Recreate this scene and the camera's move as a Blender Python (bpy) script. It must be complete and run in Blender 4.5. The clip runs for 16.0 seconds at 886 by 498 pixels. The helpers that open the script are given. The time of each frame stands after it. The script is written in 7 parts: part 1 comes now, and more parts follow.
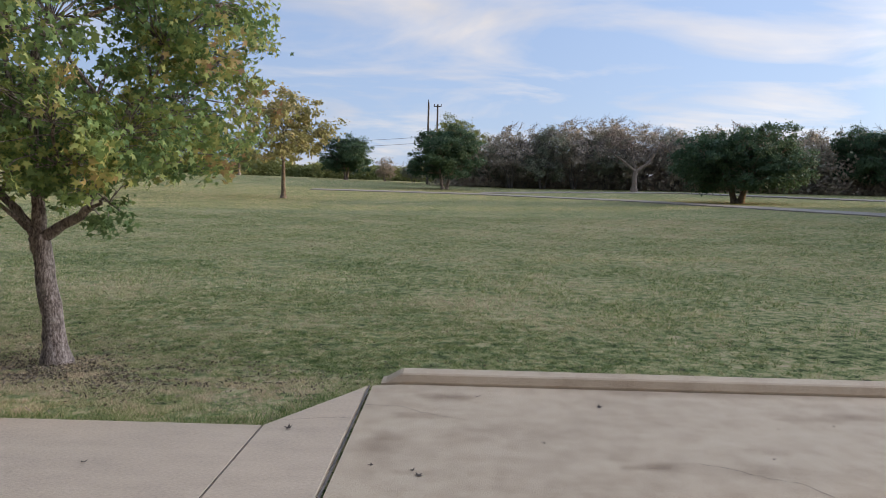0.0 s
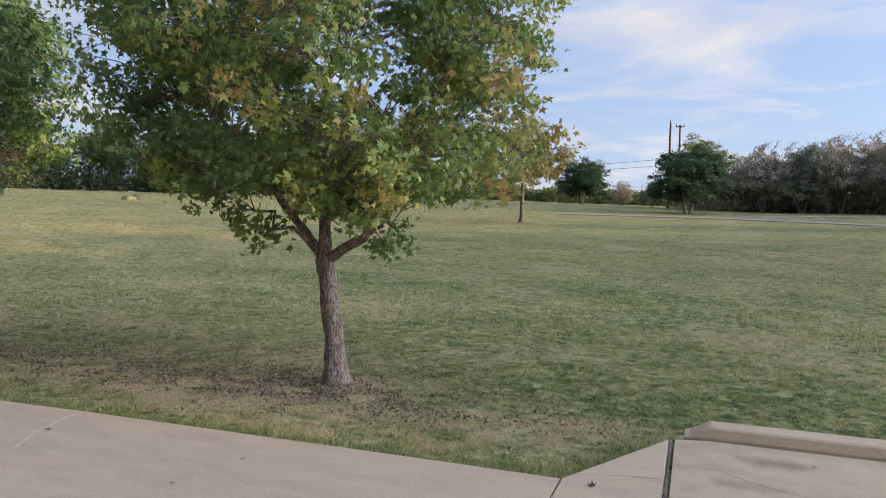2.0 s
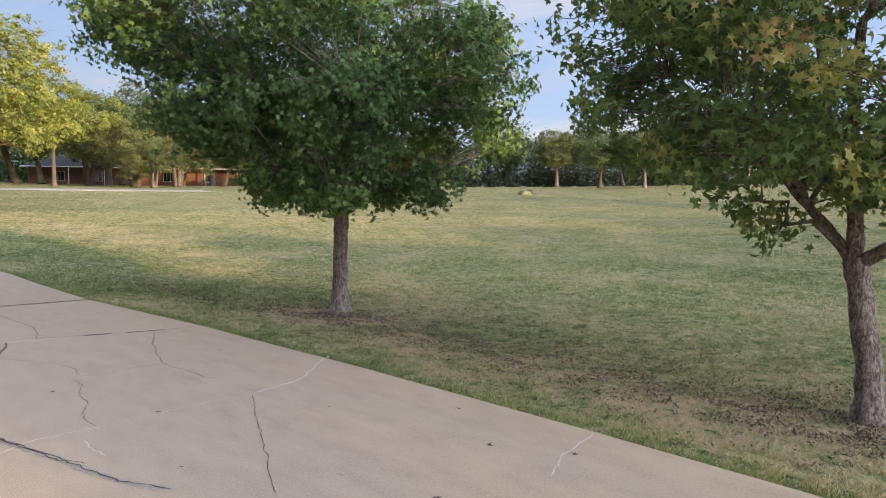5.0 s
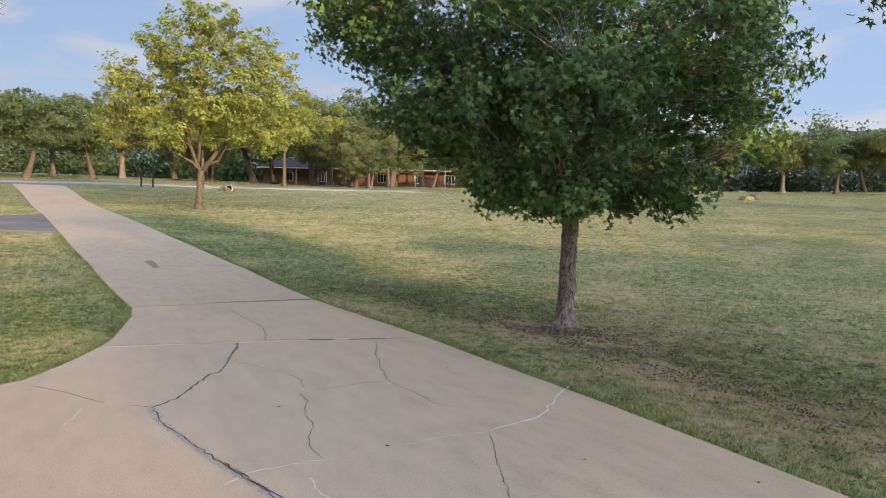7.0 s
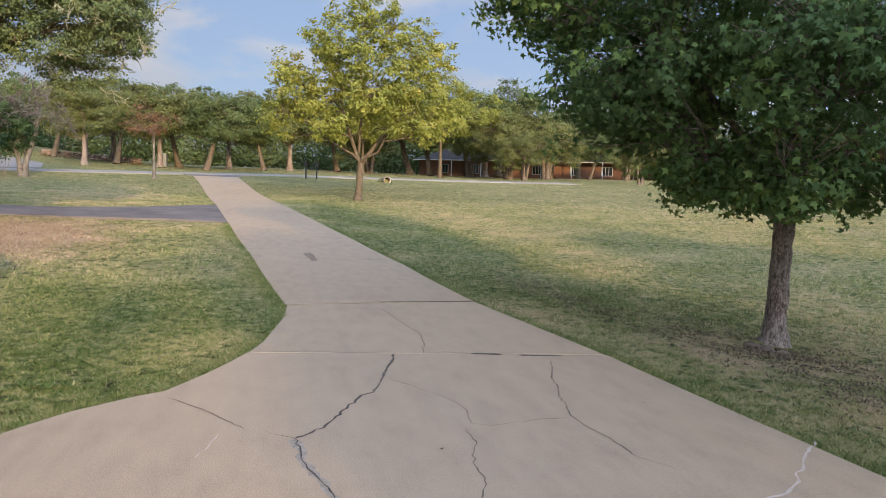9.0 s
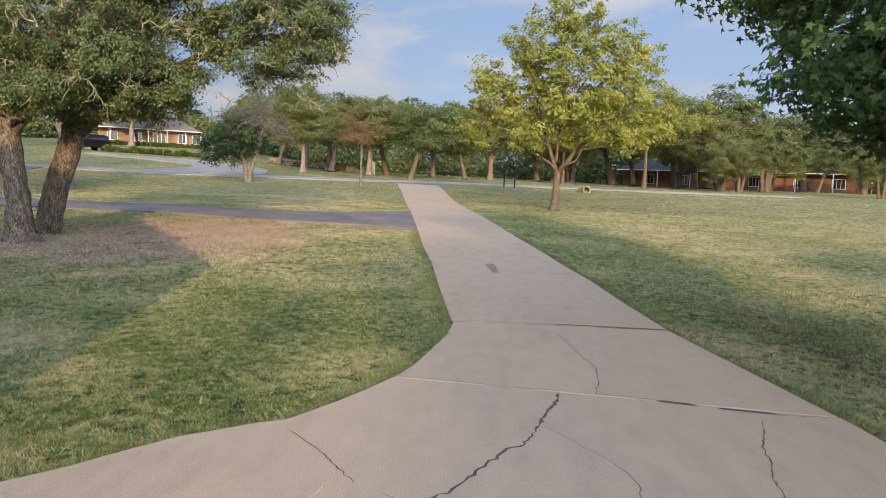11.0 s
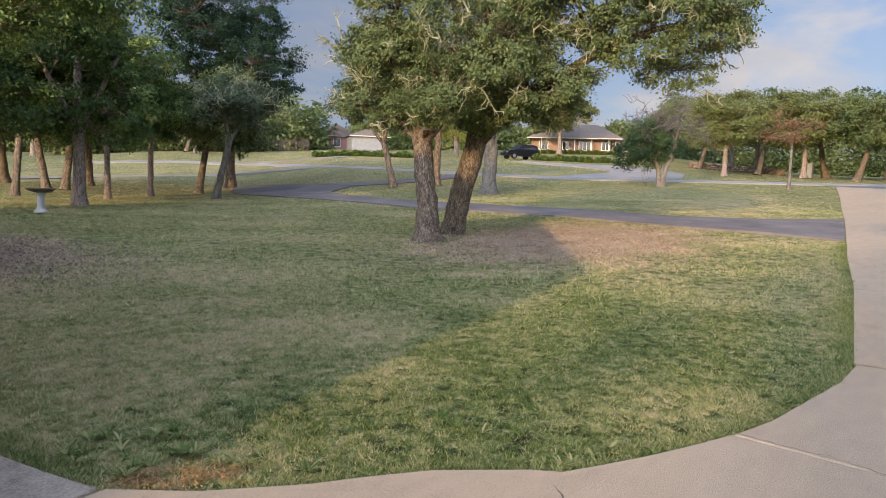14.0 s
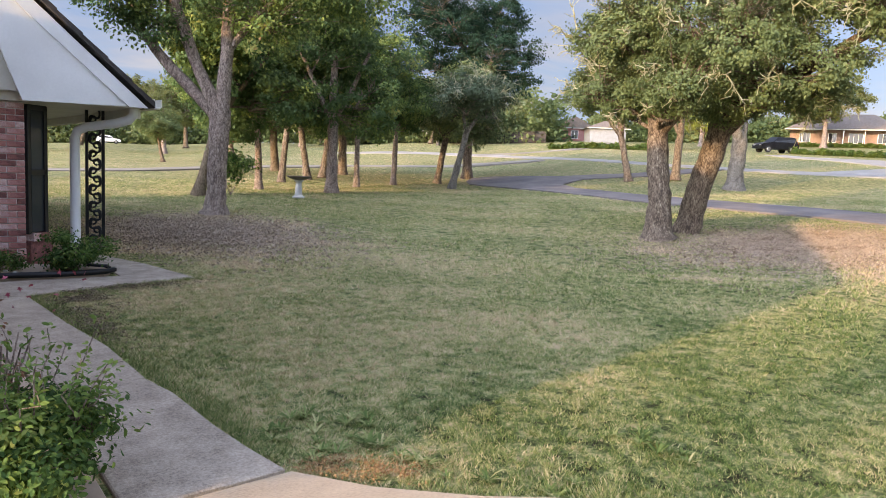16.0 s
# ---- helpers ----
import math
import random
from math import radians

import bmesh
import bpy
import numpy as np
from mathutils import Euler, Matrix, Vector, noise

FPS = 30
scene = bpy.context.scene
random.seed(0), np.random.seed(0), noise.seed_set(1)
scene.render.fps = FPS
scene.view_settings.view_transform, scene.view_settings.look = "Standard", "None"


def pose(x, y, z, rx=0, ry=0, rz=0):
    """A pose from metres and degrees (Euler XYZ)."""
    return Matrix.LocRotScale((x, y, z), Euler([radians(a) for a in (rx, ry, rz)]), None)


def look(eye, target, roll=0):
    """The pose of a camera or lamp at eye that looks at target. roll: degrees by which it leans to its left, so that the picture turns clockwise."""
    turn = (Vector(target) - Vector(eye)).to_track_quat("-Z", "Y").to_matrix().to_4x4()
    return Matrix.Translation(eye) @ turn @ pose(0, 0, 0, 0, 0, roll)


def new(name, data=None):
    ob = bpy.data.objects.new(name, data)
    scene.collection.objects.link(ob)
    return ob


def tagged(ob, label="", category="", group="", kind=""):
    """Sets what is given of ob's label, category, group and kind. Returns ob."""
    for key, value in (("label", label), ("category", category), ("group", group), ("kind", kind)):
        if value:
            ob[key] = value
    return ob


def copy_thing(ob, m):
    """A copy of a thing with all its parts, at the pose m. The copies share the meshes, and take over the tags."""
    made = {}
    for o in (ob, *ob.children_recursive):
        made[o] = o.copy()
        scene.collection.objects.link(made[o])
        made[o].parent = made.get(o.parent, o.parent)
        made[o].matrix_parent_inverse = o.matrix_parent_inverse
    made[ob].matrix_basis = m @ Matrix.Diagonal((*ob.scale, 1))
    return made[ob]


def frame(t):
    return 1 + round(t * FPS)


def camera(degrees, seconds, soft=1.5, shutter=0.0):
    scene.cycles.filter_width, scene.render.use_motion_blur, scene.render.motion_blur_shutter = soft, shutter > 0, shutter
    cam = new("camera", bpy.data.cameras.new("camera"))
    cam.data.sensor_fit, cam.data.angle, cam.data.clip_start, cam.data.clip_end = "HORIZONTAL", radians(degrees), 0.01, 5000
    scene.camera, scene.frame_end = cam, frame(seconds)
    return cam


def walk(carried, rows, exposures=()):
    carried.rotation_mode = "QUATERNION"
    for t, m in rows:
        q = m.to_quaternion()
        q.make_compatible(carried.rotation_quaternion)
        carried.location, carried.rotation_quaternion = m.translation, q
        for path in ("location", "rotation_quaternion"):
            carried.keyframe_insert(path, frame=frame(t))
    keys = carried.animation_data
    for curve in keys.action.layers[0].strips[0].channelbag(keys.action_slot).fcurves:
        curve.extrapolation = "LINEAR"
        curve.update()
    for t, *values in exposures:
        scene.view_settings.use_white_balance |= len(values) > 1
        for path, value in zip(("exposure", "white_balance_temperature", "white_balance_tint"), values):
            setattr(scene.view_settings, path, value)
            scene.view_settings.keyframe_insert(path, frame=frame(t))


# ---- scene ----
cam = camera(62.8, 16.0, soft=0.8)
PATH = [
    (0, (0.325, -0.101, 1.579), (0.28, 1.893, 1.43), 1.3),
    (0.5, (0.178, 0.033, 1.569), (-0.032, 2.017, 1.428), 1.1),
    (1, (0.031, 0.151, 1.569), (-0.344, 2.112, 1.443), 1.1),
    (1.5, (-0.093, 0.317, 1.558), (-0.63, 2.241, 1.453), 1.4),
    (2, (-0.255, 0.42, 1.556), (-0.919, 2.304, 1.459), 1.4),
    (2.5, (-0.48, 0.495, 1.561), (-1.259, 2.335, 1.46), 1.0),
    (3, (-0.68, 0.512, 1.566), (-1.604, 2.283, 1.457), 0.7),
    (3.5, (-0.916, 0.575, 1.557), (-2.001, 2.25, 1.434), 0.8),
    (4, (-1.153, 0.62, 1.559), (-2.384, 2.191, 1.423), 0.5),
    (4.5, (-1.434, 0.653, 1.577), (-2.799, 2.108, 1.429), 0.1),
    (5, (-1.715, 0.704, 1.55), (-3.211, 2.025, 1.416), 0.1),
    (7.5, (-3.076, 0.953, 1.569), (-4.915, 1.727, 1.427), 1.1),
    (8, (-3.401, 0.962, 1.566), (-5.275, 1.643, 1.415), 1.0),
    (8.5, (-3.686, 0.991, 1.566), (-5.593, 1.573, 1.404), 0.9),
    (9, (-3.946, 1.116, 1.572), (-5.882, 1.592, 1.409), 1.3),
    (11.5, (-5.198, 1.596, 1.542), (-7.179, 1.368, 1.387), 2.1),
    (12, (-5.402, 1.67, 1.545), (-7.356, 1.273, 1.385), 1.9),
    (12.5, (-5.618, 1.81, 1.536), (-7.528, 1.24, 1.373), 1.8),
    (13, (-5.787, 1.883, 1.53), (-7.636, 1.138, 1.363), 1.5),
    (13.5, (-5.998, 1.916, 1.533), (-7.754, 0.974, 1.362), 1.5),
    (14, (-6.191, 1.948, 1.517), (-7.833, 0.821, 1.339), 1.9),
    (14.5, (-6.301, 2.021, 1.524), (-7.819, 0.732, 1.335), 2.5),
    (15, (-6.388, 2.006, 1.523), (-7.781, 0.585, 1.322), 2.7),
    (15.5, (-6.472, 1.924, 1.532), (-7.758, 0.408, 1.319), 2.7),
    (16, (-6.545, 1.893, 1.534), (-7.747, 0.311, 1.309), 2.8),
]
walk(cam, [(t, look(eye, target, roll)) for t, eye, target, roll in PATH],
     exposures=[(0.0, 0.73, 8350, 10), (2.0, 0.86, 8350, 11), (4.0, 1.08, 8350, 12), (6.0, 0.94, 8250, 11), (9.0, 0.84, 8100, 10), (12.5, 0.84, 8150, 11), (14.0, 0.92, 8350, 12), (15.0, 1.27, 8400, 13), (16.0, 1.54, 8450, 14)])

# ---- light ----
SUN_EL, SUN_DIR = 11.0, Vector((0.985, 0.173))
sun_az = math.atan2(SUN_DIR.x, SUN_DIR.y)
sun = new("sun", bpy.data.lights.new("sun", "SUN"))
sun.data.energy, sun.data.angle, sun.data.color = 1.95, radians(0.8), (1.0, 0.79, 0.52)
sun.matrix_world = look((40, 7, 20), (40 - SUN_DIR.x * 10, 7 - SUN_DIR.y * 10, 20 - 10 * math.tan(radians(SUN_EL))))


def node(nt, kind, **values):
    n = nt.nodes.new(kind)
    for key, value in values.items():
        if key in n.inputs:
            n.inputs[key].default_value = value
    return n


world = bpy.data.worlds.new("morning_sky")
scene.world = world
world.use_nodes = True
nt = world.node_tree
nt.nodes.clear()
sky = nt.nodes.new("ShaderNodeTexSky")
sky.sky_type, sky.sun_disc = "NISHITA", False
sky.sun_elevation, sky.sun_rotation = radians(SUN_EL + 12), sun_az
sky.air_density, sky.dust_density, sky.ozone_density = 1.0, 0.6, 2.0
tc = nt.nodes.new("ShaderNodeTexCoord")
sep = nt.nodes.new("ShaderNodeSeparateXYZ")
nt.links.new(tc.outputs["Generated"], sep.inputs[0])
high = nt.nodes.new("ShaderNodeMath")
high.operation, high.inputs[1].default_value = "ADD", 0.16
nt.links.new(sep.outputs[2], high.inputs[0])
flat = nt.nodes.new("ShaderNodeCombineXYZ")
for k in (0, 1):
    div = nt.nodes.new("ShaderNodeMath")
    div.operation = "DIVIDE"
    nt.links.new(sep.outputs[k], div.inputs[0])
    nt.links.new(high.outputs[0], div.inputs[1])
    nt.links.new(div.outputs[0], flat.inputs[k])
turn_node = nt.nodes.new("ShaderNodeMapping")
turn_node.inputs["Rotation"].default_value = (0, 0, radians(25))
turn_node.inputs["Scale"].default_value = (0.8, 1.15, 1)
nt.links.new(flat.outputs[0], turn_node.inputs[0])
cloud = node(nt, "ShaderNodeTexNoise", Scale=1.35, Detail=7.0, Roughness=0.55, Distortion=0.5)
nt.links.new(turn_node.outputs[0], cloud.inputs["Vector"])
ramp = nt.nodes.new("ShaderNodeValToRGB")
ramp.color_ramp.elements[0].position, ramp.color_ramp.elements[1].position = 0.46, 0.74
nt.links.new(cloud.outputs["Fac"], ramp.inputs[0])
mix = nt.nodes.new("ShaderNodeMix")
mix.data_type = "RGBA"
cloud_tone = node(nt, "ShaderNodeTexNoise", Scale=0.9, Detail=4.0)
nt.links.new(flat.outputs[0], cloud_tone.inputs["Vector"])
tone = nt.nodes.new("ShaderNodeValToRGB")
tone.color_ramp.elements[0].position, tone.color_ramp.elements[0].color = 0.38, (3.7, 4.15, 5.4, 1)
tone.color_ramp.elements[1].position, tone.color_ramp.elements[1].color = 0.62, (5.6, 5.7, 6.3, 1)
nt.links.new(cloud_tone.outputs["Fac"], tone.inputs[0])
nt.links.new(ramp.outputs[0], mix.inputs["Factor"])
lift = nt.nodes.new("ShaderNodeMix")
lift.data_type, lift.inputs["Factor"].default_value = "RGBA", 0.7
lift.inputs["B"].default_value = (2.1, 3.4, 6.8, 1)
nt.links.new(sky.outputs[0], lift.inputs["A"])
nt.links.new(lift.outputs["Result"], mix.inputs["A"])
nt.links.new(tone.outputs[0], mix.inputs["B"])
bg = nt.nodes.new("ShaderNodeBackground")
bg.inputs[1].default_value = 0.13
# The sky brightens towards the sun.
toward = nt.nodes.new("ShaderNodeVectorMath")
toward.operation = "DOT_PRODUCT"
toward.inputs[1].default_value = (SUN_DIR.x * 0.95, SUN_DIR.y * 0.95, 0.30)
nt.links.new(tc.outputs["Generated"], toward.inputs[0])
half = nt.nodes.new("ShaderNodeMath")
half.operation, half.inputs[1].default_value, half.inputs[2].default_value = "MULTIPLY_ADD", 0.5, 0.5
nt.links.new(toward.outputs["Value"], half.inputs[0])
span = nt.nodes.new("ShaderNodeValToRGB")
span.color_ramp.interpolation = "EASE"
for k, (p, v) in enumerate(((0.0, 0.55), (0.35, 0.68), (0.62, 0.76), (0.80, 0.84), (0.91, 1.6), (1.0, 5.6))):
    e = span.color_ramp.elements[k] if k < 2 else span.color_ramp.elements.new(p)
    e.position = p
    e.color = (v, v, v, 1)
nt.links.new(half.outputs[0], span.inputs[0])
glow = nt.nodes.new("ShaderNodeVectorMath")
glow.operation = "SCALE"
nt.links.new(mix.outputs["Result"], glow.inputs[0])
nt.links.new(span.outputs[0], glow.inputs["Scale"])
# A cloudy sky is brightest overhead.
dome = nt.nodes.new("ShaderNodeMapRange")
dome.interpolation_type = "SMOOTHSTEP"
for k, v in ((1, 0.22), (2, 0.95), (3, 1.0), (4, 1.35)):
    dome.inputs[k].default_value = v
nt.links.new(sep.outputs[2], dome.inputs[0])
crown_glow = nt.nodes.new("ShaderNodeVectorMath")
crown_glow.operation = "SCALE"
nt.links.new(glow.outputs[0], crown_glow.inputs[0])
nt.links.new(dome.outputs[0], crown_glow.inputs["Scale"])
bank = nt.nodes.new("ShaderNodeMapRange")
bank.interpolation_type = "SMOOTHSTEP"
for k, v in ((1, -0.95), (2, 0.05), (3, 0.56), (4, 1.0)):
    bank.inputs[k].default_value = v
nt.links.new(sep.outputs[1], bank.inputs[0])
banked = nt.nodes.new("ShaderNodeVectorMath")
banked.operation = "SCALE"
nt.links.new(crown_glow.outputs[0], banked.inputs[0])
nt.links.new(bank.outputs[0], banked.inputs["Scale"])
nt.links.new(banked.outputs[0], bg.inputs[0])
wout = nt.nodes.new("ShaderNodeOutputWorld")
nt.links.new(bg.outputs[0], wout.inputs[0])


# ---- materials ----
def material(name, stops, scale=4.0, detail=6.0, rough=0.85, bump=0.3, bump_scale=30.0, stretch=(1, 1, 1), fine=0.35,
             metal=0.0, island=0.0, through_light=0.0, attribute=None, random_object=0.0, coords="Object", offset=0.0, spec=0.4, coarse=1.0, broad=None):
    """Two scales of noise into a colour ramp, with fine relief."""
    m = bpy.data.materials.new(name)
    m.use_nodes = True
    nt = m.node_tree
    nt.nodes.clear()
    out = nt.nodes.new("ShaderNodeOutputMaterial")
    bsdf = node(nt, "ShaderNodeBsdfPrincipled", Roughness=rough, Metallic=metal)
    bsdf.inputs["Specular IOR Level"].default_value = spec
    co = nt.nodes.new("ShaderNodeTexCoord")
    mp = nt.nodes.new("ShaderNodeMapping")
    mp.inputs["Scale"].default_value = stretch
    nt.links.new(co.outputs[coords], mp.inputs[0])
    big = node(nt, "ShaderNodeTexNoise", Scale=scale, Detail=detail, Roughness=0.6)
    small = node(nt, "ShaderNodeTexNoise", Scale=bump_scale, Detail=5.0, Roughness=0.65)
    nt.links.new(mp.outputs[0], big.inputs["Vector"])
    nt.links.new(mp.outputs[0], small.inputs["Vector"])

    def add(a, b, factor):
        n = nt.nodes.new("ShaderNodeMath")
        n.operation = "MULTIPLY_ADD"
        nt.links.new(b, n.inputs[0])
        n.inputs[1].default_value = factor
        if isinstance(a, float):
            n.inputs[2].default_value = a
        else:
            nt.links.new(a, n.inputs[2])
        return n.outputs[0]

    value = add(offset - 0.5 * fine - 0.5 * (coarse - 1.0), small.outputs["Fac"], fine)
    value = add(value, big.outputs["Fac"], coarse)
    if broad:
        wide = node(nt, "ShaderNodeTexNoise", Scale=broad[0], Detail=4.0, Roughness=0.55)
        nt.links.new(mp.outputs[0], wide.inputs["Vector"])
        value = add(add(-0.5 * broad[1], wide.outputs["Fac"], broad[1]), add(value, wide.outputs["Fac"], 0.0), 1.0)
    if island:
        g = nt.nodes.new("ShaderNodeNewGeometry")
        value = add(value, g.outputs["Random Per Island"], island)
    if random_object:
        o = nt.nodes.new("ShaderNodeObjectInfo")
        value = add(value, o.outputs["Random"], random_object)
    if attribute:
        a = nt.nodes.new("ShaderNodeAttribute")
        a.attribute_name = attribute[0]
        value = add(value, a.outputs["Fac"], attribute[1])
    r = nt.nodes.new("ShaderNodeValToRGB")
    els = r.color_ramp.elements
    while len(els) < len(stops):
        els.new(0.5)
    for e, (p, c) in zip(els, stops):
        e.position, e.color = p, (*c, 1)
    nt.links.new(value, r.inputs[0])
    nt.links.new(r.outputs[0], bsdf.inputs["Base Color"])
    if bump:
        b = node(nt, "ShaderNodeBump", Strength=bump, Distance=0.02)
        nt.links.new(small.outputs["Fac"], b.inputs["Height"])
        nt.links.new(b.outputs[0], bsdf.inputs["Normal"])
    last = bsdf.outputs[0]
    if through_light:
        tr = nt.nodes.new("ShaderNodeBsdfTranslucent")
        nt.links.new(r.outputs[0], tr.inputs[0])
        ms = nt.nodes.new("ShaderNodeMixShader")
        ms.inputs[0].default_value = through_light
        nt.links.new(last, ms.inputs[1])
        nt.links.new(tr.outputs[0], ms.inputs[2])
        last = ms.outputs[0]
    nt.links.new(last, out.inputs[0])
    return m


def leaves_of(name, *colours, tint=0.9, thin=0.40):
    """Leaf colours from green to turned, by leaf and by bough."""
    n = len(colours)
    stops = [(0.25 + 0.75 * k / max(n - 1, 1), c) for k, c in enumerate(colours)]
    return material(name, stops, scale=1.2, fine=0.2, bump=0.0, rough=0.6, island=0.26, through_light=thin, attribute=("turned", tint), offset=-0.20, spec=0.2)


M = {}
M["ground"] = material("mown_lawn", [(0.16, (0.030, 0.030, 0.015)), (0.38, (0.092, 0.118, 0.044)), (0.54, (0.205, 0.222, 0.090)), (0.74, (0.375, 0.310, 0.160)), (1.0, (0.465, 0.335, 0.215))],
                       scale=6.0, detail=5.0, rough=0.95, bump=1.0, bump_scale=38.0, fine=1.2, attribute=("dry", 0.36), spec=0.03, coarse=1.7, broad=(0.4, 0.25), offset=0.06)
M["blade"] = material("grass_blades", [(0.0, (0.062, 0.110, 0.034)), (0.30, (0.175, 0.240, 0.078)), (0.54, (0.370, 0.378, 0.165)), (0.76, (0.630, 0.525, 0.305)), (1.0, (0.690, 0.510, 0.340))],
                      scale=0.8, fine=0.1, bump=0.0, rough=0.7, island=0.52, coarse=0.55, through_light=0.35, attribute=("dry", 0.9), offset=-0.17, spec=0.04)
M["concrete"] = material("weathered_concrete", [(0.10, (0.298, 0.217, 0.147)), (0.40, (0.462, 0.340, 0.231)), (0.58, (0.519, 0.379, 0.254)), (0.90, (0.598, 0.445, 0.305))],
                         scale=5.5, detail=10, rough=0.9, bump=0.3, bump_scale=110, fine=1.05, stretch=(0.4, 1.0, 1.0), coarse=0.6, broad=(0.45, 0.5))
M["stained"] = material("stained_concrete", [(0.10, (0.200, 0.128, 0.076)), (0.34, (0.374, 0.261, 0.163)), (0.54, (0.499, 0.370, 0.241)), (0.85, (0.580, 0.446, 0.301))],
                        scale=4.5, detail=10, rough=0.9, bump=0.3, bump_scale=110, fine=0.9, coarse=0.5, broad=(0.5, 0.5), attribute=("stain", -0.26))
M["walk"] = material("grey_concrete", [(0.15, (0.183, 0.143, 0.112)), (0.42, (0.329, 0.264, 0.205)), (0.6, (0.419, 0.340, 0.267)), (0.85, (0.524, 0.434, 0.347))], scale=4.5, detail=12, rough=0.9, bump=0.45, bump_scale=75, fine=1.3, broad=(1.1, 0.6))
M["asphalt"] = material("old_asphalt", [(0.3, (0.135, 0.113, 0.105)), (0.55, (0.211, 0.177, 0.161)), (0.8, (0.295, 0.244, 0.213))], scale=0.7, detail=10, rough=0.95, bump=0.5, bump_scale=60, fine=0.4)
M["street"] = material("pale_road", [(0.3, (0.264, 0.238, 0.211)), (0.7, (0.370, 0.339, 0.308))], scale=0.3, rough=0.95, bump=0.2)
M["track"] = material("gravel_track", [(0.3, (0.216, 0.180, 0.144)), (0.7, (0.324, 0.279, 0.234))], scale=0.6, rough=0.95, bump=0.3)
M["crack"] = material("dirt_in_cracks", [(0.3, (0.062, 0.050, 0.040)), (0.7, (0.175, 0.138, 0.108))], scale=9, rough=1.0)
M["patch"] = material("crack_filler", [(0.3, (0.500, 0.415, 0.345)), (0.7, (0.730, 0.620, 0.530))], scale=9, rough=0.9)
M["stain"] = material("rusty_stain", [(0.3, (0.25, 0.180, 0.130)), (0.7, (0.36, 0.270, 0.200))], scale=6, rough=0.95, bump=0.1, spec=0.1)
M["tan_brick"] = material("tan_brick", [(0.3, (0.272, 0.170, 0.128)), (0.7, (0.374, 0.255, 0.196))], scale=3, rough=0.9)
M["grey_paint"] = material("grey_white_paint", [(0.3, (0.238, 0.245, 0.252)), (0.7, (0.315, 0.322, 0.329))], scale=2, rough=0.6, bump=0.05)
M["fence_wood"] = material("weathered_fence", [(0.3, (0.035, 0.03, 0.026)), (0.7, (0.085, 0.07, 0.06))], scale=3, rough=0.95, random_object=0.3)
M["field_stone"] = material("brown_field_stone", [(0.3, (0.132, 0.089, 0.065)), (0.7, (0.298, 0.209, 0.158))], scale=5, rough=0.95, random_object=0.3)
M["tar"] = material("crack_mastic", [(0.3, (0.310, 0.255, 0.200)), (0.7, (0.470, 0.400, 0.325))], scale=25, rough=0.9)
bark_kw = dict(detail=10, rough=0.95, bump=1.0, stretch=(1, 1, 0.45), fine=1.5)
M["bark"] = material("grey_brown_bark", [(0.3, (0.109, 0.078, 0.060)), (0.5, (0.260, 0.195, 0.156)), (0.75, (0.467, 0.372, 0.310))], scale=16, bump_scale=55, **bark_kw)
M["bark_grove"] = material("dull_grey_bark", [(0.3, (0.096, 0.068, 0.054)), (0.5, (0.240, 0.177, 0.140)), (0.75, (0.448, 0.351, 0.286))], scale=16, bump_scale=55, **bark_kw)
M["bark_oak"] = material("lichened_oak_bark", [(0.3, (0.060, 0.041, 0.029)), (0.5, (0.156, 0.112, 0.078)), (0.68, (0.260, 0.199, 0.143)), (0.85, (0.432, 0.378, 0.275))], scale=13, bump_scale=42, **bark_kw)
M["bark_pale"] = material("pale_bark", [(0.3, (0.090, 0.074, 0.058)), (0.5, (0.179, 0.154, 0.125)), (0.75, (0.269, 0.237, 0.198))], scale=9, bump_scale=36, **bark_kw)
M["bark_tan"] = material("tan_bark", [(0.3, (0.083, 0.056, 0.034)), (0.5, (0.156, 0.113, 0.073)), (0.75, (0.220, 0.167, 0.117))], scale=9, bump_scale=36, **bark_kw)
M["lichen"] = material("lichened_twigs", [(0.3, (0.251, 0.238, 0.132)), (0.7, (0.476, 0.450, 0.291))], scale=9, rough=1.0)
M["bare_twig"] = material("bare_twigs", [(0.3, (0.10, 0.085, 0.075)), (0.7, (0.21, 0.18, 0.165))], scale=9, rough=1.0)

M["leaf_maple"] = leaves_of("lobed_leaves_turning", (0.156, 0.236, 0.085), (0.260, 0.350, 0.113), (0.429, 0.446, 0.138), (0.572, 0.428, 0.155), (0.481, 0.248, 0.127))
M["leaf_dark"] = leaves_of("lobed_leaves_dark", (0.090, 0.159, 0.055), (0.161, 0.259, 0.077), (0.270, 0.356, 0.099), (0.460, 0.414, 0.121), thin=0.25)
M["leaf_oak"] = leaves_of("small_oak_leaves", (0.135, 0.178, 0.074), (0.230, 0.272, 0.110), (0.350, 0.365, 0.146), (0.480, 0.420, 0.185), thin=0.28)
M["leaf_street"] = leaves_of("dull_green_leaves", (0.095, 0.140, 0.058), (0.150, 0.200, 0.082), (0.215, 0.255, 0.105), (0.300, 0.290, 0.125))
M["leaf_grove"] = leaves_of("elm_leaves", (0.085, 0.140, 0.052), (0.175, 0.255, 0.080), (0.300, 0.370, 0.110), (0.480, 0.430, 0.140), (0.520, 0.270, 0.150))
M["leaf_yellow"] = leaves_of("yellow_leaves", (0.279, 0.305, 0.072), (0.387, 0.395, 0.102), (0.459, 0.432, 0.120), (0.486, 0.367, 0.120))
M["leaf_gold"] = leaves_of("gold_brown_leaves", (0.230, 0.223, 0.095), (0.351, 0.304, 0.135), (0.459, 0.371, 0.189), (0.405, 0.270, 0.162))
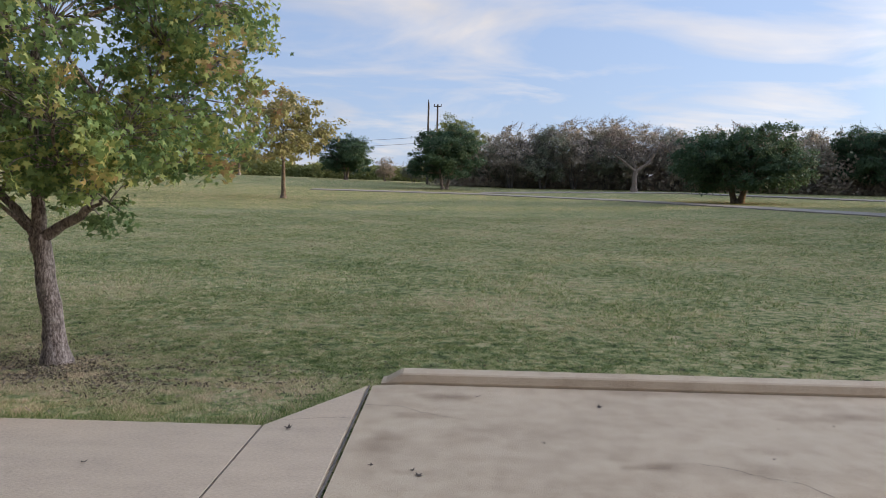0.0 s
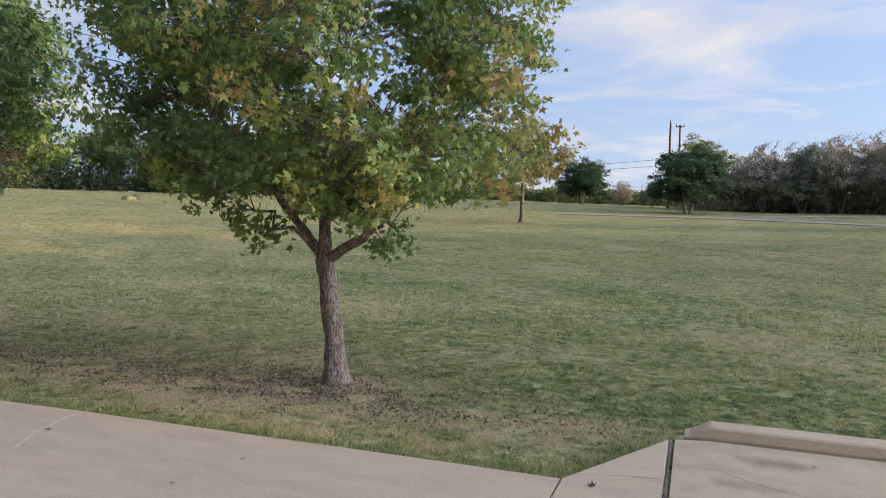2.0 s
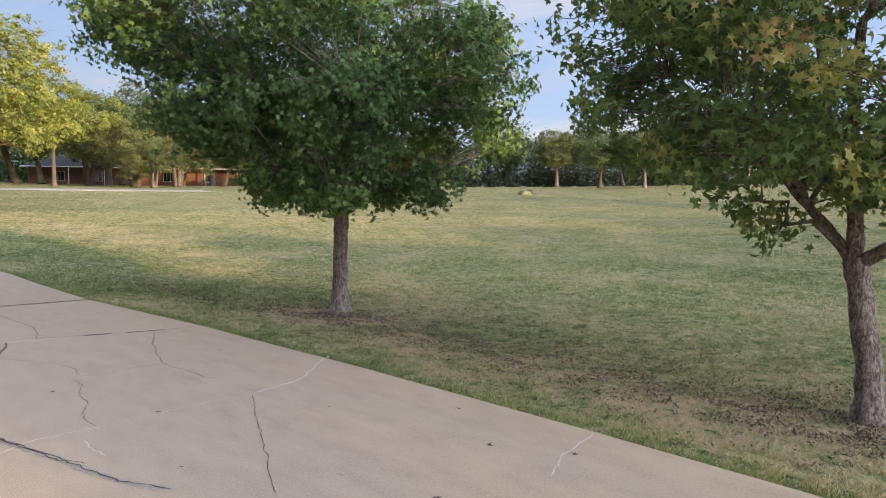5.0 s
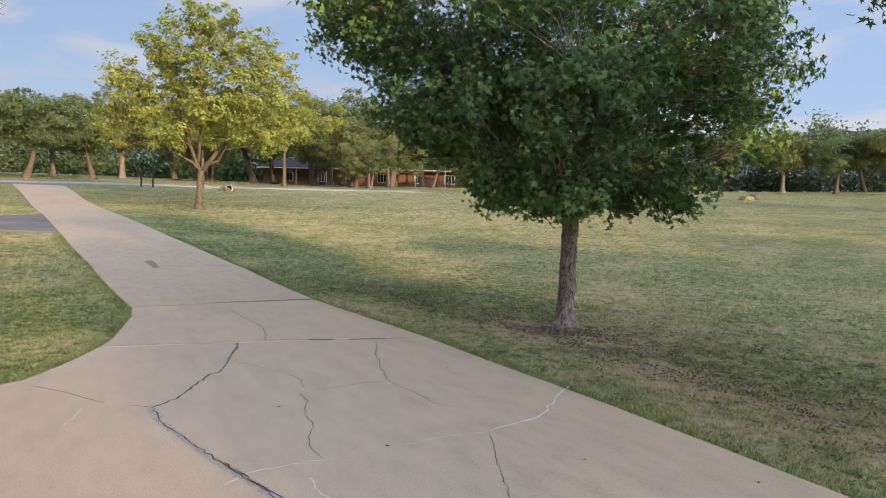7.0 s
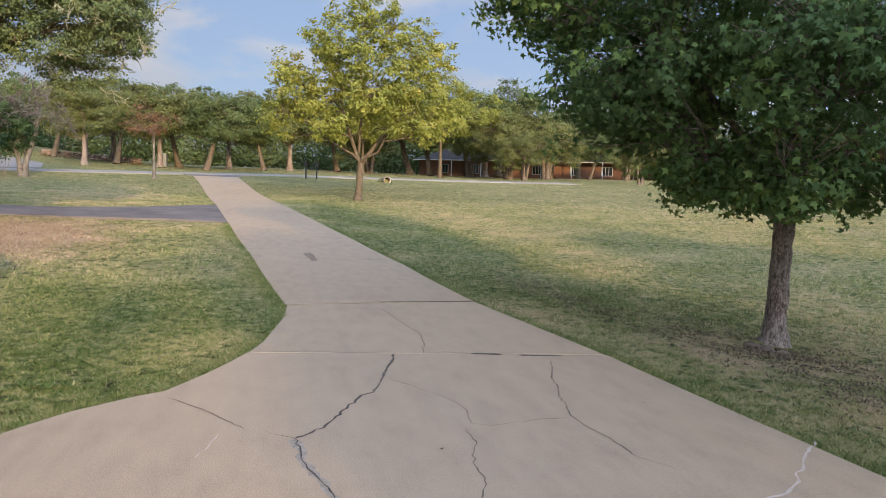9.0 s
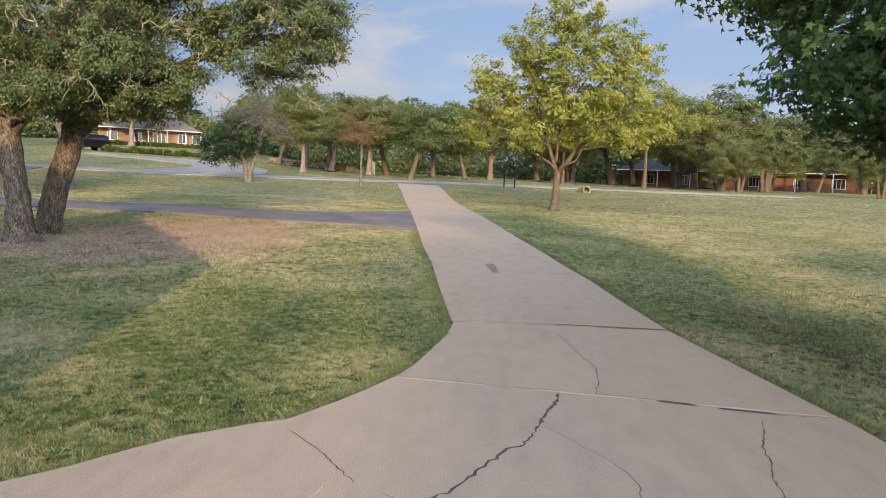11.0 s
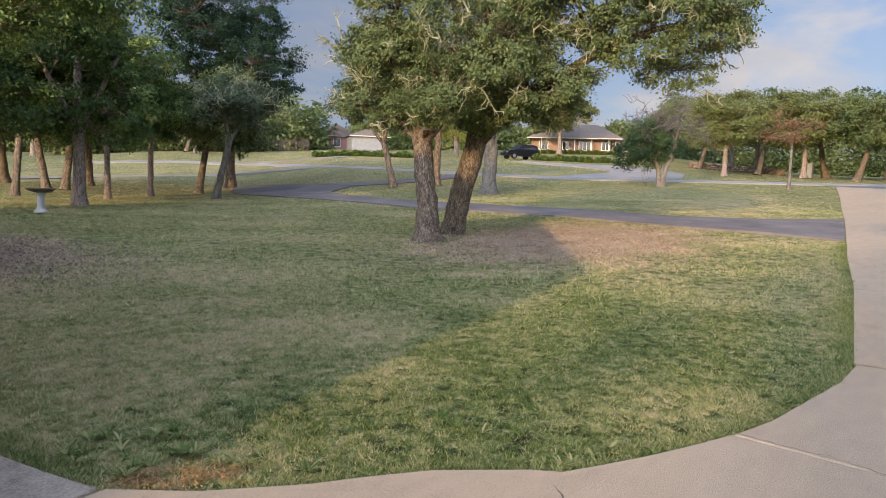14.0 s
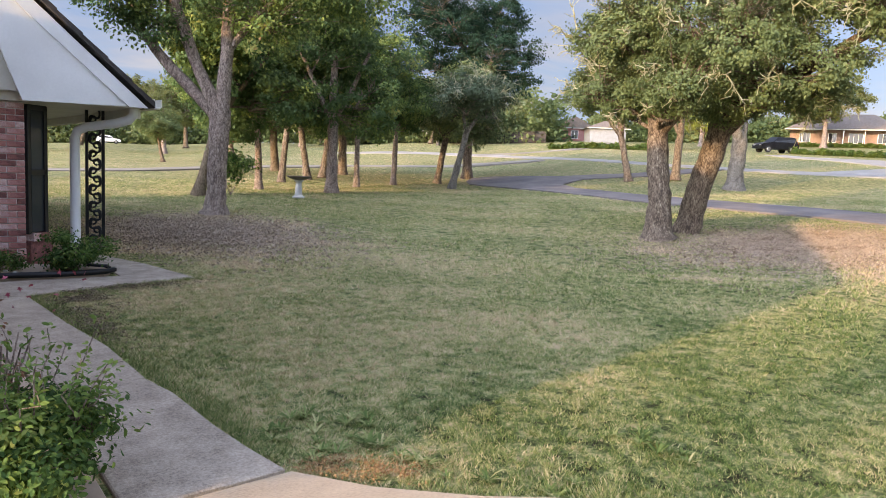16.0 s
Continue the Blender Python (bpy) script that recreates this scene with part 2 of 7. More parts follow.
# Cedar foliage is paled to stand in for haze over the field.
M["leaf_cedar"] = leaves_of("cedar_foliage_hazed", (0.052, 0.098, 0.054), (0.090, 0.148, 0.074), (0.140, 0.200, 0.092))
M["leaf_evergreen"] = leaves_of("evergreen_foliage", (0.026, 0.062, 0.034), (0.048, 0.098, 0.047), (0.090, 0.150, 0.062))
M["leaf_olive"] = leaves_of("olive_leaves", (0.165, 0.190, 0.072), (0.245, 0.258, 0.095), (0.340, 0.325, 0.125))
# Brush tones are lightened in place of haze at the field's edge.
M["leaf_brush"] = leaves_of("brown_brush_hazed", (0.310, 0.282, 0.215), (0.425, 0.352, 0.280), (0.530, 0.415, 0.345), (0.455, 0.430, 0.300))
M["leaf_brush_grey"] = leaves_of("grey_green_brush_hazed", (0.190, 0.205, 0.140), (0.300, 0.300, 0.215), (0.420, 0.375, 0.295))
M["leaf_red"] = leaves_of("red_autumn_leaves", (0.24, 0.125, 0.075), (0.34, 0.170, 0.105), (0.40, 0.240, 0.140))
M["leaf_grey"] = leaves_of("grey_green_leaves", (0.094, 0.128, 0.070), (0.177, 0.218, 0.128), (0.290, 0.320, 0.207))
M["leaf_shrub"] = leaves_of("shrub_leaves", (0.045, 0.098, 0.027), (0.105, 0.188, 0.045), (0.210, 0.300, 0.075), (0.315, 0.345, 0.105))
M["leaf_hedge"] = leaves_of("hedge_leaves", (0.065, 0.111, 0.026), (0.143, 0.195, 0.046), (0.221, 0.260, 0.065))
M["russet"] = material("russet_dead_leaves", [(0.3, (0.085, 0.046, 0.022)), (0.55, (0.225, 0.120, 0.052)), (0.8, (0.400, 0.235, 0.105))], scale=2, fine=0.2, bump=0, rough=0.9, island=0.5)
M["litter"] = material("fallen_leaves", [(0.3, (0.130, 0.090, 0.062)), (0.55, (0.275, 0.198, 0.140)), (0.8, (0.420, 0.318, 0.235))], scale=2, fine=0.2, bump=0, rough=0.9, island=0.5)
M["soil_bits"] = material("soil_and_leaf_bits", [(0.25, (0.075, 0.055, 0.036)), (0.55, (0.190, 0.140, 0.092)), (0.85, (0.330, 0.245, 0.165))], scale=3, fine=0.2, bump=0, rough=0.95, island=0.5, offset=-0.2)
M["brown_leaf"] = material("dead_leaf", [(0.3, (0.045, 0.03, 0.022)), (0.7, (0.12, 0.08, 0.055))], scale=9, rough=0.9, bump=0)
M["brick"] = material("red_brick", [(0.12, (0.145, 0.058, 0.052)), (0.38, (0.348, 0.137, 0.117)), (0.62, (0.493, 0.234, 0.202)), (0.82, (0.609, 0.390, 0.351)), (1.0, (0.797, 0.637, 0.611))], scale=9, detail=8, rough=0.9, bump=0.5, bump_scale=60, fine=0.6, random_object=0.75, offset=-0.32)
M["mortar"] = material("mortar", [(0.3, (0.600, 0.564, 0.528)), (0.7, (0.744, 0.696, 0.660))], scale=14, rough=0.95)
M["far_brick"] = material("orange_brick", [(0.3, (0.187, 0.086, 0.054)), (0.7, (0.274, 0.137, 0.086))], scale=3, rough=0.9)
M["shingle"] = material("brown_shingles", [(0.3, (0.17, 0.132, 0.104)), (0.7, (0.26, 0.205, 0.165))], scale=4, rough=0.95, bump=0.6, bump_scale=20)
M["shingle_dark"] = material("dark_shingles", [(0.3, (0.028, 0.024, 0.022)), (0.7, (0.065, 0.055, 0.05))], scale=6, rough=0.95, bump=0.6, bump_scale=20)
M["white"] = material("white_paint", [(0.3, (0.66, 0.66, 0.64)), (0.7, (0.78, 0.78, 0.76))], scale=1.5, rough=0.55, bump=0.05)
M["cream"] = material("cream_paint", [(0.3, (0.56, 0.53, 0.44)), (0.7, (0.68, 0.65, 0.56))], scale=2, rough=0.55, bump=0.05)
M["iron"] = material("black_iron", [(0.3, (0.012, 0.012, 0.013)), (0.7, (0.03, 0.03, 0.032))], scale=8, rough=0.45, metal=0.6, bump=0.1)
M["door"] = material("dark_door", [(0.3, (0.012, 0.011, 0.011)), (0.7, (0.028, 0.026, 0.025))], scale=3, rough=0.35, bump=0.05)
M["glass"] = material("window_glass", [(0.3, (0.02, 0.025, 0.03)), (0.7, (0.04, 0.045, 0.05))], scale=1, rough=0.06, bump=0.0)
M["stone"] = material("pale_stone", [(0.3, (0.38, 0.37, 0.34)), (0.7, (0.55, 0.54, 0.50))], scale=6, rough=0.9, bump=0.3)
M["pole"] = material("weathered_pole", [(0.3, (0.09, 0.07, 0.055)), (0.7, (0.17, 0.14, 0.115))], scale=6, rough=0.95)
M["tyre"] = material("rubber", [(0.3, (0.012, 0.012, 0.012)), (0.7, (0.025, 0.025, 0.025))], scale=6, rough=0.8, bump=0.1)
M["rim"] = material("alloy", [(0.3, (0.35, 0.35, 0.36)), (0.7, (0.5, 0.5, 0.51))], scale=6, rough=0.3, metal=0.9, bump=0)
M["paint_black"] = material("black_car_paint", [(0.3, (0.005, 0.005, 0.007)), (0.7, (0.008, 0.009, 0.011))], scale=2, rough=0.35, bump=0)
M["paint_white"] = material("white_car_paint", [(0.3, (0.6, 0.6, 0.6)), (0.7, (0.72, 0.72, 0.72))], scale=2, rough=0.15, bump=0)
M["paint_red"] = material("red_car_paint", [(0.3, (0.28, 0.02, 0.02)), (0.7, (0.36, 0.03, 0.03))], scale=2, rough=0.15, bump=0)
M["petal"] = material("pink_petals", [(0.3, (0.35, 0.05, 0.10)), (0.7, (0.55, 0.12, 0.18))], scale=8, rough=0.6, bump=0)
M["petal_white"] = material("white_petals", [(0.3, (0.62, 0.62, 0.66)), (0.7, (0.78, 0.78, 0.8))], scale=8, rough=0.6, bump=0)
M["hide"] = material("painted_pipe_shade", [(0.3, (0.012, 0.012, 0.012)), (0.7, (0.02, 0.02, 0.02))], scale=3, rough=1, bump=0)


# ---- makers ----
def link_mesh(name, mesh, mat, parent=None, label="", smooth=False):
    mesh.materials.append(mat)
    if smooth:
        mesh.polygons.foreach_set("use_smooth", np.ones(len(mesh.polygons), bool))
    ob = new(name, mesh)
    if parent:
        ob.parent = parent
    if label:
        ob["label"] = label
    return ob


def part(name, bm, mat, parent=None, label="", smooth=False):
    mesh = bpy.data.meshes.new(name)
    bm.to_mesh(mesh)
    bm.free()
    return link_mesh(name, mesh, mat, parent, label, smooth)


def thing(name, x, y, z, label, category, group="", kind="", turn=0.0):
    e = new(name)
    e.empty_display_size = 0.2
    e.matrix_basis = pose(x, y, z, 0, 0, turn)
    return tagged(e, label, category, group, kind)


def np_mesh(name, verts, faces, attribute=None):
    """A mesh from arrays: verts n x 3, faces m x k."""
    mesh = bpy.data.meshes.new(name)
    verts, faces = np.asarray(verts, np.float32), np.asarray(faces, np.int32)
    k = faces.shape[1]
    mesh.vertices.add(len(verts))
    mesh.vertices.foreach_set("co", verts.ravel())
    mesh.loops.add(faces.size)
    mesh.loops.foreach_set("vertex_index", faces.ravel())
    mesh.polygons.add(len(faces))
    mesh.polygons.foreach_set("loop_start", np.arange(0, faces.size, k, dtype=np.int32))
    mesh.update(calc_edges=True)
    if attribute:
        a = mesh.attributes.new(attribute[0], "FLOAT", "POINT")
        a.data.foreach_set("value", np.asarray(attribute[1], np.float32))
    mesh.validate()
    return mesh


def box(bm, x0, y0, z0, x1, y1, z1, bevel=0.0, m=None):
    geom = bmesh.ops.create_cube(bm, size=1.0)
    vs = geom["verts"]
    for v in vs:
        v.co = Vector(((x0 + x1) / 2 + v.co.x * (x1 - x0), (y0 + y1) / 2 + v.co.y * (y1 - y0), (z0 + z1) / 2 + v.co.z * (z1 - z0)))
        if m:
            v.co = m @ v.co
    if bevel:
        es = list({e for v in vs for e in v.link_edges})
        bmesh.ops.bevel(bm, geom=es, offset=bevel, segments=1, affect="EDGES")
    return vs


def boxed(name, dims, mat, parent, label="", bevel=0.0):
    bm = bmesh.new()
    box(bm, *dims, bevel=bevel)
    return part(name, bm, mat, parent, label)


def tubes(lines, sides=7):
    """Verts and quads of tapered tubes along polylines of (point, radius)."""
    verts, faces = [], []
    ang = np.linspace(0, 2 * np.pi, sides, endpoint=False)
    for pts, radii in lines:
        pts = np.asarray(pts, float)
        n = len(pts)
        base = len(verts)
        tang = np.gradient(pts, axis=0)
        tang /= np.linalg.norm(tang, axis=1, keepdims=True) + 1e-9
        ref = np.array([1.0, 0.0, 0.0]) if abs(tang[0][0]) < 0.8 else np.array([0.0, 1.0, 0.0])
        for i in range(n):
            u = np.cross(tang[i], ref)
            u /= np.linalg.norm(u) + 1e-9
            w = np.cross(tang[i], u)
            ring = pts[i] + radii[i] * (np.cos(ang)[:, None] * u + np.sin(ang)[:, None] * w)
            verts.extend(ring.tolist())
        for i in range(n - 1):
            for s in range(sides):
                a, b = base + i * sides + s, base + i * sides + (s + 1) % sides
                faces.append((a, b, b + sides, a + sides))
    return verts, faces


def prism(bm, outline, z0, z1):
    """An upright slab over a convex or concave outline."""
    bottom = [bm.verts.new((x, y, z0)) for x, y in outline]
    top = [bm.verts.new((x, y, z1)) for x, y in outline]
    n = len(outline)
    bm.faces.new(top)
    bm.faces.new(bottom[::-1])
    for i in range(n):
        bm.faces.new((bottom[i], bottom[(i + 1) % n], top[(i + 1) % n], top[i]))
    bmesh.ops.recalc_face_normals(bm, faces=bm.faces[:])


# ---- the ground ----
TC = (-6.0, 2.0)
RADII = np.array([0, 6, 12, 18, 26, 36, 50, 65, 90, 130, 165, 300, 1500], float)
RISE = {-180: [0, 0, 0, 0, 0, 0, 0, 0, 0.2, 0.5, 0.8, 2, 6]}
RISE[-90] = [0, 0, 0, 0.1, 0.2, 0.4, 0.8, 1.2, 1.6, 2, 2.4, 4, 8]
RISE[-45] = [0, 0, 0, 0.05, 0.3, 0.75, 1.25, 1.65, 2.4, 3.2, 3.7, 5, 9]
RISE[-10] = [0, 0, 0, 0, 0.05, 0.4, 0.95, 1.5, 2.6, 3.6, 4.0, 5, 9]
RISE[20] = [0, 0, 0, 0, 0.05, 0.4, 0.95, 1.8, 3.2, 4.4, 4.9, 6, 9]
RISE[45] = [0, 0, 0, 0, 0.25, 0.7, 1.3, 2.0, 3.1, 4.0, 4.6, 6, 9]
RISE[70] = [0, 0, 0, 0.1, 0.4, 0.9, 1.75, 2.4, 3.2, 4.0, 4.6, 6, 10]
RISE[95] = [0, 0, 0.05, 0.35, 0.7, 1.05, 1.9, 2.65, 3.6, 4.8, 5.5, 7, 11]
RISE[112] = [0, 0, 0.08, 0.36, 0.7, 1.15, 2.05, 3.2, 4.9, 7.8, 10.2, 12, 15]
RISE[130] = [0, 0, 0.06, 0.3, 0.55, 0.95, 2.0, 3.2, 4.9, 7.2, 8.8, 11, 14]
RISE[143] = [0, 0, 0.05, 0.2, 0.38, 0.5, 1.0, 1.9, 3.8, 5.8, 7.0, 9, 12]
RISE[155] = [0, 0, 0.05, 0.18, 0.3, 0.42, 0.85, 1.4, 2.6, 4.0, 5.0, 7, 10]
RISE[166] = [0, 0, 0.02, 0.08, 0.15, 0.25, 0.5, 0.8, 1.5, 2.4, 3.0, 4.5, 8]
RISE[180] = [0, 0, 0, 0, 0, 0, 0, 0, 0.2, 0.5, 0.8, 2, 6]
RISE_AZ = np.array(sorted(RISE))
RISE_H = np.array([RISE[a] for a in RISE_AZ])


def smooth(a, b, v):
    u = np.clip((v - a) / (b - a), 0, 1)
    return u * u * (3 - 2 * u)


RISE_M = np.gradient(RISE_H, RADII, axis=1)


def rounded(i, j, v):
    """A smooth rise between two radii."""
    d = RADII[j + 1] - RADII[j]
    v2, v3 = v * v, v * v * v
    return RISE_H[i, j] * (2 * v3 - 3 * v2 + 1) + RISE_M[i, j] * d * (v3 - 2 * v2 + v) + RISE_H[i, j + 1] * (3 * v2 - 2 * v3) + RISE_M[i, j + 1] * d * (v3 - v2)


def terrain(x, y):
    """The height of the ground: flat by the drive, dipping to the field, rising in the distance."""
    dx, dy = x - TC[0], y - TC[1]
    r, az = np.hypot(dx, dy), np.degrees(np.arctan2(-dx, dy))
    i = np.clip(np.searchsorted(RISE_AZ, az) - 1, 0, len(RISE_AZ) - 2)
    u = (az - RISE_AZ[i]) / (RISE_AZ[i + 1] - RISE_AZ[i])
    u = u * u * (3 - 2 * u)
    j = np.clip(np.searchsorted(RADII, r) - 1, 0, len(RADII) - 2)
    v = np.clip((r - RADII[j]) / (RADII[j + 1] - RADII[j]), 0, 1)
    near, far = rounded(i, j, v), rounded(i + 1, j, v)
    dip = -0.2 * smooth(4.9, 7.3, y) * (1 - smooth(16, 34, y)) * smooth(-26, -12, x)
    return near * (1 - u) + far * u + dip


def ground_z(x, y):
    return float(terrain(np.array(x, float), np.array(y, float)))


# Dry or littered places, and far lawn tinted as if sunlit: x, y, radius along x and y, strength.
DRY_OR_SUNNY = [(-21.6, -5.2, 4.6, 2.6, 0.85), (-11.2, -12.0, 2.4, 3.6, 1.0), (-3.7, 6.6, 1.5, 0.9, 0.55), (-10.9, 6.4, 1.6, 0.9, 0.6),
       (-6.8, 5.9, 4.2, 0.85, 0.42), (-2.2, 6.0, 1.5, 0.6, 0.4), (-5.4, 5.6, 1.2, 0.4, 0.55), (-8.6, 6.0, 0.9, 0.35, 0.6), (-40, -6, 7, 2.6, 0.55), (8.6, 31.7, 6.6, 5.5, 0.32), (-28, 9, 9, 1.6, 0.3), (-9.5, -6.0, 1.4, 1.3, 0.25),
       # The widest spots to the south-west paint warm sun on the far lawn.
       (-46, -12, 9, 3, 0.25), (-8.45, -1.25, 0.5, 0.22, 0.5), (4, 20, 8, 2.5, 0.2), (-10.5, -4.2, 2.2, 1.6, 0.25), (-36, 8, 10, 3, 0.25), (-44, -32, 16, 12, 0.30), (-28, -54, 24, 14, 0.30), (-62, -48, 18, 16, 0.30), (-60, -24, 10, 9, 0.25), (-45, 22, 24, 9, 0.22)]


LATTICE = np.random.default_rng(77).random((256, 256))


def patchy(x, y, step, shift=0):
    """Smooth random patches of about the given width, from 0 to 1."""
    u, v = x / step + 31.7 * shift + 500, y / step + 17.3 * shift + 500
    i, j = np.floor(u).astype(int), np.floor(v).astype(int)
    a, b = u - i, v - j
    a, b = a * a * (3 - 2 * a), b * b * (3 - 2 * b)
    g = lambda p, q: LATTICE[p % 256, q % 256]
    return (g(i, j) * (1 - a) + g(i + 1, j) * a) * (1 - b) + (g(i, j + 1) * (1 - a) + g(i + 1, j + 1) * a) * b


# Lush places: x, y, radius along x and y, strength.
LUSH = [(-13.0, -0.6, 3.8, 2.4, 0.24), (-10.2, -1.2, 1.8, 1.8, 0.20), (-22.0, 5.4, 14.0, 3.0, 0.13), (-34.0, 4.6, 12.0, 3.0, 0.10), (-9.2, -9.5, 2.4, 1.6, 0.07), (-16.5, -4.5, 3.2, 2.4, 0.11), (2.0, 8.0, 5.5, 1.6, 0.16), (-4.0, 18.0, 9.0, 2.6, 0.14)]


def dry_or_sunny(x, y):
    d = 0.10 * np.sin(0.9 * x + 1.3 * np.sin(0.7 * y)) + 0.10 * np.sin(1.1 * y + 0.8 * x + 2.0 * np.sin(0.31 * x))
    wob = 0.25 * np.sin(2.1 * x + 1.7 * np.sin(1.3 * y)) + 0.2 * np.sin(3.7 * y + 2.2 * x)
    for cx, cy, rx, ry, s in DRY_OR_SUNNY:
        q = np.sqrt(((x - cx) / rx) ** 2 + ((y - cy) / ry) ** 2) + wob * 0.9
        broken = 0.62 + 1.1 * (patchy(x, y, 0.32, 7) - 0.5) + 0.6 * (patchy(x, y, 1.1, 8) - 0.5)
        d = np.maximum(d, s * broken * (1 - smooth(0.55, 1.25, q)))
    for cx, cy, rx, ry, s in LUSH:
        q = np.sqrt(((x - cx) / rx) ** 2 + ((y - cy) / ry) ** 2) + wob * 0.5
        d = d - s * (1 - smooth(0.4, 1.2, q))
    return d


def make_ground():
    radii = np.concatenate([np.arange(0.35, 14, 0.35), np.arange(14, 40, 0.8), np.geomspace(40, 1500, 60)])
    az = np.radians(np.arange(0, 360, 1.2))
    r, a = np.meshgrid(radii, az, indexing="ij")
    x, y = TC[0] - np.sin(a) * r, TC[1] + np.cos(a) * r
    z = terrain(x, y)
    bumpy = 0.02 * np.sin(1.7 * x + 2.0 * np.sin(0.9 * y)) * np.sin(1.3 * y) * smooth(5, 9, r)
    verts = np.concatenate([[[TC[0], TC[1], 0]], np.stack([x, y, z + bumpy * smooth(9, 16, r) - 0.03], -1).reshape(-1, 3)])
    n, m = len(radii), len(az)
    idx = 1 + np.arange(n * m).reshape(n, m)
    a0, a1 = idx[:-1], np.roll(idx, -1, 1)[:-1]
    b0, b1 = idx[1:], np.roll(idx, -1, 1)[1:]
    quads = np.stack([a0, a1, b1, b0], -1).reshape(-1, 4)
    mesh = np_mesh("ground", verts, quads[:, ::-1], ("dry", dry_or_sunny(verts[:, 0], verts[:, 1])))
    ob = link_mesh("ground", mesh, M["ground"], smooth=True)
    tagged(ob, "mown green and straw-coloured lawn with dry patches, rising gently", "ground", kind="structure")


make_ground()

# ---- paving ----
TOP = 0.0
NORTH_EDGE = [(-0.98, 4.68), (-2.6, 4.67), (-4.6, 4.64), (-7.2, 4.55), (-9.0, 4.43), (-10.35, 4.36)]
SOUTH_EDGE = [(-10.93, 0.95), (-10.51, 0.78), (-10.18, 0.63), (-9.9, 0.48), (-9.70, 0.37), (-9.60, 0.20), (-9.27, -0.19), (-8.99, -0.40), (-8.73, -0.57), (-8.34, -0.92), (-8.08, -1.28)]

driveway = thing("driveway", -6, 2, 0, "worn pale concrete driveway, cracked and leaf-strewn", "driveway", kind="structure")
driveway.matrix_basis = Matrix()


def slab(name, outline, mat, parent, z0=-0.12, z1=TOP, label=""):
    bm = bmesh.new()
    prism(bm, outline, z0, z1)
    top = [e for e in bm.edges if all(abs(v.co.z - z1) < 1e-6 for v in e.verts)]
    bmesh.ops.bevel(bm, geom=top, offset=0.008, segments=1, affect="EDGES")
    return part(name, bm, mat, parent, label)


# Old oil and rust marks on the parking slab: x, y, radius along x and y, strength.
MARKS = [(0.25, 5.48, 0.22, 0.12, 0.9), (0.06, 4.99, 0.25, 0.07, 0.6), (-0.1, 4.53, 0.12, 0.1, 0.7), (0.07, 3.9, 0.12, 0.05, 0.5), (1.49, 4.12, 0.16, 0.06, 1.0), (1.31, 4.24, 0.18, 0.03, 0.6), (1.97, 4.08, 0.5, 0.12, 0.35), (2.97, 5.13, 0.3, 0.06, 0.4), (3.4, 5.24, 0.35, 0.08, 0.5), (0.68, 4.62, 0.4, 0.15, 0.25), (2.39, 4.44, 0.4, 0.05, 0.4), (-0.17, 4.23, 0.15, 0.25, 0.35), (2.36, 5.74, 0.6, 0.08, 0.3)]


def parking_slab():
    ys, s = np.linspace(-0.9, 5.82, 110), np.linspace(0, 1, 150)
    yy, ss = np.meshgrid(ys, s, indexing="ij")
    left = np.interp(yy, [-0.9, 5.79, 5.82], [-0.335, -0.36, -0.13])
    xx = left + (9.0 - left) * ss ** 1.3
    stain = 0.55 * smooth(5.62, 5.80, yy) * (0.6 + 0.4 * np.sin(5 * xx + 2 * np.sin(3.1 * xx))) * smooth(0.2, 0.7, xx)
    wob = 0.35 * np.sin(17 * xx + 3 * np.sin(9 * yy)) * np.sin(15 * yy + 2 * np.sin(7 * xx))
    for cx, cy, rx, ry, k in MARKS:
        q = np.sqrt(((xx - cx) / rx) ** 2 + ((yy - cy) / ry) ** 2) + wob
        stain = stain + k * (1 - smooth(0.25, 1.35, q))
    top = np.stack([xx, yy, np.zeros_like(xx)], -1).reshape(-1, 3)
    n, m = xx.shape
    idx = np.arange(n * m).reshape(n, m)
    faces = np.stack([idx[:-1, :-1], idx[:-1, 1:], idx[1:, 1:], idx[1:, :-1]], -1).reshape(-1, 4).tolist()
    rim = np.concatenate([idx[0], idx[1:, -1], idx[-1, ::-1][1:], idx[::-1, 0][1:]])[:-1]
    low = top[rim] - np.array([0, 0, 0.12])
    base = n * m + np.arange(len(rim))
    for a in range(len(rim)):
        c = (a + 1) % len(rim)
        faces.append((rim[c], rim[a], base[a], base[c]))
    mesh = np_mesh("slab", np.concatenate([top, low]), np.array(faces), ("stain", np.concatenate([stain.ravel(), np.zeros(len(rim))])))
    mesh.polygons.foreach_set("use_smooth", np.zeros(len(mesh.polygons), bool))
    link_mesh("slab", mesh, M["stained"], driveway, "rust-stained parking slab")


parking_slab()
slab("slab", [(-0.976, -0.9), (-0.375, -0.9), (-0.40, 5.76), (-0.976, 4.68)], M["concrete"], driveway)
slab("slab", [(-5.62, -0.96), (-0.983, -0.9)] + NORTH_EDGE + SOUTH_EDGE + [(-7.3, -1.22)], M["concrete"], driveway)
slab("slab", [(-10.37, 4.35), (-12.0, 4.18), (-13.74, 4.0), (-13.70, 1.40), (-12.9, 1.35), (-12.08, 1.21), (-11.42, 1.10), (-10.95, 0.965)], M["concrete"], driveway)
LEFT = [(-13.75, 1.38), (-19.4, 0.86), (-22.75, 0.43), (-26.5, 0.03), (-34.5, -0.84), (-49.2, -2.56), (-61.0, -4.1)]
RIGHT = [(-13.79, 4.0), (-18.4, 3.86), (-22.6, 3.38), (-26.4, 2.87), (-34.0, 1.95), (-47.0, 0.45), (-60.5, -0.9)]


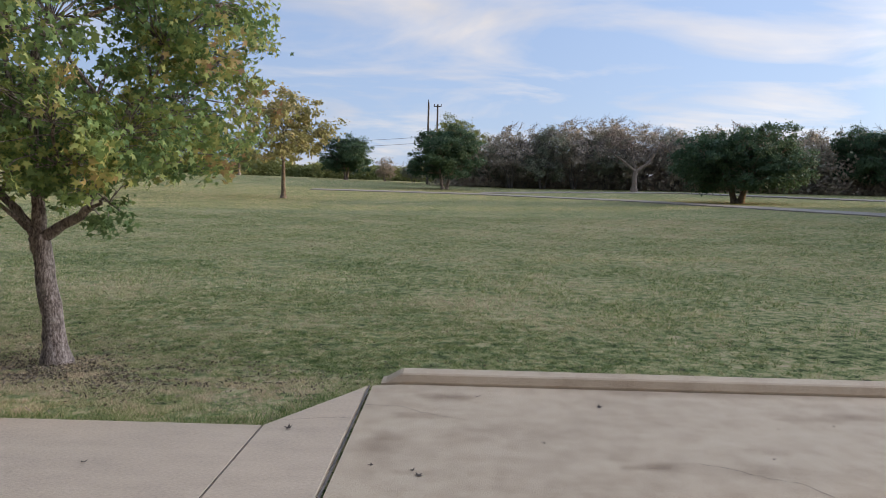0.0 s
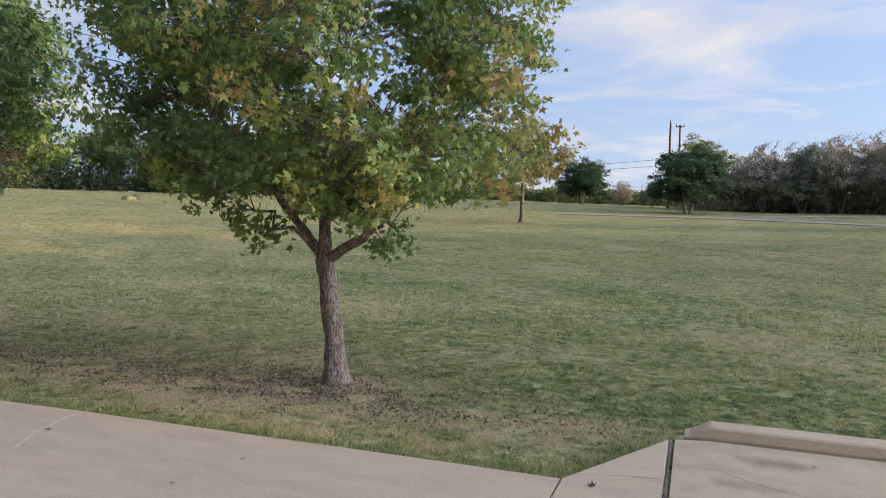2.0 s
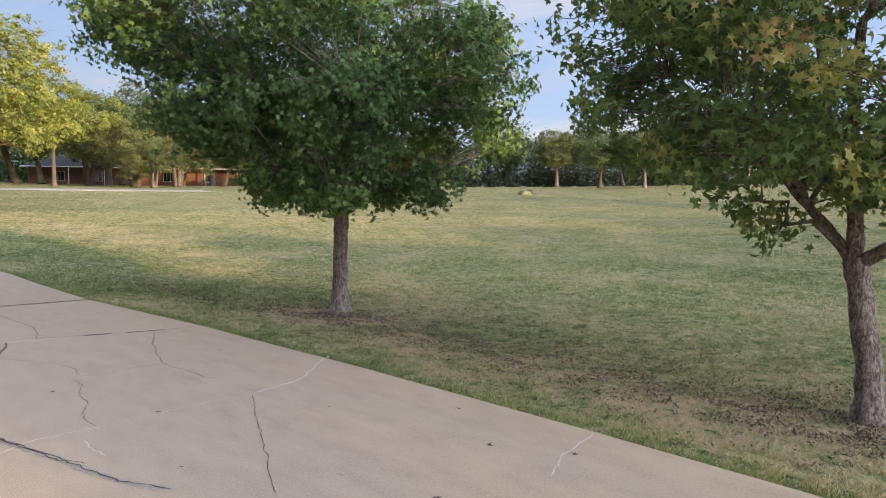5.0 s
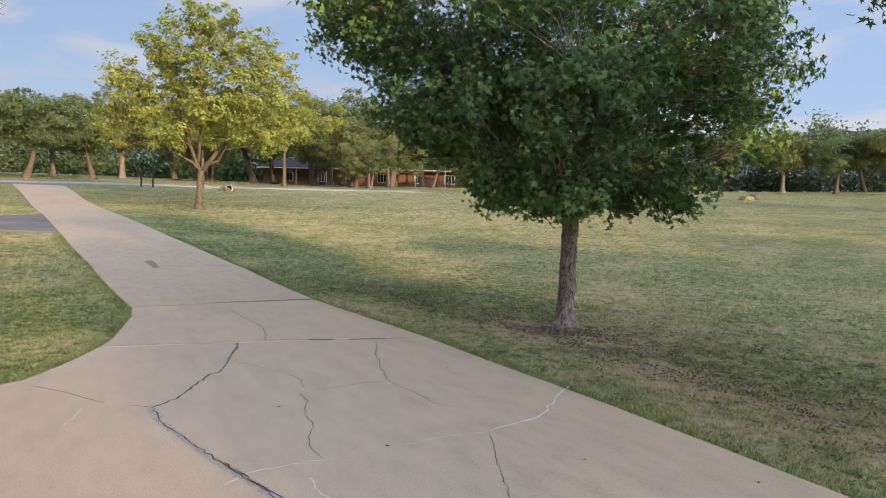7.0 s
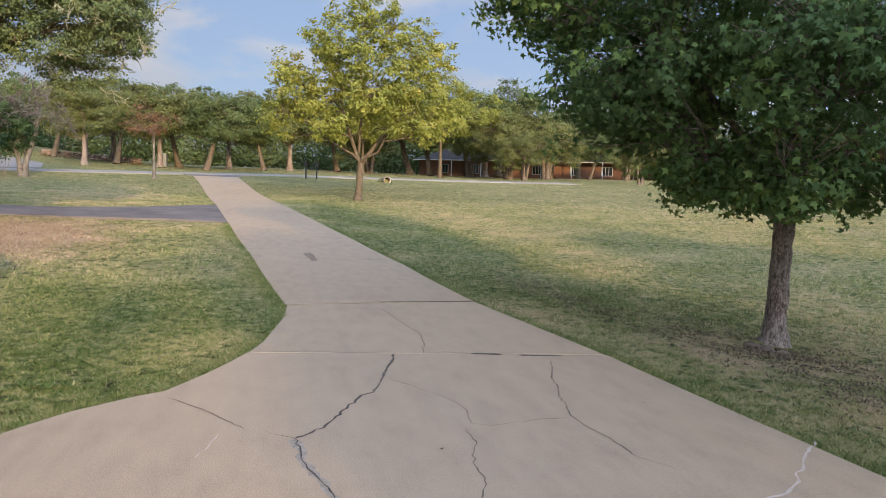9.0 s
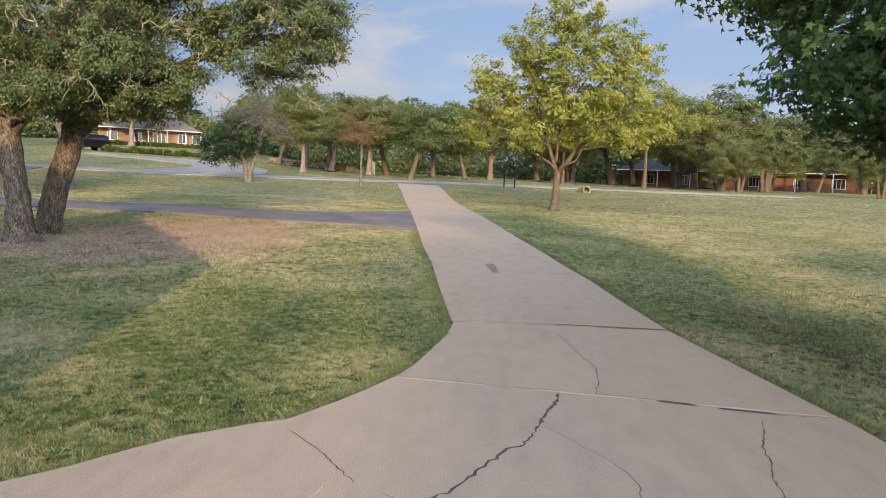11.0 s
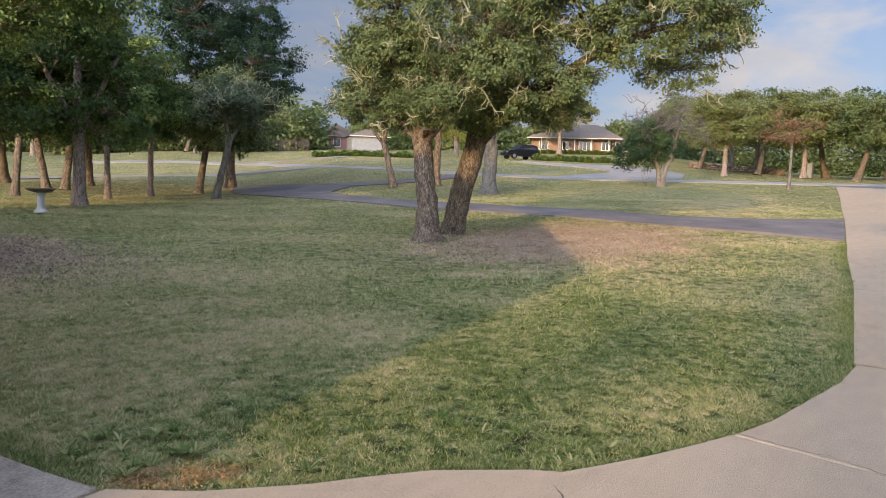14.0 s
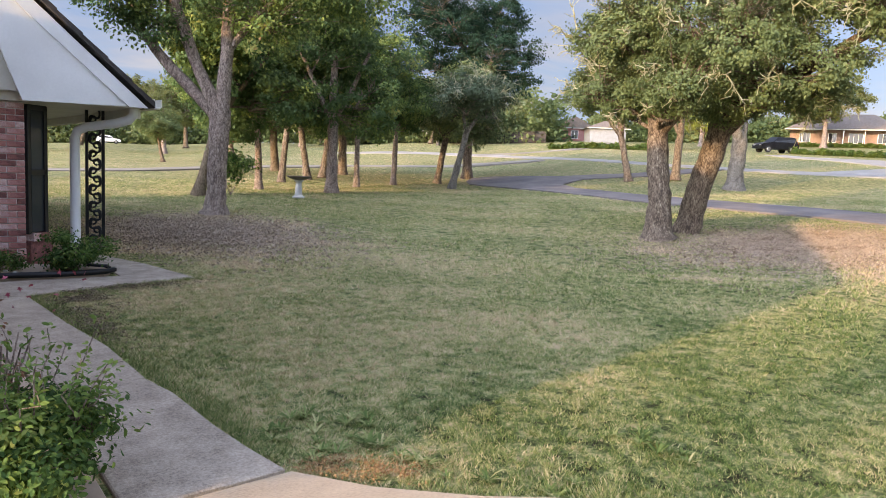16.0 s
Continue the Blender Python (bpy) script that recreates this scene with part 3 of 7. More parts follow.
def along(pts, s):
    """The point at the share s of a polyline's length along x."""
    xs = [p[0] for p in pts]
    x = xs[0] + (xs[-1] - xs[0]) * s
    return x, float(np.interp(-x, [-v for v in xs], [p[1] for p in pts]))


STRIPS = []


def ribbon(name, lefts, rights, mat, parent, lift=TOP, label="", thick=0.12):
    """A paved strip that follows the ground."""
    n = len(lefts)
    if parent is not driveway:
        STRIPS.append((list(lefts), list(rights)))
    verts, faces = [], []
    for (lx, ly), (rx, ry) in zip(lefts, rights):
        for x, y in ((lx, ly), (lx * 0.5 + rx * 0.5, ly * 0.5 + ry * 0.5), (rx, ry)):
            verts.append((x, y, ground_z(x, y) + lift))
        for x, y in ((rx, ry), (lx, ly)):
            verts.append((x, y, ground_z(x, y) + lift - thick))
    for i in range(n - 1):
        for k in range(5):
            a, b = i * 5 + k, i * 5 + (k + 1) % 5
            faces.append((a, b, b + 5, a + 5))
    mesh = np_mesh(name, verts, np.array(faces)[:, ::-1])
    bm = bmesh.new()
    bm.from_mesh(mesh)
    bmesh.ops.holes_fill(bm, edges=[e for e in bm.edges if e.is_boundary])
    bmesh.ops.recalc_face_normals(bm, faces=bm.faces[:])
    for face in bm.faces:
        face.smooth = False
    return part(name, bm, mat, parent, label)


JOINTS = [0.0, 0.115, 0.235, 0.355, 0.48, 0.61, 0.74, 0.87, 1.0]
for s0, s1 in zip(JOINTS, JOINTS[1:]):
    ss = np.linspace(s0 + 0.0002, s1 - 0.0002, 9)
    ribbon("slab", [along(LEFT, s) for s in ss], [along(RIGHT, s) for s in ss], M["concrete"], driveway)
ribbon("drive_apron", [(-61.05, -4.1), (-63.0, -4.9), (-65.3, -7.0)], [(-60.55, -0.9), (-63.5, -0.6), (-67.0, 0.6)], M["asphalt"], driveway, label="grey asphalt apron at the street")


def kerb():
    bm = bmesh.new()
    section = [(5.83, -0.1), (5.83, 0.02), (5.855, 0.075), (5.875, 0.086), (6.03, 0.090), (6.05, 0.078), (6.05, -0.2)]
    stations = [(-0.30, 0.02), (-0.265, 0.10), (-0.15, 0.88), (-0.12, 1.0), (2.325, 1.0), (2.335, 0.97), (2.345, 1.0), (5.7, 1.0), (9.0, 1.0)]
    rings = []
    for x, h in stations:
        rings.append([bm.verts.new((x, y, z if z < 0.01 else 0.004 + (z - 0.004) * h)) for y, z in section])
    for a, b in zip(rings, rings[1:]):
        for k in range(len(section) - 1):
            bm.faces.new((a[k], b[k], b[k + 1], a[k + 1]))
    bm.faces.new(rings[0])
    bm.faces.new(rings[-1][::-1])
    bmesh.ops.recalc_face_normals(bm, faces=bm.faces[:])
    ob = part("kerb", bm, M["stained"])
    tagged(ob, "raised pale concrete kerb, tapering down at its end", "kerb", kind="structure")


kerb()


def crack(pts, mat, width=0.012, name="crack", seed=0, z=TOP + 0.003):
    """A jagged sunken-looking seam of dirt or filler along a line on the slab."""
    rng = random.Random(seed)
    fine = []
    for (x0, y0), (x1, y1) in zip(pts, pts[1:]):
        n = max(2, int(math.hypot(x1 - x0, y1 - y0) / 0.045))
        for k in range(n):
            fine.append((x0 + (x1 - x0) * k / n, y0 + (y1 - y0) * k / n))
    fine.append(pts[-1])
    verts, faces = [], []
    for k, (x, y) in enumerate(fine):
        p, q = fine[max(k - 1, 0)], fine[min(k + 1, len(fine) - 1)]
        dx, dy = q[0] - p[0], q[1] - p[1]
        d = math.hypot(dx, dy) or 1
        off = 0.0 if name == "open_joint" else rng.gauss(0, 0.007)
        w = 0.72 * width * (rng.uniform(0.85, 1.1) if name == "open_joint" else rng.uniform(0.35, 1.3)) * (0.3 if k in (0, len(fine) - 1) else 1)
        for side in (-1, 1):
            s = off + side * w / 2
            verts.append((x - dy / d * s, y + dx / d * s, z))
    for k in range(len(fine) - 1):
        faces.append((2 * k, 2 * k + 1, 2 * k + 3, 2 * k + 2))
    mesh = np_mesh(name, verts, np.array(faces)[:, ::-1])
    return link_mesh(name, mesh, mat, driveway)


crack([(-13.22, 2.6), (-12.43, 2.66), (-11.84, 2.73), (-11.55, 2.76), (-11.07, 2.68), (-10.69, 2.61)], M["crack"], 0.012, "crack", seed=101)
crack([(-10.69, 2.61), (-10.68, 2.8), (-10.57, 3.07)], M["crack"], 0.012, "crack", seed=102)
crack([(-10.33, 3.88), (-10.34, 4.11), (-10.34, 4.38)], M["crack"], 0.01, "crack", seed=103)
crack([(-10.68, 2.31), (-10.34, 2.23), (-10.1, 2.14), (-9.82, 2.07)], M["crack"], 0.04, "crack", seed=104)
crack([(-9.82, 2.07), (-9.42, 1.94), (-9.33, 1.83), (-8.98, 1.66), (-8.63, 1.48), (-8.49, 1.35), (-8.45, 1.3)], M["crack"], 0.026, "crack", seed=105)
crack([(-8.45, 1.3), (-8.25, 1.32), (-8.05, 1.33), (-7.86, 1.38), (-7.76, 1.41), (-7.56, 1.45), (-5.82, 1.96), (-5.52, 2.12)], M["tar"], 0.09, "filled_crack", seed=106)
crack([(-9.78, 2.1), (-9.63, 2.21), (-9.48, 2.29), (-9.21, 2.43), (-8.95, 2.52), (-8.7, 2.5), (-8.54, 2.47)], M["crack"], 0.007, "crack", seed=107)
crack([(-8.54, 2.47), (-8.48, 2.59), (-8.51, 2.76), (-8.56, 2.98), (-8.55, 3.17)], M["crack"], 0.008, "crack", seed=108)
crack([(-8.48, 2.41), (-8.21, 2.4), (-7.87, 2.29), (-7.55, 2.28), (-7.38, 2.19), (-7.13, 2.14), (-6.92, 2.16)], M["crack"], 0.009, "crack", seed=109)
crack([(-10.18, 3.71), (-9.82, 3.58), (-9.63, 3.49), (-9.32, 3.42), (-9.04, 3.32), (-8.59, 3.22), (-8.35, 3.22), (-8.16, 3.27), (-7.78, 3.29)], M["crack"], 0.013, "crack", seed=110)
crack([(-7.78, 3.29), (-7.67, 3.36), (-7.56, 3.42)], M["crack"], 0.006, "crack", seed=111)
crack([(-7.82, 4.59), (-7.58, 4.29), (-7.42, 4.16), (-7.40, 4.08), (-7.27, 4.01), (-7.14, 3.81), (-7.11, 3.64), (-7.06, 3.48), (-7.0, 3.33)], M["patch"], 0.026, "filled_crack", seed=112)
crack([(-7.0, 3.33), (-6.85, 3.28), (-6.7, 3.21), (-6.54, 3.13), (-6.28, 3.02), (-5.84, 2.83), (-5.55, 2.72), (-5.4, 2.64), (-5.1, 2.52)], M["crack"], 0.008, "crack", seed=113)
crack([(-7.0, 3.33), (-7.02, 3.0), (-6.98, 2.69), (-6.96, 2.46), (-6.9, 2.15), (-6.89, 2.03)], M["patch"], 0.005, "filled_crack", seed=114)
crack([(-9.5, 0.41), (-9.38, 0.54), (-9.21, 0.65), (-9.08, 0.75), (-8.92, 0.85), (-8.8, 0.92), (-8.7, 0.99)], M["crack"], 0.012, "crack", seed=115)
crack([(-8.61, 1.12), (-8.51, 1.25), (-8.45, 1.3)], M["crack"], 0.009, "crack", seed=116)
crack([(-10.99, 0.93), (-10.91, 1.31), (-10.91, 1.5), (-10.78, 1.85), (-10.76, 2.18)], M["crack"], 0.01, "crack", seed=117)
crack([(-8.64, 0.84), (-8.4, 0.79), (-8.22, 0.72)], M["patch"], 0.01, "filled_crack", seed=118)
crack([(-7.1, 1.61), (-6.82, 1.68), (-6.54, 1.76), (-6.23, 1.89)], M["crack"], 0.018, "crack", seed=120)
crack([(-6.74, 1.55), (-6.85, 1.66), (-6.89, 1.73), (-6.91, 1.9), (-6.91, 2.16)], M["patch"], 0.018, "filled_crack", seed=121)
crack([(-6.68, 2.01), (-6.47, 2.0), (-6.29, 2.02)], M["patch"], 0.016, "filled_crack", seed=122)
crack([(-8.45, 1.3), (-8.25, 1.32), (-8.05, 1.33), (-7.86, 1.38), (-7.76, 1.41), (-7.56, 1.45), (-5.82, 1.96), (-5.52, 2.12)], M["crack"], 0.016, seed=131, z=TOP + 0.006)
crack([(-4.61, 4.62), (-4.55, 4.41), (-4.47, 4.08), (-4.3, 3.8)], M["patch"], 0.02, "filled_crack", seed=12)
crack([(-0.37, 5.2), (-0.1, 5.2), (0.08, 5.06), (0.4, 4.9)], M["crack"], 0.008, seed=13)
crack([(-0.42, 4.9), (-0.65, 4.86), (-0.95, 4.75)], M["crack"], 0.006, seed=14)
crack([(-10.58, 3.05), (-10.50, 3.34)], M["crack"], 0.085, "open_joint", seed=17)
crack([(-10.45, 3.48), (-10.36, 3.9)], M["crack"], 0.075, "open_joint", seed=18)
crack([(-13.82, 2.55), (-13.80, 3.3), (-13.77, 4.0)], M["crack"], 0.07, "open_joint", seed=20)
crack([(-13.72, 1.4), (-13.8, 2.55)], M["crack"], 0.012, seed=21)
crack([(-0.345, 0.0), (-0.365, 2.5), (-0.385, 5.77)], M["crack"], 0.024, "open_joint", seed=22)
crack([(-0.972, 0.0), (-0.975, 4.68)], M["crack"], 0.007, "open_joint", seed=23)
crack([(1.8, 4.2), (2.3, 3.9), (2.5, 3.5), (3.1, 3.3)], M["crack"], 0.007, seed=24)

ribbon("oil_stain", [(-18.83, 2.02), (-19.20, 2.01), (-19.58, 1.95), (-19.95, 1.91)], [(-18.88, 2.17), (-19.29, 2.14), (-19.69, 2.14), (-20.10, 2.08)], M["stain"], driveway, lift=TOP + 0.003, thick=0.002, label="faded rusty stain")
walk_path = thing("front_walk", 0, 0, 0, "narrow grey concrete walk with grassy edges", "path", kind="structure")
slab("slab", [(-8.07, -1.33), (-7.3, -1.27), (-7.3, -3.16), (-7.89, -3.16), (-7.96, -2.75), (-7.98, -2.09), (-8.02, -1.68)], M["walk"], walk_path, z1=-0.006)
slab("slab", [(-7.89, -3.18), (-7.3, -3.18), (-6.8, -6.6), (-7.62, -6.6), (-7.74, -5.16), (-7.86, -4.19)], M["walk"], walk_path, z1=-0.006)
slab("slab", [(-7.62, -6.62), (-6.0, -6.62), (-6.0, -7.55), (-8.75, -7.62), (-8.75, -8.1), (-8.3, -8.75), (-8.9, -9.8), (-9.3, -8.6), (-9.56, -7.16), (-8.52, -6.92)], M["walk"], walk_path, z1=-0.006)

slab("bed_soil", [(-7.27, -1.3), (-5.62, -1.0), (-5.62, -6.55), (-6.85, -6.55), (-7.27, -3.2)], M["litter"], walk_path, z0=-0.12, z1=-0.018, label="brown mulch of the bed by the walk")
loop = thing("asphalt_loop", 0, 0, 0, "weathered grey asphalt drive looping through the lawn", "road", kind="structure")
ribbon("asphalt", [(-26.2, 0.02), (-26.9, -1.7), (-27.0, -4.3), (-27.6, -8.2), (-27.9, -12.0), (-28.0, -14.4), (-28.4, -17.4), (-29.2, -21.0), (-30.3, -24.8), (-30.8, -26.5), (-31.3, -28.6), (-33.0, -31.0), (-35.0, -33.0)],
       [(-33.6, -0.75), (-31.6, -3.0), (-30.6, -5.4), (-30.9, -8.5), (-31.0, -12.0), (-31.2, -14.5), (-31.3, -17.5), (-31.5, -21.2), (-33.0, -23.4), (-36.3, -25.1), (-37.1, -27.8), (-36.8, -30.8), (-36.4, -32.9)], M["asphalt"], loop, lift=0.03)
ribbon("asphalt", [(-36.35, -25.05), (-39.4, -24.75), (-42.0, -24.7), (-45.3, -24.9), (-48.7, -25.3), (-50.9, -25.9)],
       [(-37.05, -27.6), (-39.4, -26.7), (-42.0, -26.4), (-45.3, -26.8), (-48.7, -27.1), (-51.0, -27.5)], M["asphalt"], loop, lift=0.03)
street = thing("street", 0, 0, 0, "pale concrete street crossing behind the lawn", "road", kind="structure")
ribbon("roadway", [(-63.5, 28), (-66.5, 14), (-66.0, 2), (-63.6, -4.5), (-60.2, -8.6), (-54.7, -14.7), (-53.1, -18.3), (-51.7, -22.0), (-50.7, -26.6), (-49.7, -30.4), (-48.6, -34.8), (-49.5, -39.6), (-51.9, -47.2), (-53.3, -52.3), (-53.2, -56.0), (-52.1, -58.5), (-49.0, -62.4), (-44, -70)],
       [(-66.5, 28), (-69.8, 14), (-69.3, 1), (-66.4, -5.5), (-63.0, -9.4), (-57.0, -15.6), (-55.2, -19.2), (-54.0, -23.2), (-52.7, -27.8), (-51.6, -31.6), (-50.4, -36.0), (-51.2, -41.2), (-54.1, -49.5), (-55.4, -54.7), (-55.4, -58.7), (-54.2, -61.3), (-51.0, -65.4), (-46, -72)], M["street"], street, lift=0.03)
ribbon("side_drive", [(-54.6, -21.4), (-58.7, -20.8), (-62.1, -20.4), (-65.3, -21.7), (-67.9, -24.4), (-70.3, -28.1), (-72.0, -32.7), (-75.5, -37.0)],
       [(-57.2, -15.8), (-60.5, -14.2), (-66.0, -15.5), (-71.0, -18.5), (-75.0, -22.2), (-75.5, -26.5), (-75.0, -32.5), (-77.5, -36.0)], M["street"], street, lift=0.04)
ribbon("lane", [(-53.8, -55.0), (-57.0, -52.5), (-62.0, -50.0), (-72.0, -54.0), (-84.0, -62.0), (-92.0, -69.0)], [(-54.2, -58.0), (-57.5, -54.4), (-62.0, -52.0), (-71.0, -56.3), (-82.0, -64.5), (-90.0, -71.0)], M["track"], street, lift=0.036)
ribbon("lane", [(-2, -40), (-17.1, -42.4), (-25.2, -45.2), (-34.4, -47.1), (-42.0, -44.6), (-48.4, -40.2)], [(-2, -43), (-17.9, -45.4), (-26.4, -48.2), (-35.4, -49.2), (-42.4, -46.3), (-49.6, -41.8)], M["track"], street, lift=0.026)
track = thing("gravel_track", 0, 0, 0, "pale gravel track across the field", "road", kind="structure")
ribbon("track", [(-14, 69), (-6, 70.5), (2.3, 70.5), (9, 65.5), (13.7, 60.5), (18.2, 48.6), (21.0, 36.4), (24, 24)], [(-14, 71), (-6, 72.8), (2.8, 72.8), (10, 67.3), (15.2, 62.2), (20.0, 50), (23.0, 37.2), (26, 24)], M["track"], track, lift=0.03)
ribbon("track", [(2.0, 73.2), (11.5, 78), (24, 80), (35, 61), (44, 48)], [(2.6, 75.4), (11.5, 80.5), (25.5, 82), (37, 62.5), (46, 49)], M["track"], track, lift=0.035)


# ---- trees ----
def leaf_shape(kind):
    """A small leaf template: verts and triangles, about 1 long."""
    if kind == "lobed":
        out = [(0, 0, 0)]
        reach = [0.36, 0.22, 0.52, 0.23, 0.62, 0.23, 0.52, 0.22, 0.36, 0.12]
        for k, r in enumerate(reach):
            a = math.radians(-144 + 36 * k)
            out.append((r * math.sin(a), 0.1 + r * math.cos(a), 0.10 * r * (1 if k % 2 else -1) - 0.12 * abs(math.sin(a)) * r))
        return np.array(out), np.array([(0, 1 + (k + 1) % 10, 1 + k) for k in range(10)])
    if kind == "oval":
        return np.array([(0, -0.5, 0), (0.22, 0, 0.06), (0, 0.5, -0.05), (-0.22, 0, 0.06)]), np.array([(0, 1, 2), (0, 2, 3)])
    if kind == "round":
        return np.array([(0, -0.5, 0), (0.24, -0.12, 0.06), (0.20, 0.28, 0.05), (0, 0.5, -0.06), (-0.20, 0.28, 0.05), (-0.24, -0.12, 0.06)]), np.array([(0, 1, 3), (1, 2, 3), (0, 3, 5), (3, 4, 5)])
    if kind == "broad":
        return np.array([(0, -0.5, 0), (0.34, 0.05, 0.08), (0, 0.5, -0.05), (-0.34, -0.05, 0.08)]), np.array([(0, 1, 2), (0, 2, 3)])
    if kind == "long":
        return np.array([(0, -0.5, 0), (0.13, -0.05, 0.03), (0, 0.5, -0.10), (-0.13, -0.05, 0.03)]), np.array([(0, 1, 2), (0, 2, 3)])
    # tuft: three crossing leaves
    v, f = [], []
    for k in range(3):
        a = 2.1 * k
        c, s = math.cos(a), math.sin(a)
        for px, py, pz in ((0, -0.15, 0), (0.2, 0.2, 0.12), (0, 0.6, 0.05 * k), (-0.2, 0.2, 0.0)):
            v.append((c * px - s * py, s * px + c * py, pz + 0.05 * k))
        f += [(4 * k, 4 * k + 1, 4 * k + 2), (4 * k, 4 * k + 2, 4 * k + 3)]
    return np.array(v), np.array(f)


def leaf_mesh(name, points, sizes, kind, turned, rng, droop=0.35, out=None, rise=0.65):
    """One crown mesh: a leaf at every point, its face turned up and outwards, its tip hanging."""
    tv, tf = leaf_shape(kind)
    n, k = len(points), len(tv)
    up = np.array([0.0, 0.0, rise]) + rng.normal(0, 0.5, (n, 3))
    if out is not None:
        up = up + 0.75 * out
    up /= np.linalg.norm(up, axis=1, keepdims=True) + 1e-9
    tip = rng.normal(0, 1.0, (n, 3)) + np.array([0, 0, -2.0 * droop])
    if out is not None:
        tip = tip + 0.6 * out
    tip -= up * np.sum(tip * up, axis=1, keepdims=True)
    tip /= np.linalg.norm(tip, axis=1, keepdims=True) + 1e-9
    side = np.cross(tip, up)
    p = tv[None] * sizes[:, None, None]
    verts = points[:, None] + p[..., 0:1] * side[:, None] + p[..., 1:2] * tip[:, None] + p[..., 2:3] * up[:, None]
    faces = tf[None] + (np.arange(n) * k)[:, None, None]
    return np_mesh(name, verts.reshape(-1, 3), faces.reshape(-1, 3), ("turned", np.repeat(turned, k)))


def bent(a, b, rng, n=6, sag=0.0, wild=0.06):
    """A crooked line between two points."""
    a, b = np.asarray(a, float), np.asarray(b, float)
    s = np.linspace(0, 1, n)[:, None]
    d = np.linalg.norm(b - a)
    pts = a + (b - a) * s + np.sin(np.pi * s) * np.array([0, 0, sag * d])
    pts[1:-1] += rng.normal(0, wild * d, (n - 2, 3))
    return pts


def tree(name, label, category, x, y, *, trunks, blobs, clusters, leaves, spread, size, leaf, leaf_mat, bark, seed, twig=True, group="", shell=0.6,
         turn_amount=0.35, turn_bias=0.0, droop=0.35, z=None, sides=8, bare=0, bare_mat=None, hang=0.0, twig_r=0.012, rise=0.65, tip_tone=0.0):
    """A tree: trunk and limbs as tapered tubes, a crown of leaf clusters round boughs. Trunks: polylines of (x, y, z, r) from the base."""
    rng = np.random.default_rng(seed)
    root = thing(name, x, y, ground_z(x, y) - 0.03 if z is None else z, label, category, group)
    lines = []
    for t in trunks:
        t = np.asarray(t, float)
        s = np.linspace(0, len(t) - 1, 4 * len(t))
        pts = np.stack([np.interp(s, np.arange(len(t)), t[:, k]) for k in range(3)], -1)
        rad = np.interp(s, np.arange(len(t)), t[:, 3])
        jit = rng.normal(0, 0.05, (len(s), 3)) * rad[:, None]
        jit[0] = 0
        lines.append((pts + jit, rad * rng.uniform(0.94, 1.06, len(s))))
        if t[0][2] < 0.3:
            lines[-1][1][0] *= 1.45
            lines[-1][1][1] *= 1.15
    fork = min([t[0][2] for t in trunks if t[0][2] > 0.3], default=0.0)
    upper = [(p, r) for pts, rad in lines for p, r in list(zip(pts, rad))[len(pts) // 2:] if p[2] >= fork]
    limb_from = np.array([p for p, _ in upper])
    limb_thick = np.array([r for _, r in upper])
    centres, turn_of, outward = [], [], []
    boughs = []
    weights = np.array([b[3] * b[4] * b[5] for b in blobs]) ** 0.67
    weights = weights / weights.sum()
    for b, w in zip(blobs, weights):
        c, r = np.array(b[:3]), np.array(b[3:6])
        k = int(np.argmin(np.linalg.norm(limb_from - c, axis=1) + 2.0 * np.maximum(limb_from[:, 2] - c[2] + 0.5 * np.hypot(*(limb_from - c).T[:2]), 0)))
        start, rad = limb_from[k], limb_thick[k]
        limb = bent(start, c + np.array([0, 0, 0.15 * r[2]]), rng, 7, 0.05)
        lrad = np.linspace(min(max(rad * 0.6, 0.02), 0.018 + 0.035 * float(np.max(r))), max(rad * 0.15, 0.01), 7)
        lines.append((limb, lrad))
        boughs.append((limb, lrad))
        m = max(3, int(clusters * w))
        d = rng.normal(size=(m, 3))
        d /= np.linalg.norm(d, axis=1, keepdims=True)
        q = (shell + (1 - shell) * rng.random(m) ** 0.7) * rng.uniform(0.75, 1.12, m)
        p = c + d * r * q[:, None]
        bias = rng.normal(0, turn_amount * 0.6)
        centres.append(p)
        outward.append(d)
        # Outer clusters move up the colour ramp to paler leaves, inner ones down.
        turn_of.append(bias + rng.normal(0, turn_amount * 0.5, m) + tip_tone * (q - 0.85) + turn_bias + (b[6] if len(b) > 6 else 0.0))
    limb_pts = np.concatenate([l for l, _ in boughs])
    limb_rad = np.concatenate([r for _, r in boughs])
    centres, turn_of, outward = np.concatenate(centres), np.concatenate(turn_of), np.concatenate(outward)
    twigs = []
    if twig:
        for c in centres:
            dd = np.linalg.norm(limb_pts - c, axis=1) + 2.0 * np.maximum(limb_pts[:, 2] - c[2], 0)
            j = int(np.argmin(dd))
            r0 = min(limb_rad[j] * 0.6, twig_r * 2.2)
            twigs.append((bent(limb_pts[j], c, rng, 4, 0.04, 0.05), np.linspace(r0, twig_r * 0.4, 4)))
    v, f = tubes(lines, sides)
    link_mesh("trunk", np_mesh("trunk", v, np.array(f)), bark, root, smooth=True)
    if twigs:
        v, f = tubes(twigs, 3)
        tagged(link_mesh("branchwork", np_mesh("branchwork", v, np.array(f)), bark, root), kind="stuff")
    if bare:
        some = []
        for _ in range(bare):
            pick = rng.integers(len(centres))
            c = centres[pick] + outward[pick] * spread * 0.3
            heading = 0.8 * outward[pick] + rng.normal(0, 0.7, 3)
            heading /= np.linalg.norm(heading)
            ln = spread * rng.uniform(1.0, 2.6)
            main = bent(c, c + heading * ln, rng, 6, 0.1, 0.10)
            some.append((main, np.linspace(twig_r * 1.6, twig_r * 0.5, 6)))
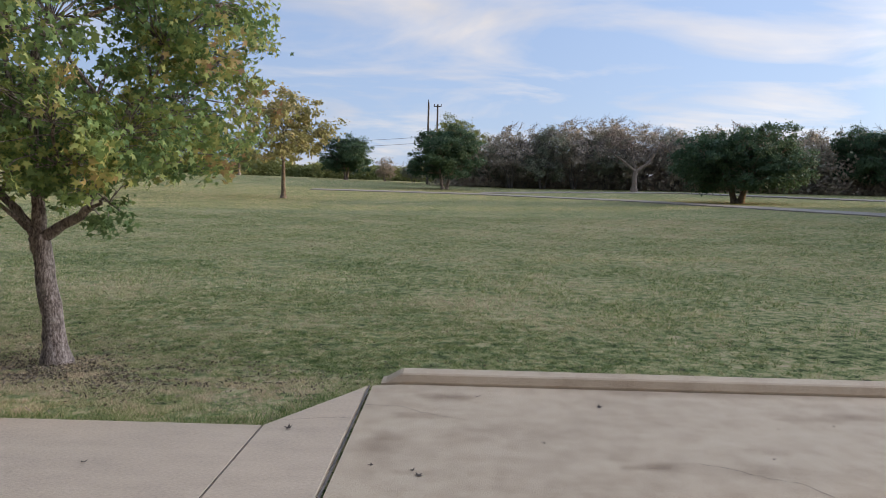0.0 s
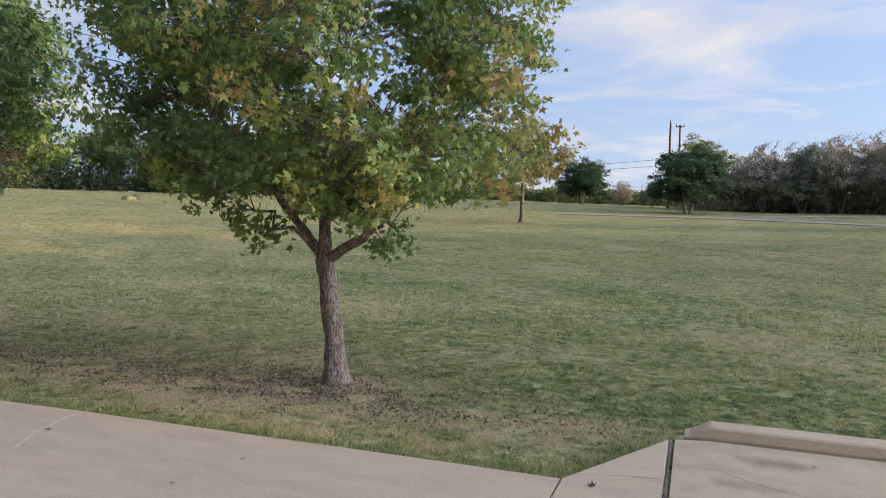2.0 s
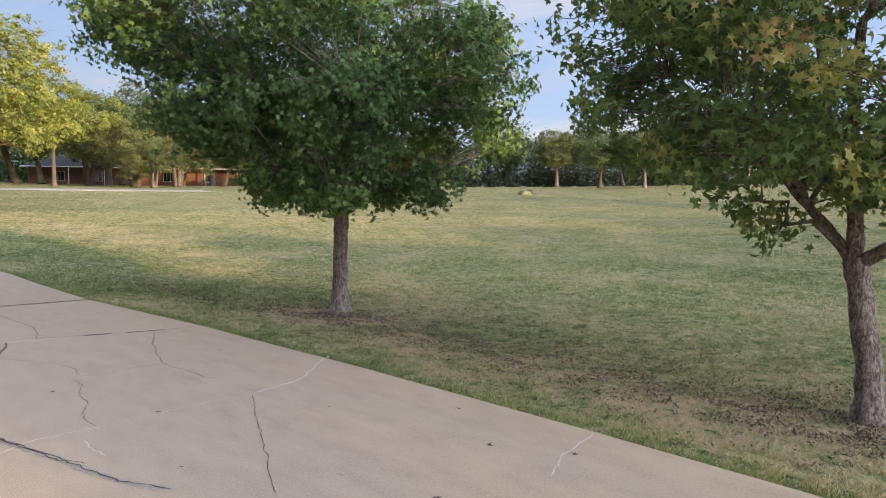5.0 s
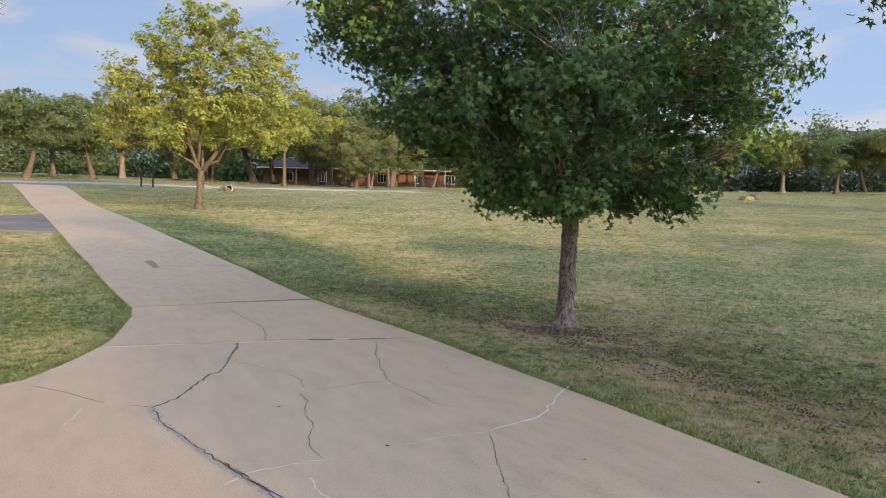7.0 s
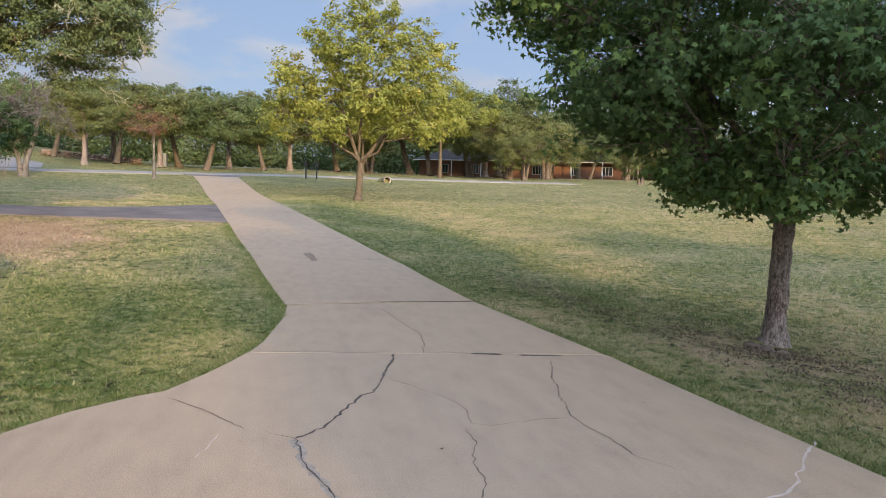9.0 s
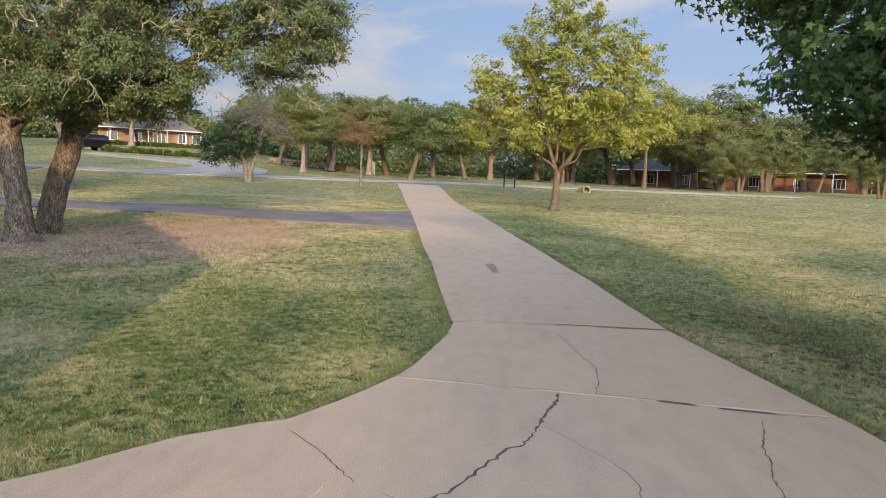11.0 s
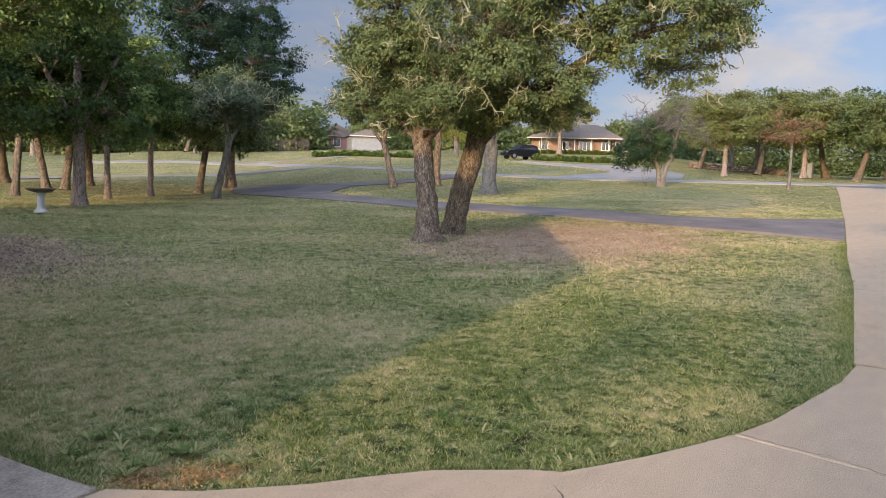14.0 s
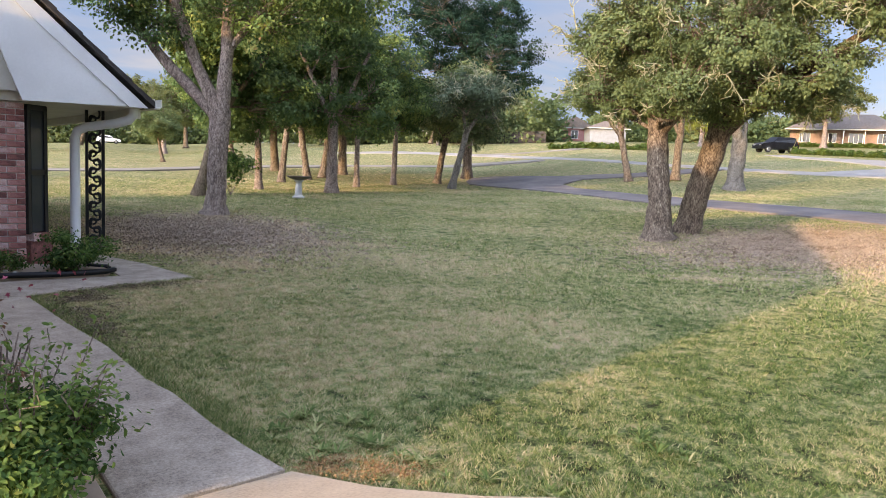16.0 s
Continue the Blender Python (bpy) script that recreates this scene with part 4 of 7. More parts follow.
            for k in range(1, 6):
                for _ in range(2):
                    h2 = heading + rng.normal(0, 0.8, 3)
                    some.append((bent(main[k], main[k] + h2 * ln * 0.3, rng, 4, 0, 0.1), np.linspace(twig_r * 0.8, twig_r * 0.35, 4)))
        v, f = tubes(some, 3)
        tagged(link_mesh("bare_twigwork", np_mesh("bare_twigwork", v, np.array(f)), bare_mat, root, "pale lichened bare twigs"), kind="stuff")
    if leaves:
        n = len(centres) * leaves
        which = np.repeat(np.arange(len(centres)), leaves)
        scale = rng.uniform(0.6, 1.35, len(centres))[which][:, None]
        pts = centres[which] + rng.normal(0, 0.5, (n, 3)) * spread * scale * np.array([1, 1, 0.6])
        if hang:
            pts[:, 2] -= hang * rng.random(n)
        sizes = size * rng.uniform(0.6, 1.25, n)
        mesh = leaf_mesh("crown", pts, sizes, leaf, turn_of[which] + rng.normal(0, 0.05, n), rng, droop, outward[which], rise)
        tagged(link_mesh("crown", mesh, leaf_mat, root), kind="stuff")
    return root


def blob_cloud(rng, cx, cy, cz, rx, ry, rz, n, small=0.5):
    """Uneven lumps that fill an ellipsoid."""
    out = [(cx, cy, cz, rx * 0.62, ry * 0.62, rz * 0.62)]
    for k in range(n):
        a, e = 2 * math.pi * (k + rng.random() * 0.7) / n * 1.618 * 2, rng.uniform(-0.75, 1.1)
        d = rng.uniform(0.5, 0.75)
        s = small * rng.uniform(0.7, 1.15)
        out.append((cx + rx * d * math.cos(a) * math.cos(e), cy + ry * d * math.sin(a) * math.cos(e), cz + rz * d * math.sin(e), rx * s, ry * s, rz * s * 0.9))
    return out


R = random.Random(7)

# Two young trees beside the drive.
# A seventh number moves that bough towards the yellow-brown end of the ramp.
maple_blobs = [(-0.1, 0, 3.5, 1.7, 1.6, 1.4), (-1.5, -0.6, 2.75, 1.0, 1.0, 0.75), (-2.0, -0.4, 3.5, 0.9, 1.0, 0.8), (-1.5, 0.9, 3.0, 1.0, 1.1, 0.9), (1.35, 0.3, 2.75, 0.85, 0.9, 0.75, 0.12), (1.45, 0.5, 3.6, 0.8, 0.9, 0.8, 0.08),
               (0.95, -0.4, 4.3, 0.8, 0.9, 0.8, 0.06), (1.0, -0.5, 2.2, 0.6, 0.55, 0.42, 0.1), (-0.7, -1.1, 2.3, 0.8, 0.6, 0.5), (0.6, -1.05, 2.25, 0.7, 0.55, 0.55, 0.08), (0.0, 0.2, 5.0, 1.8, 1.7, 0.9), (-0.9, 1.2, 2.4, 0.8, 0.8, 0.5), (0.7, 1.3, 2.5, 0.9, 0.9, 0.6),
               (-0.35, -0.35, 2.08, 0.55, 0.5, 0.34), (0.3, -0.25, 2.02, 0.45, 0.45, 0.32), (-0.1, 0.45, 2.1, 0.6, 0.6, 0.38), (-0.75, -0.35, 1.72, 0.28, 0.32, 0.26), (0.72, -0.30, 1.62, 0.22, 0.25, 0.24), (0.3, -1.5, 3.2, 0.9, 0.6, 0.8, 0.12), (-0.9, -1.4, 3.6, 0.9, 0.7, 0.8), (-1.4, -0.9, 4.5, 1.0, 0.9, 0.8), (1.0, 1.5, 4.2, 1.0, 0.9, 0.9)]
tree("young_tree", "young broadleaf tree with turning lobed leaves, leaning trunk", "tree", -3.74, 7.05, z=-0.22,
     trunks=[[(0.02, 0, 0, 0.125), (-0.02, 0, 0.5, 0.105), (-0.1, 0.02, 1.0, 0.10), (-0.16, 0.03, 1.3, 0.10)],
             [(-0.16, 0.03, 1.25, 0.055), (-0.36, 0.0, 1.55, 0.045), (-0.62, -0.05, 1.85, 0.04), (-1.0, 0, 2.4, 0.035)],
             [(-0.16, 0.03, 1.25, 0.08), (-0.17, 0.06, 1.6, 0.065), (-0.25, 0.1, 2.2, 0.055), (-0.2, 0.1, 3.2, 0.04)],
             [(-0.16, 0.03, 1.25, 0.06), (0.12, -0.02, 1.42, 0.052), (0.34, -0.05, 1.52, 0.045), (0.5, 0.0, 1.95, 0.042), (0.8, 0, 2.6, 0.03)],
             [(-0.22, 0.08, 1.95, 0.045), (-0.45, 0.15, 2.5, 0.035), (-0.6, 0.2, 3.3, 0.025)]],
     blobs=maple_blobs, clusters=1300, leaves=32, spread=0.19, size=0.092, leaf="lobed", leaf_mat=M["leaf_maple"], bark=M["bark"], seed=11, turn_amount=0.24, turn_bias=-0.10, shell=0.55, hang=0.12, droop=0.9, rise=0.12, tip_tone=0.32, group="young trees by the drive")
dark_blobs = [(0, 0, 3.6, 1.8, 1.8, 1.4), (0, 0, 5.3, 2.0, 2.0, 1.0), (-0.8, -1.6, 3.0, 1.1, 1.1, 0.85), (-1.3, -2.5, 4.2, 0.95, 0.95, 0.7), (-0.4, -2.9, 4.6, 0.9, 0.9, 0.6), (-2.3, -1.5, 4.3, 1.0, 1.0, 0.75), (-1.8, -0.5, 3.0, 1.0, 1.0, 0.8),
              (1.0, 1.6, 3.1, 1.1, 1.1, 0.9), (0.6, 2.1, 4.2, 0.95, 0.95, 0.85), (2.0, 0.6, 3.6, 1.0, 1.0, 1.0), (1.5, -0.9, 3.0, 1.0, 1.0, 0.8), (1.2, -1.6, 4.4, 1.1, 1.0, 0.8), (-1.6, 1.2, 3.8, 1.1, 1.1, 0.9),
              (-0.9, -0.5, 2.0, 0.65, 0.65, 0.40), (0.9, -0.5, 1.95, 0.75, 0.6, 0.36), (0.2, -1.1, 2.05, 0.65, 0.5, 0.4), (1.5, 0.6, 2.0, 0.6, 0.6, 0.36), (0.2, 1.1, 2.1, 0.8, 0.7, 0.4), (-1.2, 0.6, 2.2, 0.8, 0.7, 0.4), (0.1, -1.7, 3.2, 0.9, 0.7, 0.9), (0.1, -0.35, 1.88, 0.5, 0.45, 0.28), (-0.5, 0.1, 1.95, 0.5, 0.5, 0.3), (1.25, -0.9, 1.85, 0.4, 0.4, 0.3), (0.6, 0.3, 1.9, 0.5, 0.5, 0.3)]
tree("young_tree", "young broadleaf tree with dense dark green lobed leaves", "tree", -11.2, 6.93, z=-0.14,
     trunks=[[(0, 0, 0, 0.14), (0.02, 0, 0.5, 0.115), (0.05, 0, 1.1, 0.108), (0.06, 0, 1.45, 0.12)],
             [(0.06, 0, 1.4, 0.07), (-0.2, -0.1, 1.6, 0.055), (-0.6, -0.2, 1.85, 0.045), (-1.1, -0.3, 2.5, 0.035)],
             [(0.06, 0, 1.4, 0.085), (0.1, 0.05, 2.2, 0.07), (0.05, 0.1, 3.4, 0.045)],
             [(0.06, 0, 1.4, 0.07), (0.3, 0.05, 1.65, 0.055), (0.75, 0.1, 2.1, 0.042), (1.2, 0.2, 2.7, 0.03)],
             [(0.08, 0.02, 1.8, 0.05), (-0.35, -0.5, 2.6, 0.04), (-0.9, -1.3, 3.6, 0.028)]],
     blobs=dark_blobs, clusters=2100, leaves=29, spread=0.22, size=0.106, leaf="lobed", leaf_mat=M["leaf_dark"], bark=M["bark"], seed=12, turn_amount=0.22, turn_bias=-0.10, shell=0.5, hang=0.12, droop=0.9, rise=0.12, tip_tone=0.55, group="young trees by the drive")

for x, y, k in ((-11.02, 6.70, 0.10), (-11.22, 6.66, 0.07), (-10.88, 6.80, 0.06), (-11.38, 6.76, 0.05)):
    bm = bmesh.new()
    bmesh.ops.create_icosphere(bm, subdivisions=2, radius=1.0)
    for v in bm.verts:
        v.co = Vector((v.co.x * 1.5, v.co.y, v.co.z * 0.6)) * k * R.uniform(0.85, 1.15)
    st = part("rock", bm, M["field_stone"], label="", smooth=True)
    st.matrix_basis = pose(x, y, ground_z(x, y) - 0.01, 0, 0, R.uniform(0, 180))
    tagged(st, "pale brown rock at the foot of the young tree", "rock", "rocks by the tree")

# The old oak with two trunks on the lawn.
oak_blobs = [(0.0, 0.4, 4.6, 1.7, 1.9, 1.3), (0.4, -1.2, 4.2, 1.2, 1.2, 1.0), (0.2, -1.0, 3.1, 1.0, 1.0, 0.6), (0.5, 0.5, 3.3, 1.2, 1.2, 0.65), (0.9, 1.6, 3.9, 1.1, 1.2, 0.8), (-0.3, 2.4, 3.5, 1.1, 1.2, 0.6), (-0.3, 2.8, 5.1, 1.5, 1.7, 1.1),
             (0.7, -0.9, 5.9, 1.5, 1.5, 0.9), (-0.4, 4.0, 6.2, 1.5, 1.7, 0.9), (0.4, 1.4, 6.8, 1.6, 1.9, 0.8), (-1.4, 2.0, 6.3, 1.4, 1.9, 0.9), (-0.6, 0.6, 2.8, 0.7, 0.8, 0.35), (-0.6, 4.0, 4.2, 1.1, 1.2, 0.55), (-1.2, 5.0, 4.9, 1.2, 1.3, 0.75),
             (-1.5, 5.2, 4.4, 0.8, 0.9, 0.40), (-1.9, 5.0, 5.3, 1.0, 1.0, 0.6), (0.6, -1.8, 4.3, 0.9, 0.9, 0.8), (0.4, -1.9, 3.3, 0.8, 0.8, 0.45), (-1.5, 4.6, 3.7, 0.8, 0.9, 0.35), (-1.0, -1.2, 3.9, 1.1, 1.0, 0.8), (0.9, 3.2, 5.9, 1.2, 1.3, 0.8), (-2.0, 0.2, 4.8, 1.3, 1.3, 1.0), (0.9, -1.5, 2.95, 0.8, 0.8, 0.38), (1.2, 0.6, 2.95, 0.9, 0.9, 0.38), (-1.0, 2.0, 2.95, 0.8, 0.9, 0.38), (0.2, 1.8, 3.0, 0.8, 0.8, 0.38)]
tree("oak_tree", "old oak with two lichened trunks and grey-green spreading crown", "tree", -19.7, -7.3,
     trunks=[[(0.25, -0.28, 0, 0.30), (0.22, -0.34, 0.7, 0.24), (0.2, -0.45, 1.5, 0.23), (0.15, -0.60, 2.4, 0.20), (0.1, -0.9, 3.6, 0.14), (0.2, -1.3, 4.6, 0.08)],
             [(-1.3, -0.68, -0.02, 0.30), (-1.25, -0.50, 0.8, 0.27), (-1.2, -0.18, 1.7, 0.26), (-1.15, 0.12, 2.6, 0.25), (-0.7, 0.7, 3.6, 0.17), (-0.1, 0.8, 4.8, 0.10)],
             [(-1.15, 0.1, 2.4, 0.15), (-0.9, 1.6, 3.3, 0.12), (-0.7, 3.0, 4.0, 0.095), (-1.0, 4.2, 4.5, 0.07), (-1.5, 5.0, 4.7, 0.04)],
             [(0.15, -0.55, 2.2, 0.13), (0.2, 0.4, 3.2, 0.10), (0.4, 1.0, 4.2, 0.06)]],
     blobs=oak_blobs, clusters=2300, leaves=115, spread=0.23, size=0.062, leaf="broad", leaf_mat=M["leaf_oak"], bark=M["bark_oak"], seed=21, turn_amount=0.14, turn_bias=-0.20, shell=0.6, bare=260, bare_mat=M["lichen"], twig_r=0.014)

# Tall tree by the porch.
grove_kw = dict(leaf="broad", bark=M["bark_grove"], shell=0.4, turn_amount=0.18, turn_bias=-0.12)
tree("shade_tree", "tall shade tree with thick forked trunk beside the porch", "tree", -12.6, -15.1,
     trunks=[[(0, 0, 0, 0.29), (-0.02, 0.02, 0.7, 0.235), (-0.05, 0.05, 1.6, 0.23), (-0.08, 0.06, 2.5, 0.26)],
             [(-0.05, 0.05, 2.3, 0.16), (0.45, -0.35, 2.9, 0.135), (1.0, -0.78, 3.6, 0.12), (1.45, -1.1, 4.3, 0.095), (1.6, -1.3, 5.0, 0.05)],
             [(-0.05, 0.05, 2.4, 0.17), (0.35, -0.25, 3.4, 0.145), (0.75, -0.55, 4.7, 0.15), (0.95, -0.7, 6.2, 0.10)],
             [(-0.1, 0.08, 2.4, 0.18), (-0.18, 0.14, 3.6, 0.155), (-0.22, 0.18, 5.0, 0.15), (-0.5, 0.4, 6.5, 0.09)],
             [(-0.2, 0.15, 3.8, 0.10), (-0.7, 0.5, 4.6, 0.08), (-1.4, 1.0, 5.4, 0.05)]],
     blobs=[(-0.5, 0.5, 6.8, 2.6, 2.6, 1.9), (-2.0, 1.5, 5.6, 1.7, 1.7, 1.2), (1.4, -1.0, 6.0, 1.8, 1.8, 1.4), (-1.6, -0.6, 5.0, 1.4, 1.4, 0.9), (0.6, 1.5, 7.4, 1.8, 1.8, 1.3), (-2.8, 1.8, 5.2, 1.2, 1.2, 0.8), (1.9, -1.6, 5.6, 1.0, 1.0, 0.8), (1.2, -0.9, 4.6, 0.9, 0.9, 0.6), (-0.9, 0.7, 4.3, 0.9, 0.9, 0.6), (0.3, 0.4, 5.4, 1.2, 1.2, 0.8), (1.8, -0.6, 4.7, 0.9, 0.9, 0.6), (1.1, -0.4, 4.2, 0.7, 0.7, 0.4), (2.4, -0.8, 5.0, 0.8, 0.8, 0.6), (-1.3, 0.5, 4.7, 0.8, 0.8, 0.6)],
     clusters=640, leaves=70, spread=0.38, size=0.10, leaf_mat=M["leaf_grove"], seed=31, **{k: v for k, v in grove_kw.items()})


def grove_tree(x, y, h, r, bark, mat, seed, trunk_r=0.16, lean=(0.0, 0.0), fork=0.35, low=0.15, label="slender shade tree in the grove", clusters=340, leaves=95, size=0.140, spread=0.40, turn_bias=0.0, name="shade_tree", leaf="broad", group="trees of the grove", bare=0):
    rr = random.Random(seed)
    top = (lean[0], lean[1])
    fz = h * fork
    trunks = [[(0, 0, 0, trunk_r), (top[0] * 0.3, top[1] * 0.3, fz * 0.5, trunk_r * 0.85), (top[0] * 0.6, top[1] * 0.6, fz, trunk_r * 0.8), (top[0], top[1], h * 0.6, trunk_r * 0.45)]]
    for k in range(2):
        a = rr.uniform(0, 6.28)
        trunks.append([(top[0] * 0.55, top[1] * 0.55, fz * 0.92, trunk_r * 0.5), (top[0] * 0.6 + 0.2 * r * math.cos(a), top[1] * 0.6 + 0.2 * r * math.sin(a), fz * 1.25, trunk_r * 0.4),
                       (top[0] + 0.45 * r * math.cos(a), top[1] + 0.45 * r * math.sin(a), h * 0.62, trunk_r * 0.25)])
    cz = h * (1 + low) / 2
    blobs = blob_cloud(rr, top[0], top[1], cz, r, r, h * (1 - low) / 2, 7)
    return tree(name, label, "tree", x, y, trunks=trunks, blobs=blobs, clusters=clusters, leaves=leaves, spread=spread, size=size, leaf=leaf, leaf_mat=mat, bark=bark, seed=seed, shell=0.4, turn_amount=0.2, turn_bias=turn_bias - 0.16, group=group, bare=bare, bare_mat=M["lichen"])


grove_tree(-14.5, -22.0, 7.5, 2.6, M["bark_tan"], M["leaf_grove"], 41, 0.20, (-0.9, 0.6), label="leaning tan-barked tree with sunlit trunk")
grove_tree(-17.9, -25.1, 8.0, 2.8, M["bark_grove"], M["leaf_grove"], 42, 0.16, (0.2, 0.0))
grove_tree(-26.1, -42.0, 8.0, 3.0, M["bark_tan"], M["leaf_grove"], 43, 0.30, (0.8, 0.8), label="leaning tan-barked tree with sunlit trunk")
grove_tree(-24.2, -33.6, 9.5, 3.2, M["bark_oak"], M["leaf_oak"], 44, 0.20, (1.2, 0.4))
grove_tree(-25.8, -35.0, 9.0, 3.0, M["bark_oak"], M["leaf_oak"], 45, 0.22, (-1.0, -0.6))
grove_tree(-19.9, -22.9, 8.5, 2.9, M["bark_grove"], M["leaf_grove"], 46, 0.24, (0.1, 0.1), low=0.15)
grove_tree(-23.6, -27.4, 8.5, 2.7, M["bark_grove"], M["leaf_grove"], 47, 0.14, (0.1, 0.0), low=0.15)
grove_tree(-26.8, -29.2, 8.0, 2.6, M["bark_grove"], M["leaf_grove"], 48, 0.15, (0.0, 0.1), low=0.15)
grove_tree(-27.9, -25.8, 5.6, 2.2, M["bark_pale"], M["leaf_grey"], 49, 0.17, (-0.6, 0.9), fork=0.5, low=0.45, label="pale leaning tree with thin grey-green crown", clusters=190, leaves=50, bare=50)
grove_tree(-35.0, -33.5, 12.5, 5.0, M["bark_oak"], M["leaf_evergreen"], 50, 0.3, (0.3, 0.3), low=0.2, label="tall dark evergreen tree behind the grove", clusters=640)
grove_tree(-29.0, -38.5, 10.0, 3.2, M["bark_oak"], M["leaf_evergreen"], 51, 0.3, (0.3, 0.3), low=0.25, label="tall dark evergreen tree behind the grove")
grove_tree(-21.5, -31.0, 8.5, 2.9, M["bark_oak"], M["leaf_grove"], 57, 0.18, (-0.6, -0.3), low=0.2)
grove_tree(-22.0, -38.5, 8.5, 3.0, M["bark_oak"], M["leaf_grove"], 58, 0.2, (0.7, 0.2), low=0.2)
grove_tree(-30.5, -30.5, 7.5, 2.8, M["bark_oak"], M["leaf_oak"], 59, 0.2, (-0.4, 0.6), low=0.24)
grove_tree(-38.0, -17.2, 6.5, 2.3, M["bark_pale"], M["leaf_grey"], 52, 0.42, (0.1, 0.2), low=0.42, label="tree with thick peeling pale trunk")
grove_tree(-41.0, -22.6, 7.5, 2.3, M["bark_oak"], M["leaf_olive"], 53, 0.24, (0.1, 0.2), low=0.4, label="lawn tree with dark straight trunk")
grove_tree(-37.8, -23.2, 10.0, 3.3, M["bark_oak"], M["leaf_grey"], 54, 0.20, (0.35, -1.0), low=0.22, fork=0.25, label="leaning lawn tree with thin grey-green crown", clusters=420)

# Yellow trees by the drive and the street.
yb = [(0, 0.7, 5.8, 3.4, 3.6, 2.6), (0.3, -2.6, 5.2, 2.0, 2.0, 1.7), (-0.2, -3.6, 4.0, 1.5, 1.4, 1.1), (0, 3.6, 5.4, 2.1, 2.0, 1.8), (0.2, 4.6, 4.2, 1.5, 1.5, 1.1), (0, -1.2, 8.0, 2.2, 2.0, 1.6), (0.2, 1.8, 8.4, 2.2, 2.1, 1.6), (0, 3.4, 7.4, 1.8, 1.7, 1.4),
      (1.8, 0.5, 5.0, 2.2, 2.6, 1.8), (-2.4, 0.5, 5.4, 2.2, 2.6, 2.0), (1.6, -1.5, 3.6, 1.5, 1.5, 0.9), (1.4, 2.6, 3.5, 1.6, 1.6, 0.9), (0.3, 0.3, 9.4, 1.8, 2.0, 1.0), (1.5, -1.0, 6.8, 1.8, 1.8, 1.5), (1.6, 2.4, 6.6, 1.9, 1.9, 1.5), (0, -3.4, 6.4, 1.4, 1.3, 1.1)]
tree("yellow_tree", "broad lawn tree in yellow-green autumn leaf", "tree", -40.9, 5.7,
     trunks=[[(0, 0, 0, 0.20), (0.0, 0.05, 0.9, 0.165), (0, 0.1, 1.9, 0.16)], [(0, 0.1, 1.8, 0.11), (0.1, -0.3, 2.8, 0.09), (0.2, -0.8, 4.4, 0.06)], [(0, 0.1, 1.8, 0.12), (-0.1, 0.9, 2.9, 0.10), (-0.1, 1.9, 4.0, 0.07)], [(0, 0.0, 2.4, 0.08), (0.2, 0.1, 4.5, 0.06)]],
     blobs=yb, clusters=760, leaves=44, spread=0.36, size=0.17, leaf="broad", leaf_mat=M["leaf_yellow"], bark=M["bark_tan"], seed=61, turn_amount=0.3, turn_bias=0.0, shell=0.35, group="yellow trees", twig_r=0.02)


def far_tree(name, label, x, y, h, r, mat, bark, seed, low=0.2, trunk_r=0.25, n=8, clusters=240, leaves=85, size=0.22, spread=0.60, leaf="broad", turn_bias=0.0, group="", lean=(0, 0), stems=1, bare=0, bare_mat=None, shell=0.5, rz=None):
    rr = random.Random(seed)
    cz = h * (1 + low) / 2
    trunks = []
    for k in range(stems):
        a = 6.28 * k / stems + rr.uniform(0, 1)
        s = 0.0 if stems == 1 else 0.25
        trunks.append([(s * math.cos(a), s * math.sin(a), 0, trunk_r), (lean[0] * 0.4 + 2 * s * math.cos(a), lean[1] * 0.4 + 2 * s * math.sin(a), h * max(low, 0.12), trunk_r * 0.75),
                       (lean[0] + 4 * s * math.cos(a), lean[1] + 4 * s * math.sin(a), cz, trunk_r * 0.35)])
    blobs = blob_cloud(rr, lean[0], lean[1], cz, r, r, h * (1 - low) / 2, n)
    return tree(name, label, "tree", x, y, trunks=trunks, blobs=blobs, clusters=clusters, leaves=leaves, spread=spread, size=size, leaf=leaf, leaf_mat=mat, bark=bark, seed=seed,
                shell=shell, turn_amount=0.13, turn_bias=turn_bias, group=group, sides=6, bare=bare, bare_mat=bare_mat, twig_r=0.03)


def placed(ob, x, y, s=1.0, turn=0.0, sz=None):
    """A copy of a thing at another spot of the ground, scaled and turned."""
    return copy_thing(ob, pose(x, y, ground_z(x, y) - 0.05, 0, 0, turn) @ Matrix.Diagonal((s, s, sz or s, 1)))


yellow2 = far_tree("yellow_tree", "round yellow-leaved tree near the street", -81.7, 19.7, 11.0, 6.2, M["leaf_yellow"], M["bark_tan"], 62, low=0.16, group="yellow trees", turn_bias=-0.1)
gold = far_tree("lawn_tree", "thin-crowned lawn tree in golden brown leaf", -13.0, 54.3, 8.6, 4.3, M["leaf_gold"], M["bark_oak"], 63, low=0.14, trunk_r=0.2, n=10, clusters=210, leaves=30, size=0.30, spread=0.5, stems=1, shell=0.55)
cedar = far_tree("cedar_tree", "dark rounded cedar with foliage near the ground", -1.5, 81.4, 7.6, 4.3, M["leaf_cedar"], M["bark"], 64, low=0.0, trunk_r=0.22, n=12, clusters=440, leaves=70, size=0.24, spread=0.55, group="cedars", stems=2, shell=0.6)
placed(cedar, -16.8, 108.0, 0.95, 40)
placed(cedar, 45.0, 81.0, 1.05, 100)
placed(cedar, 52.0, 78.0, 1.15, 200)
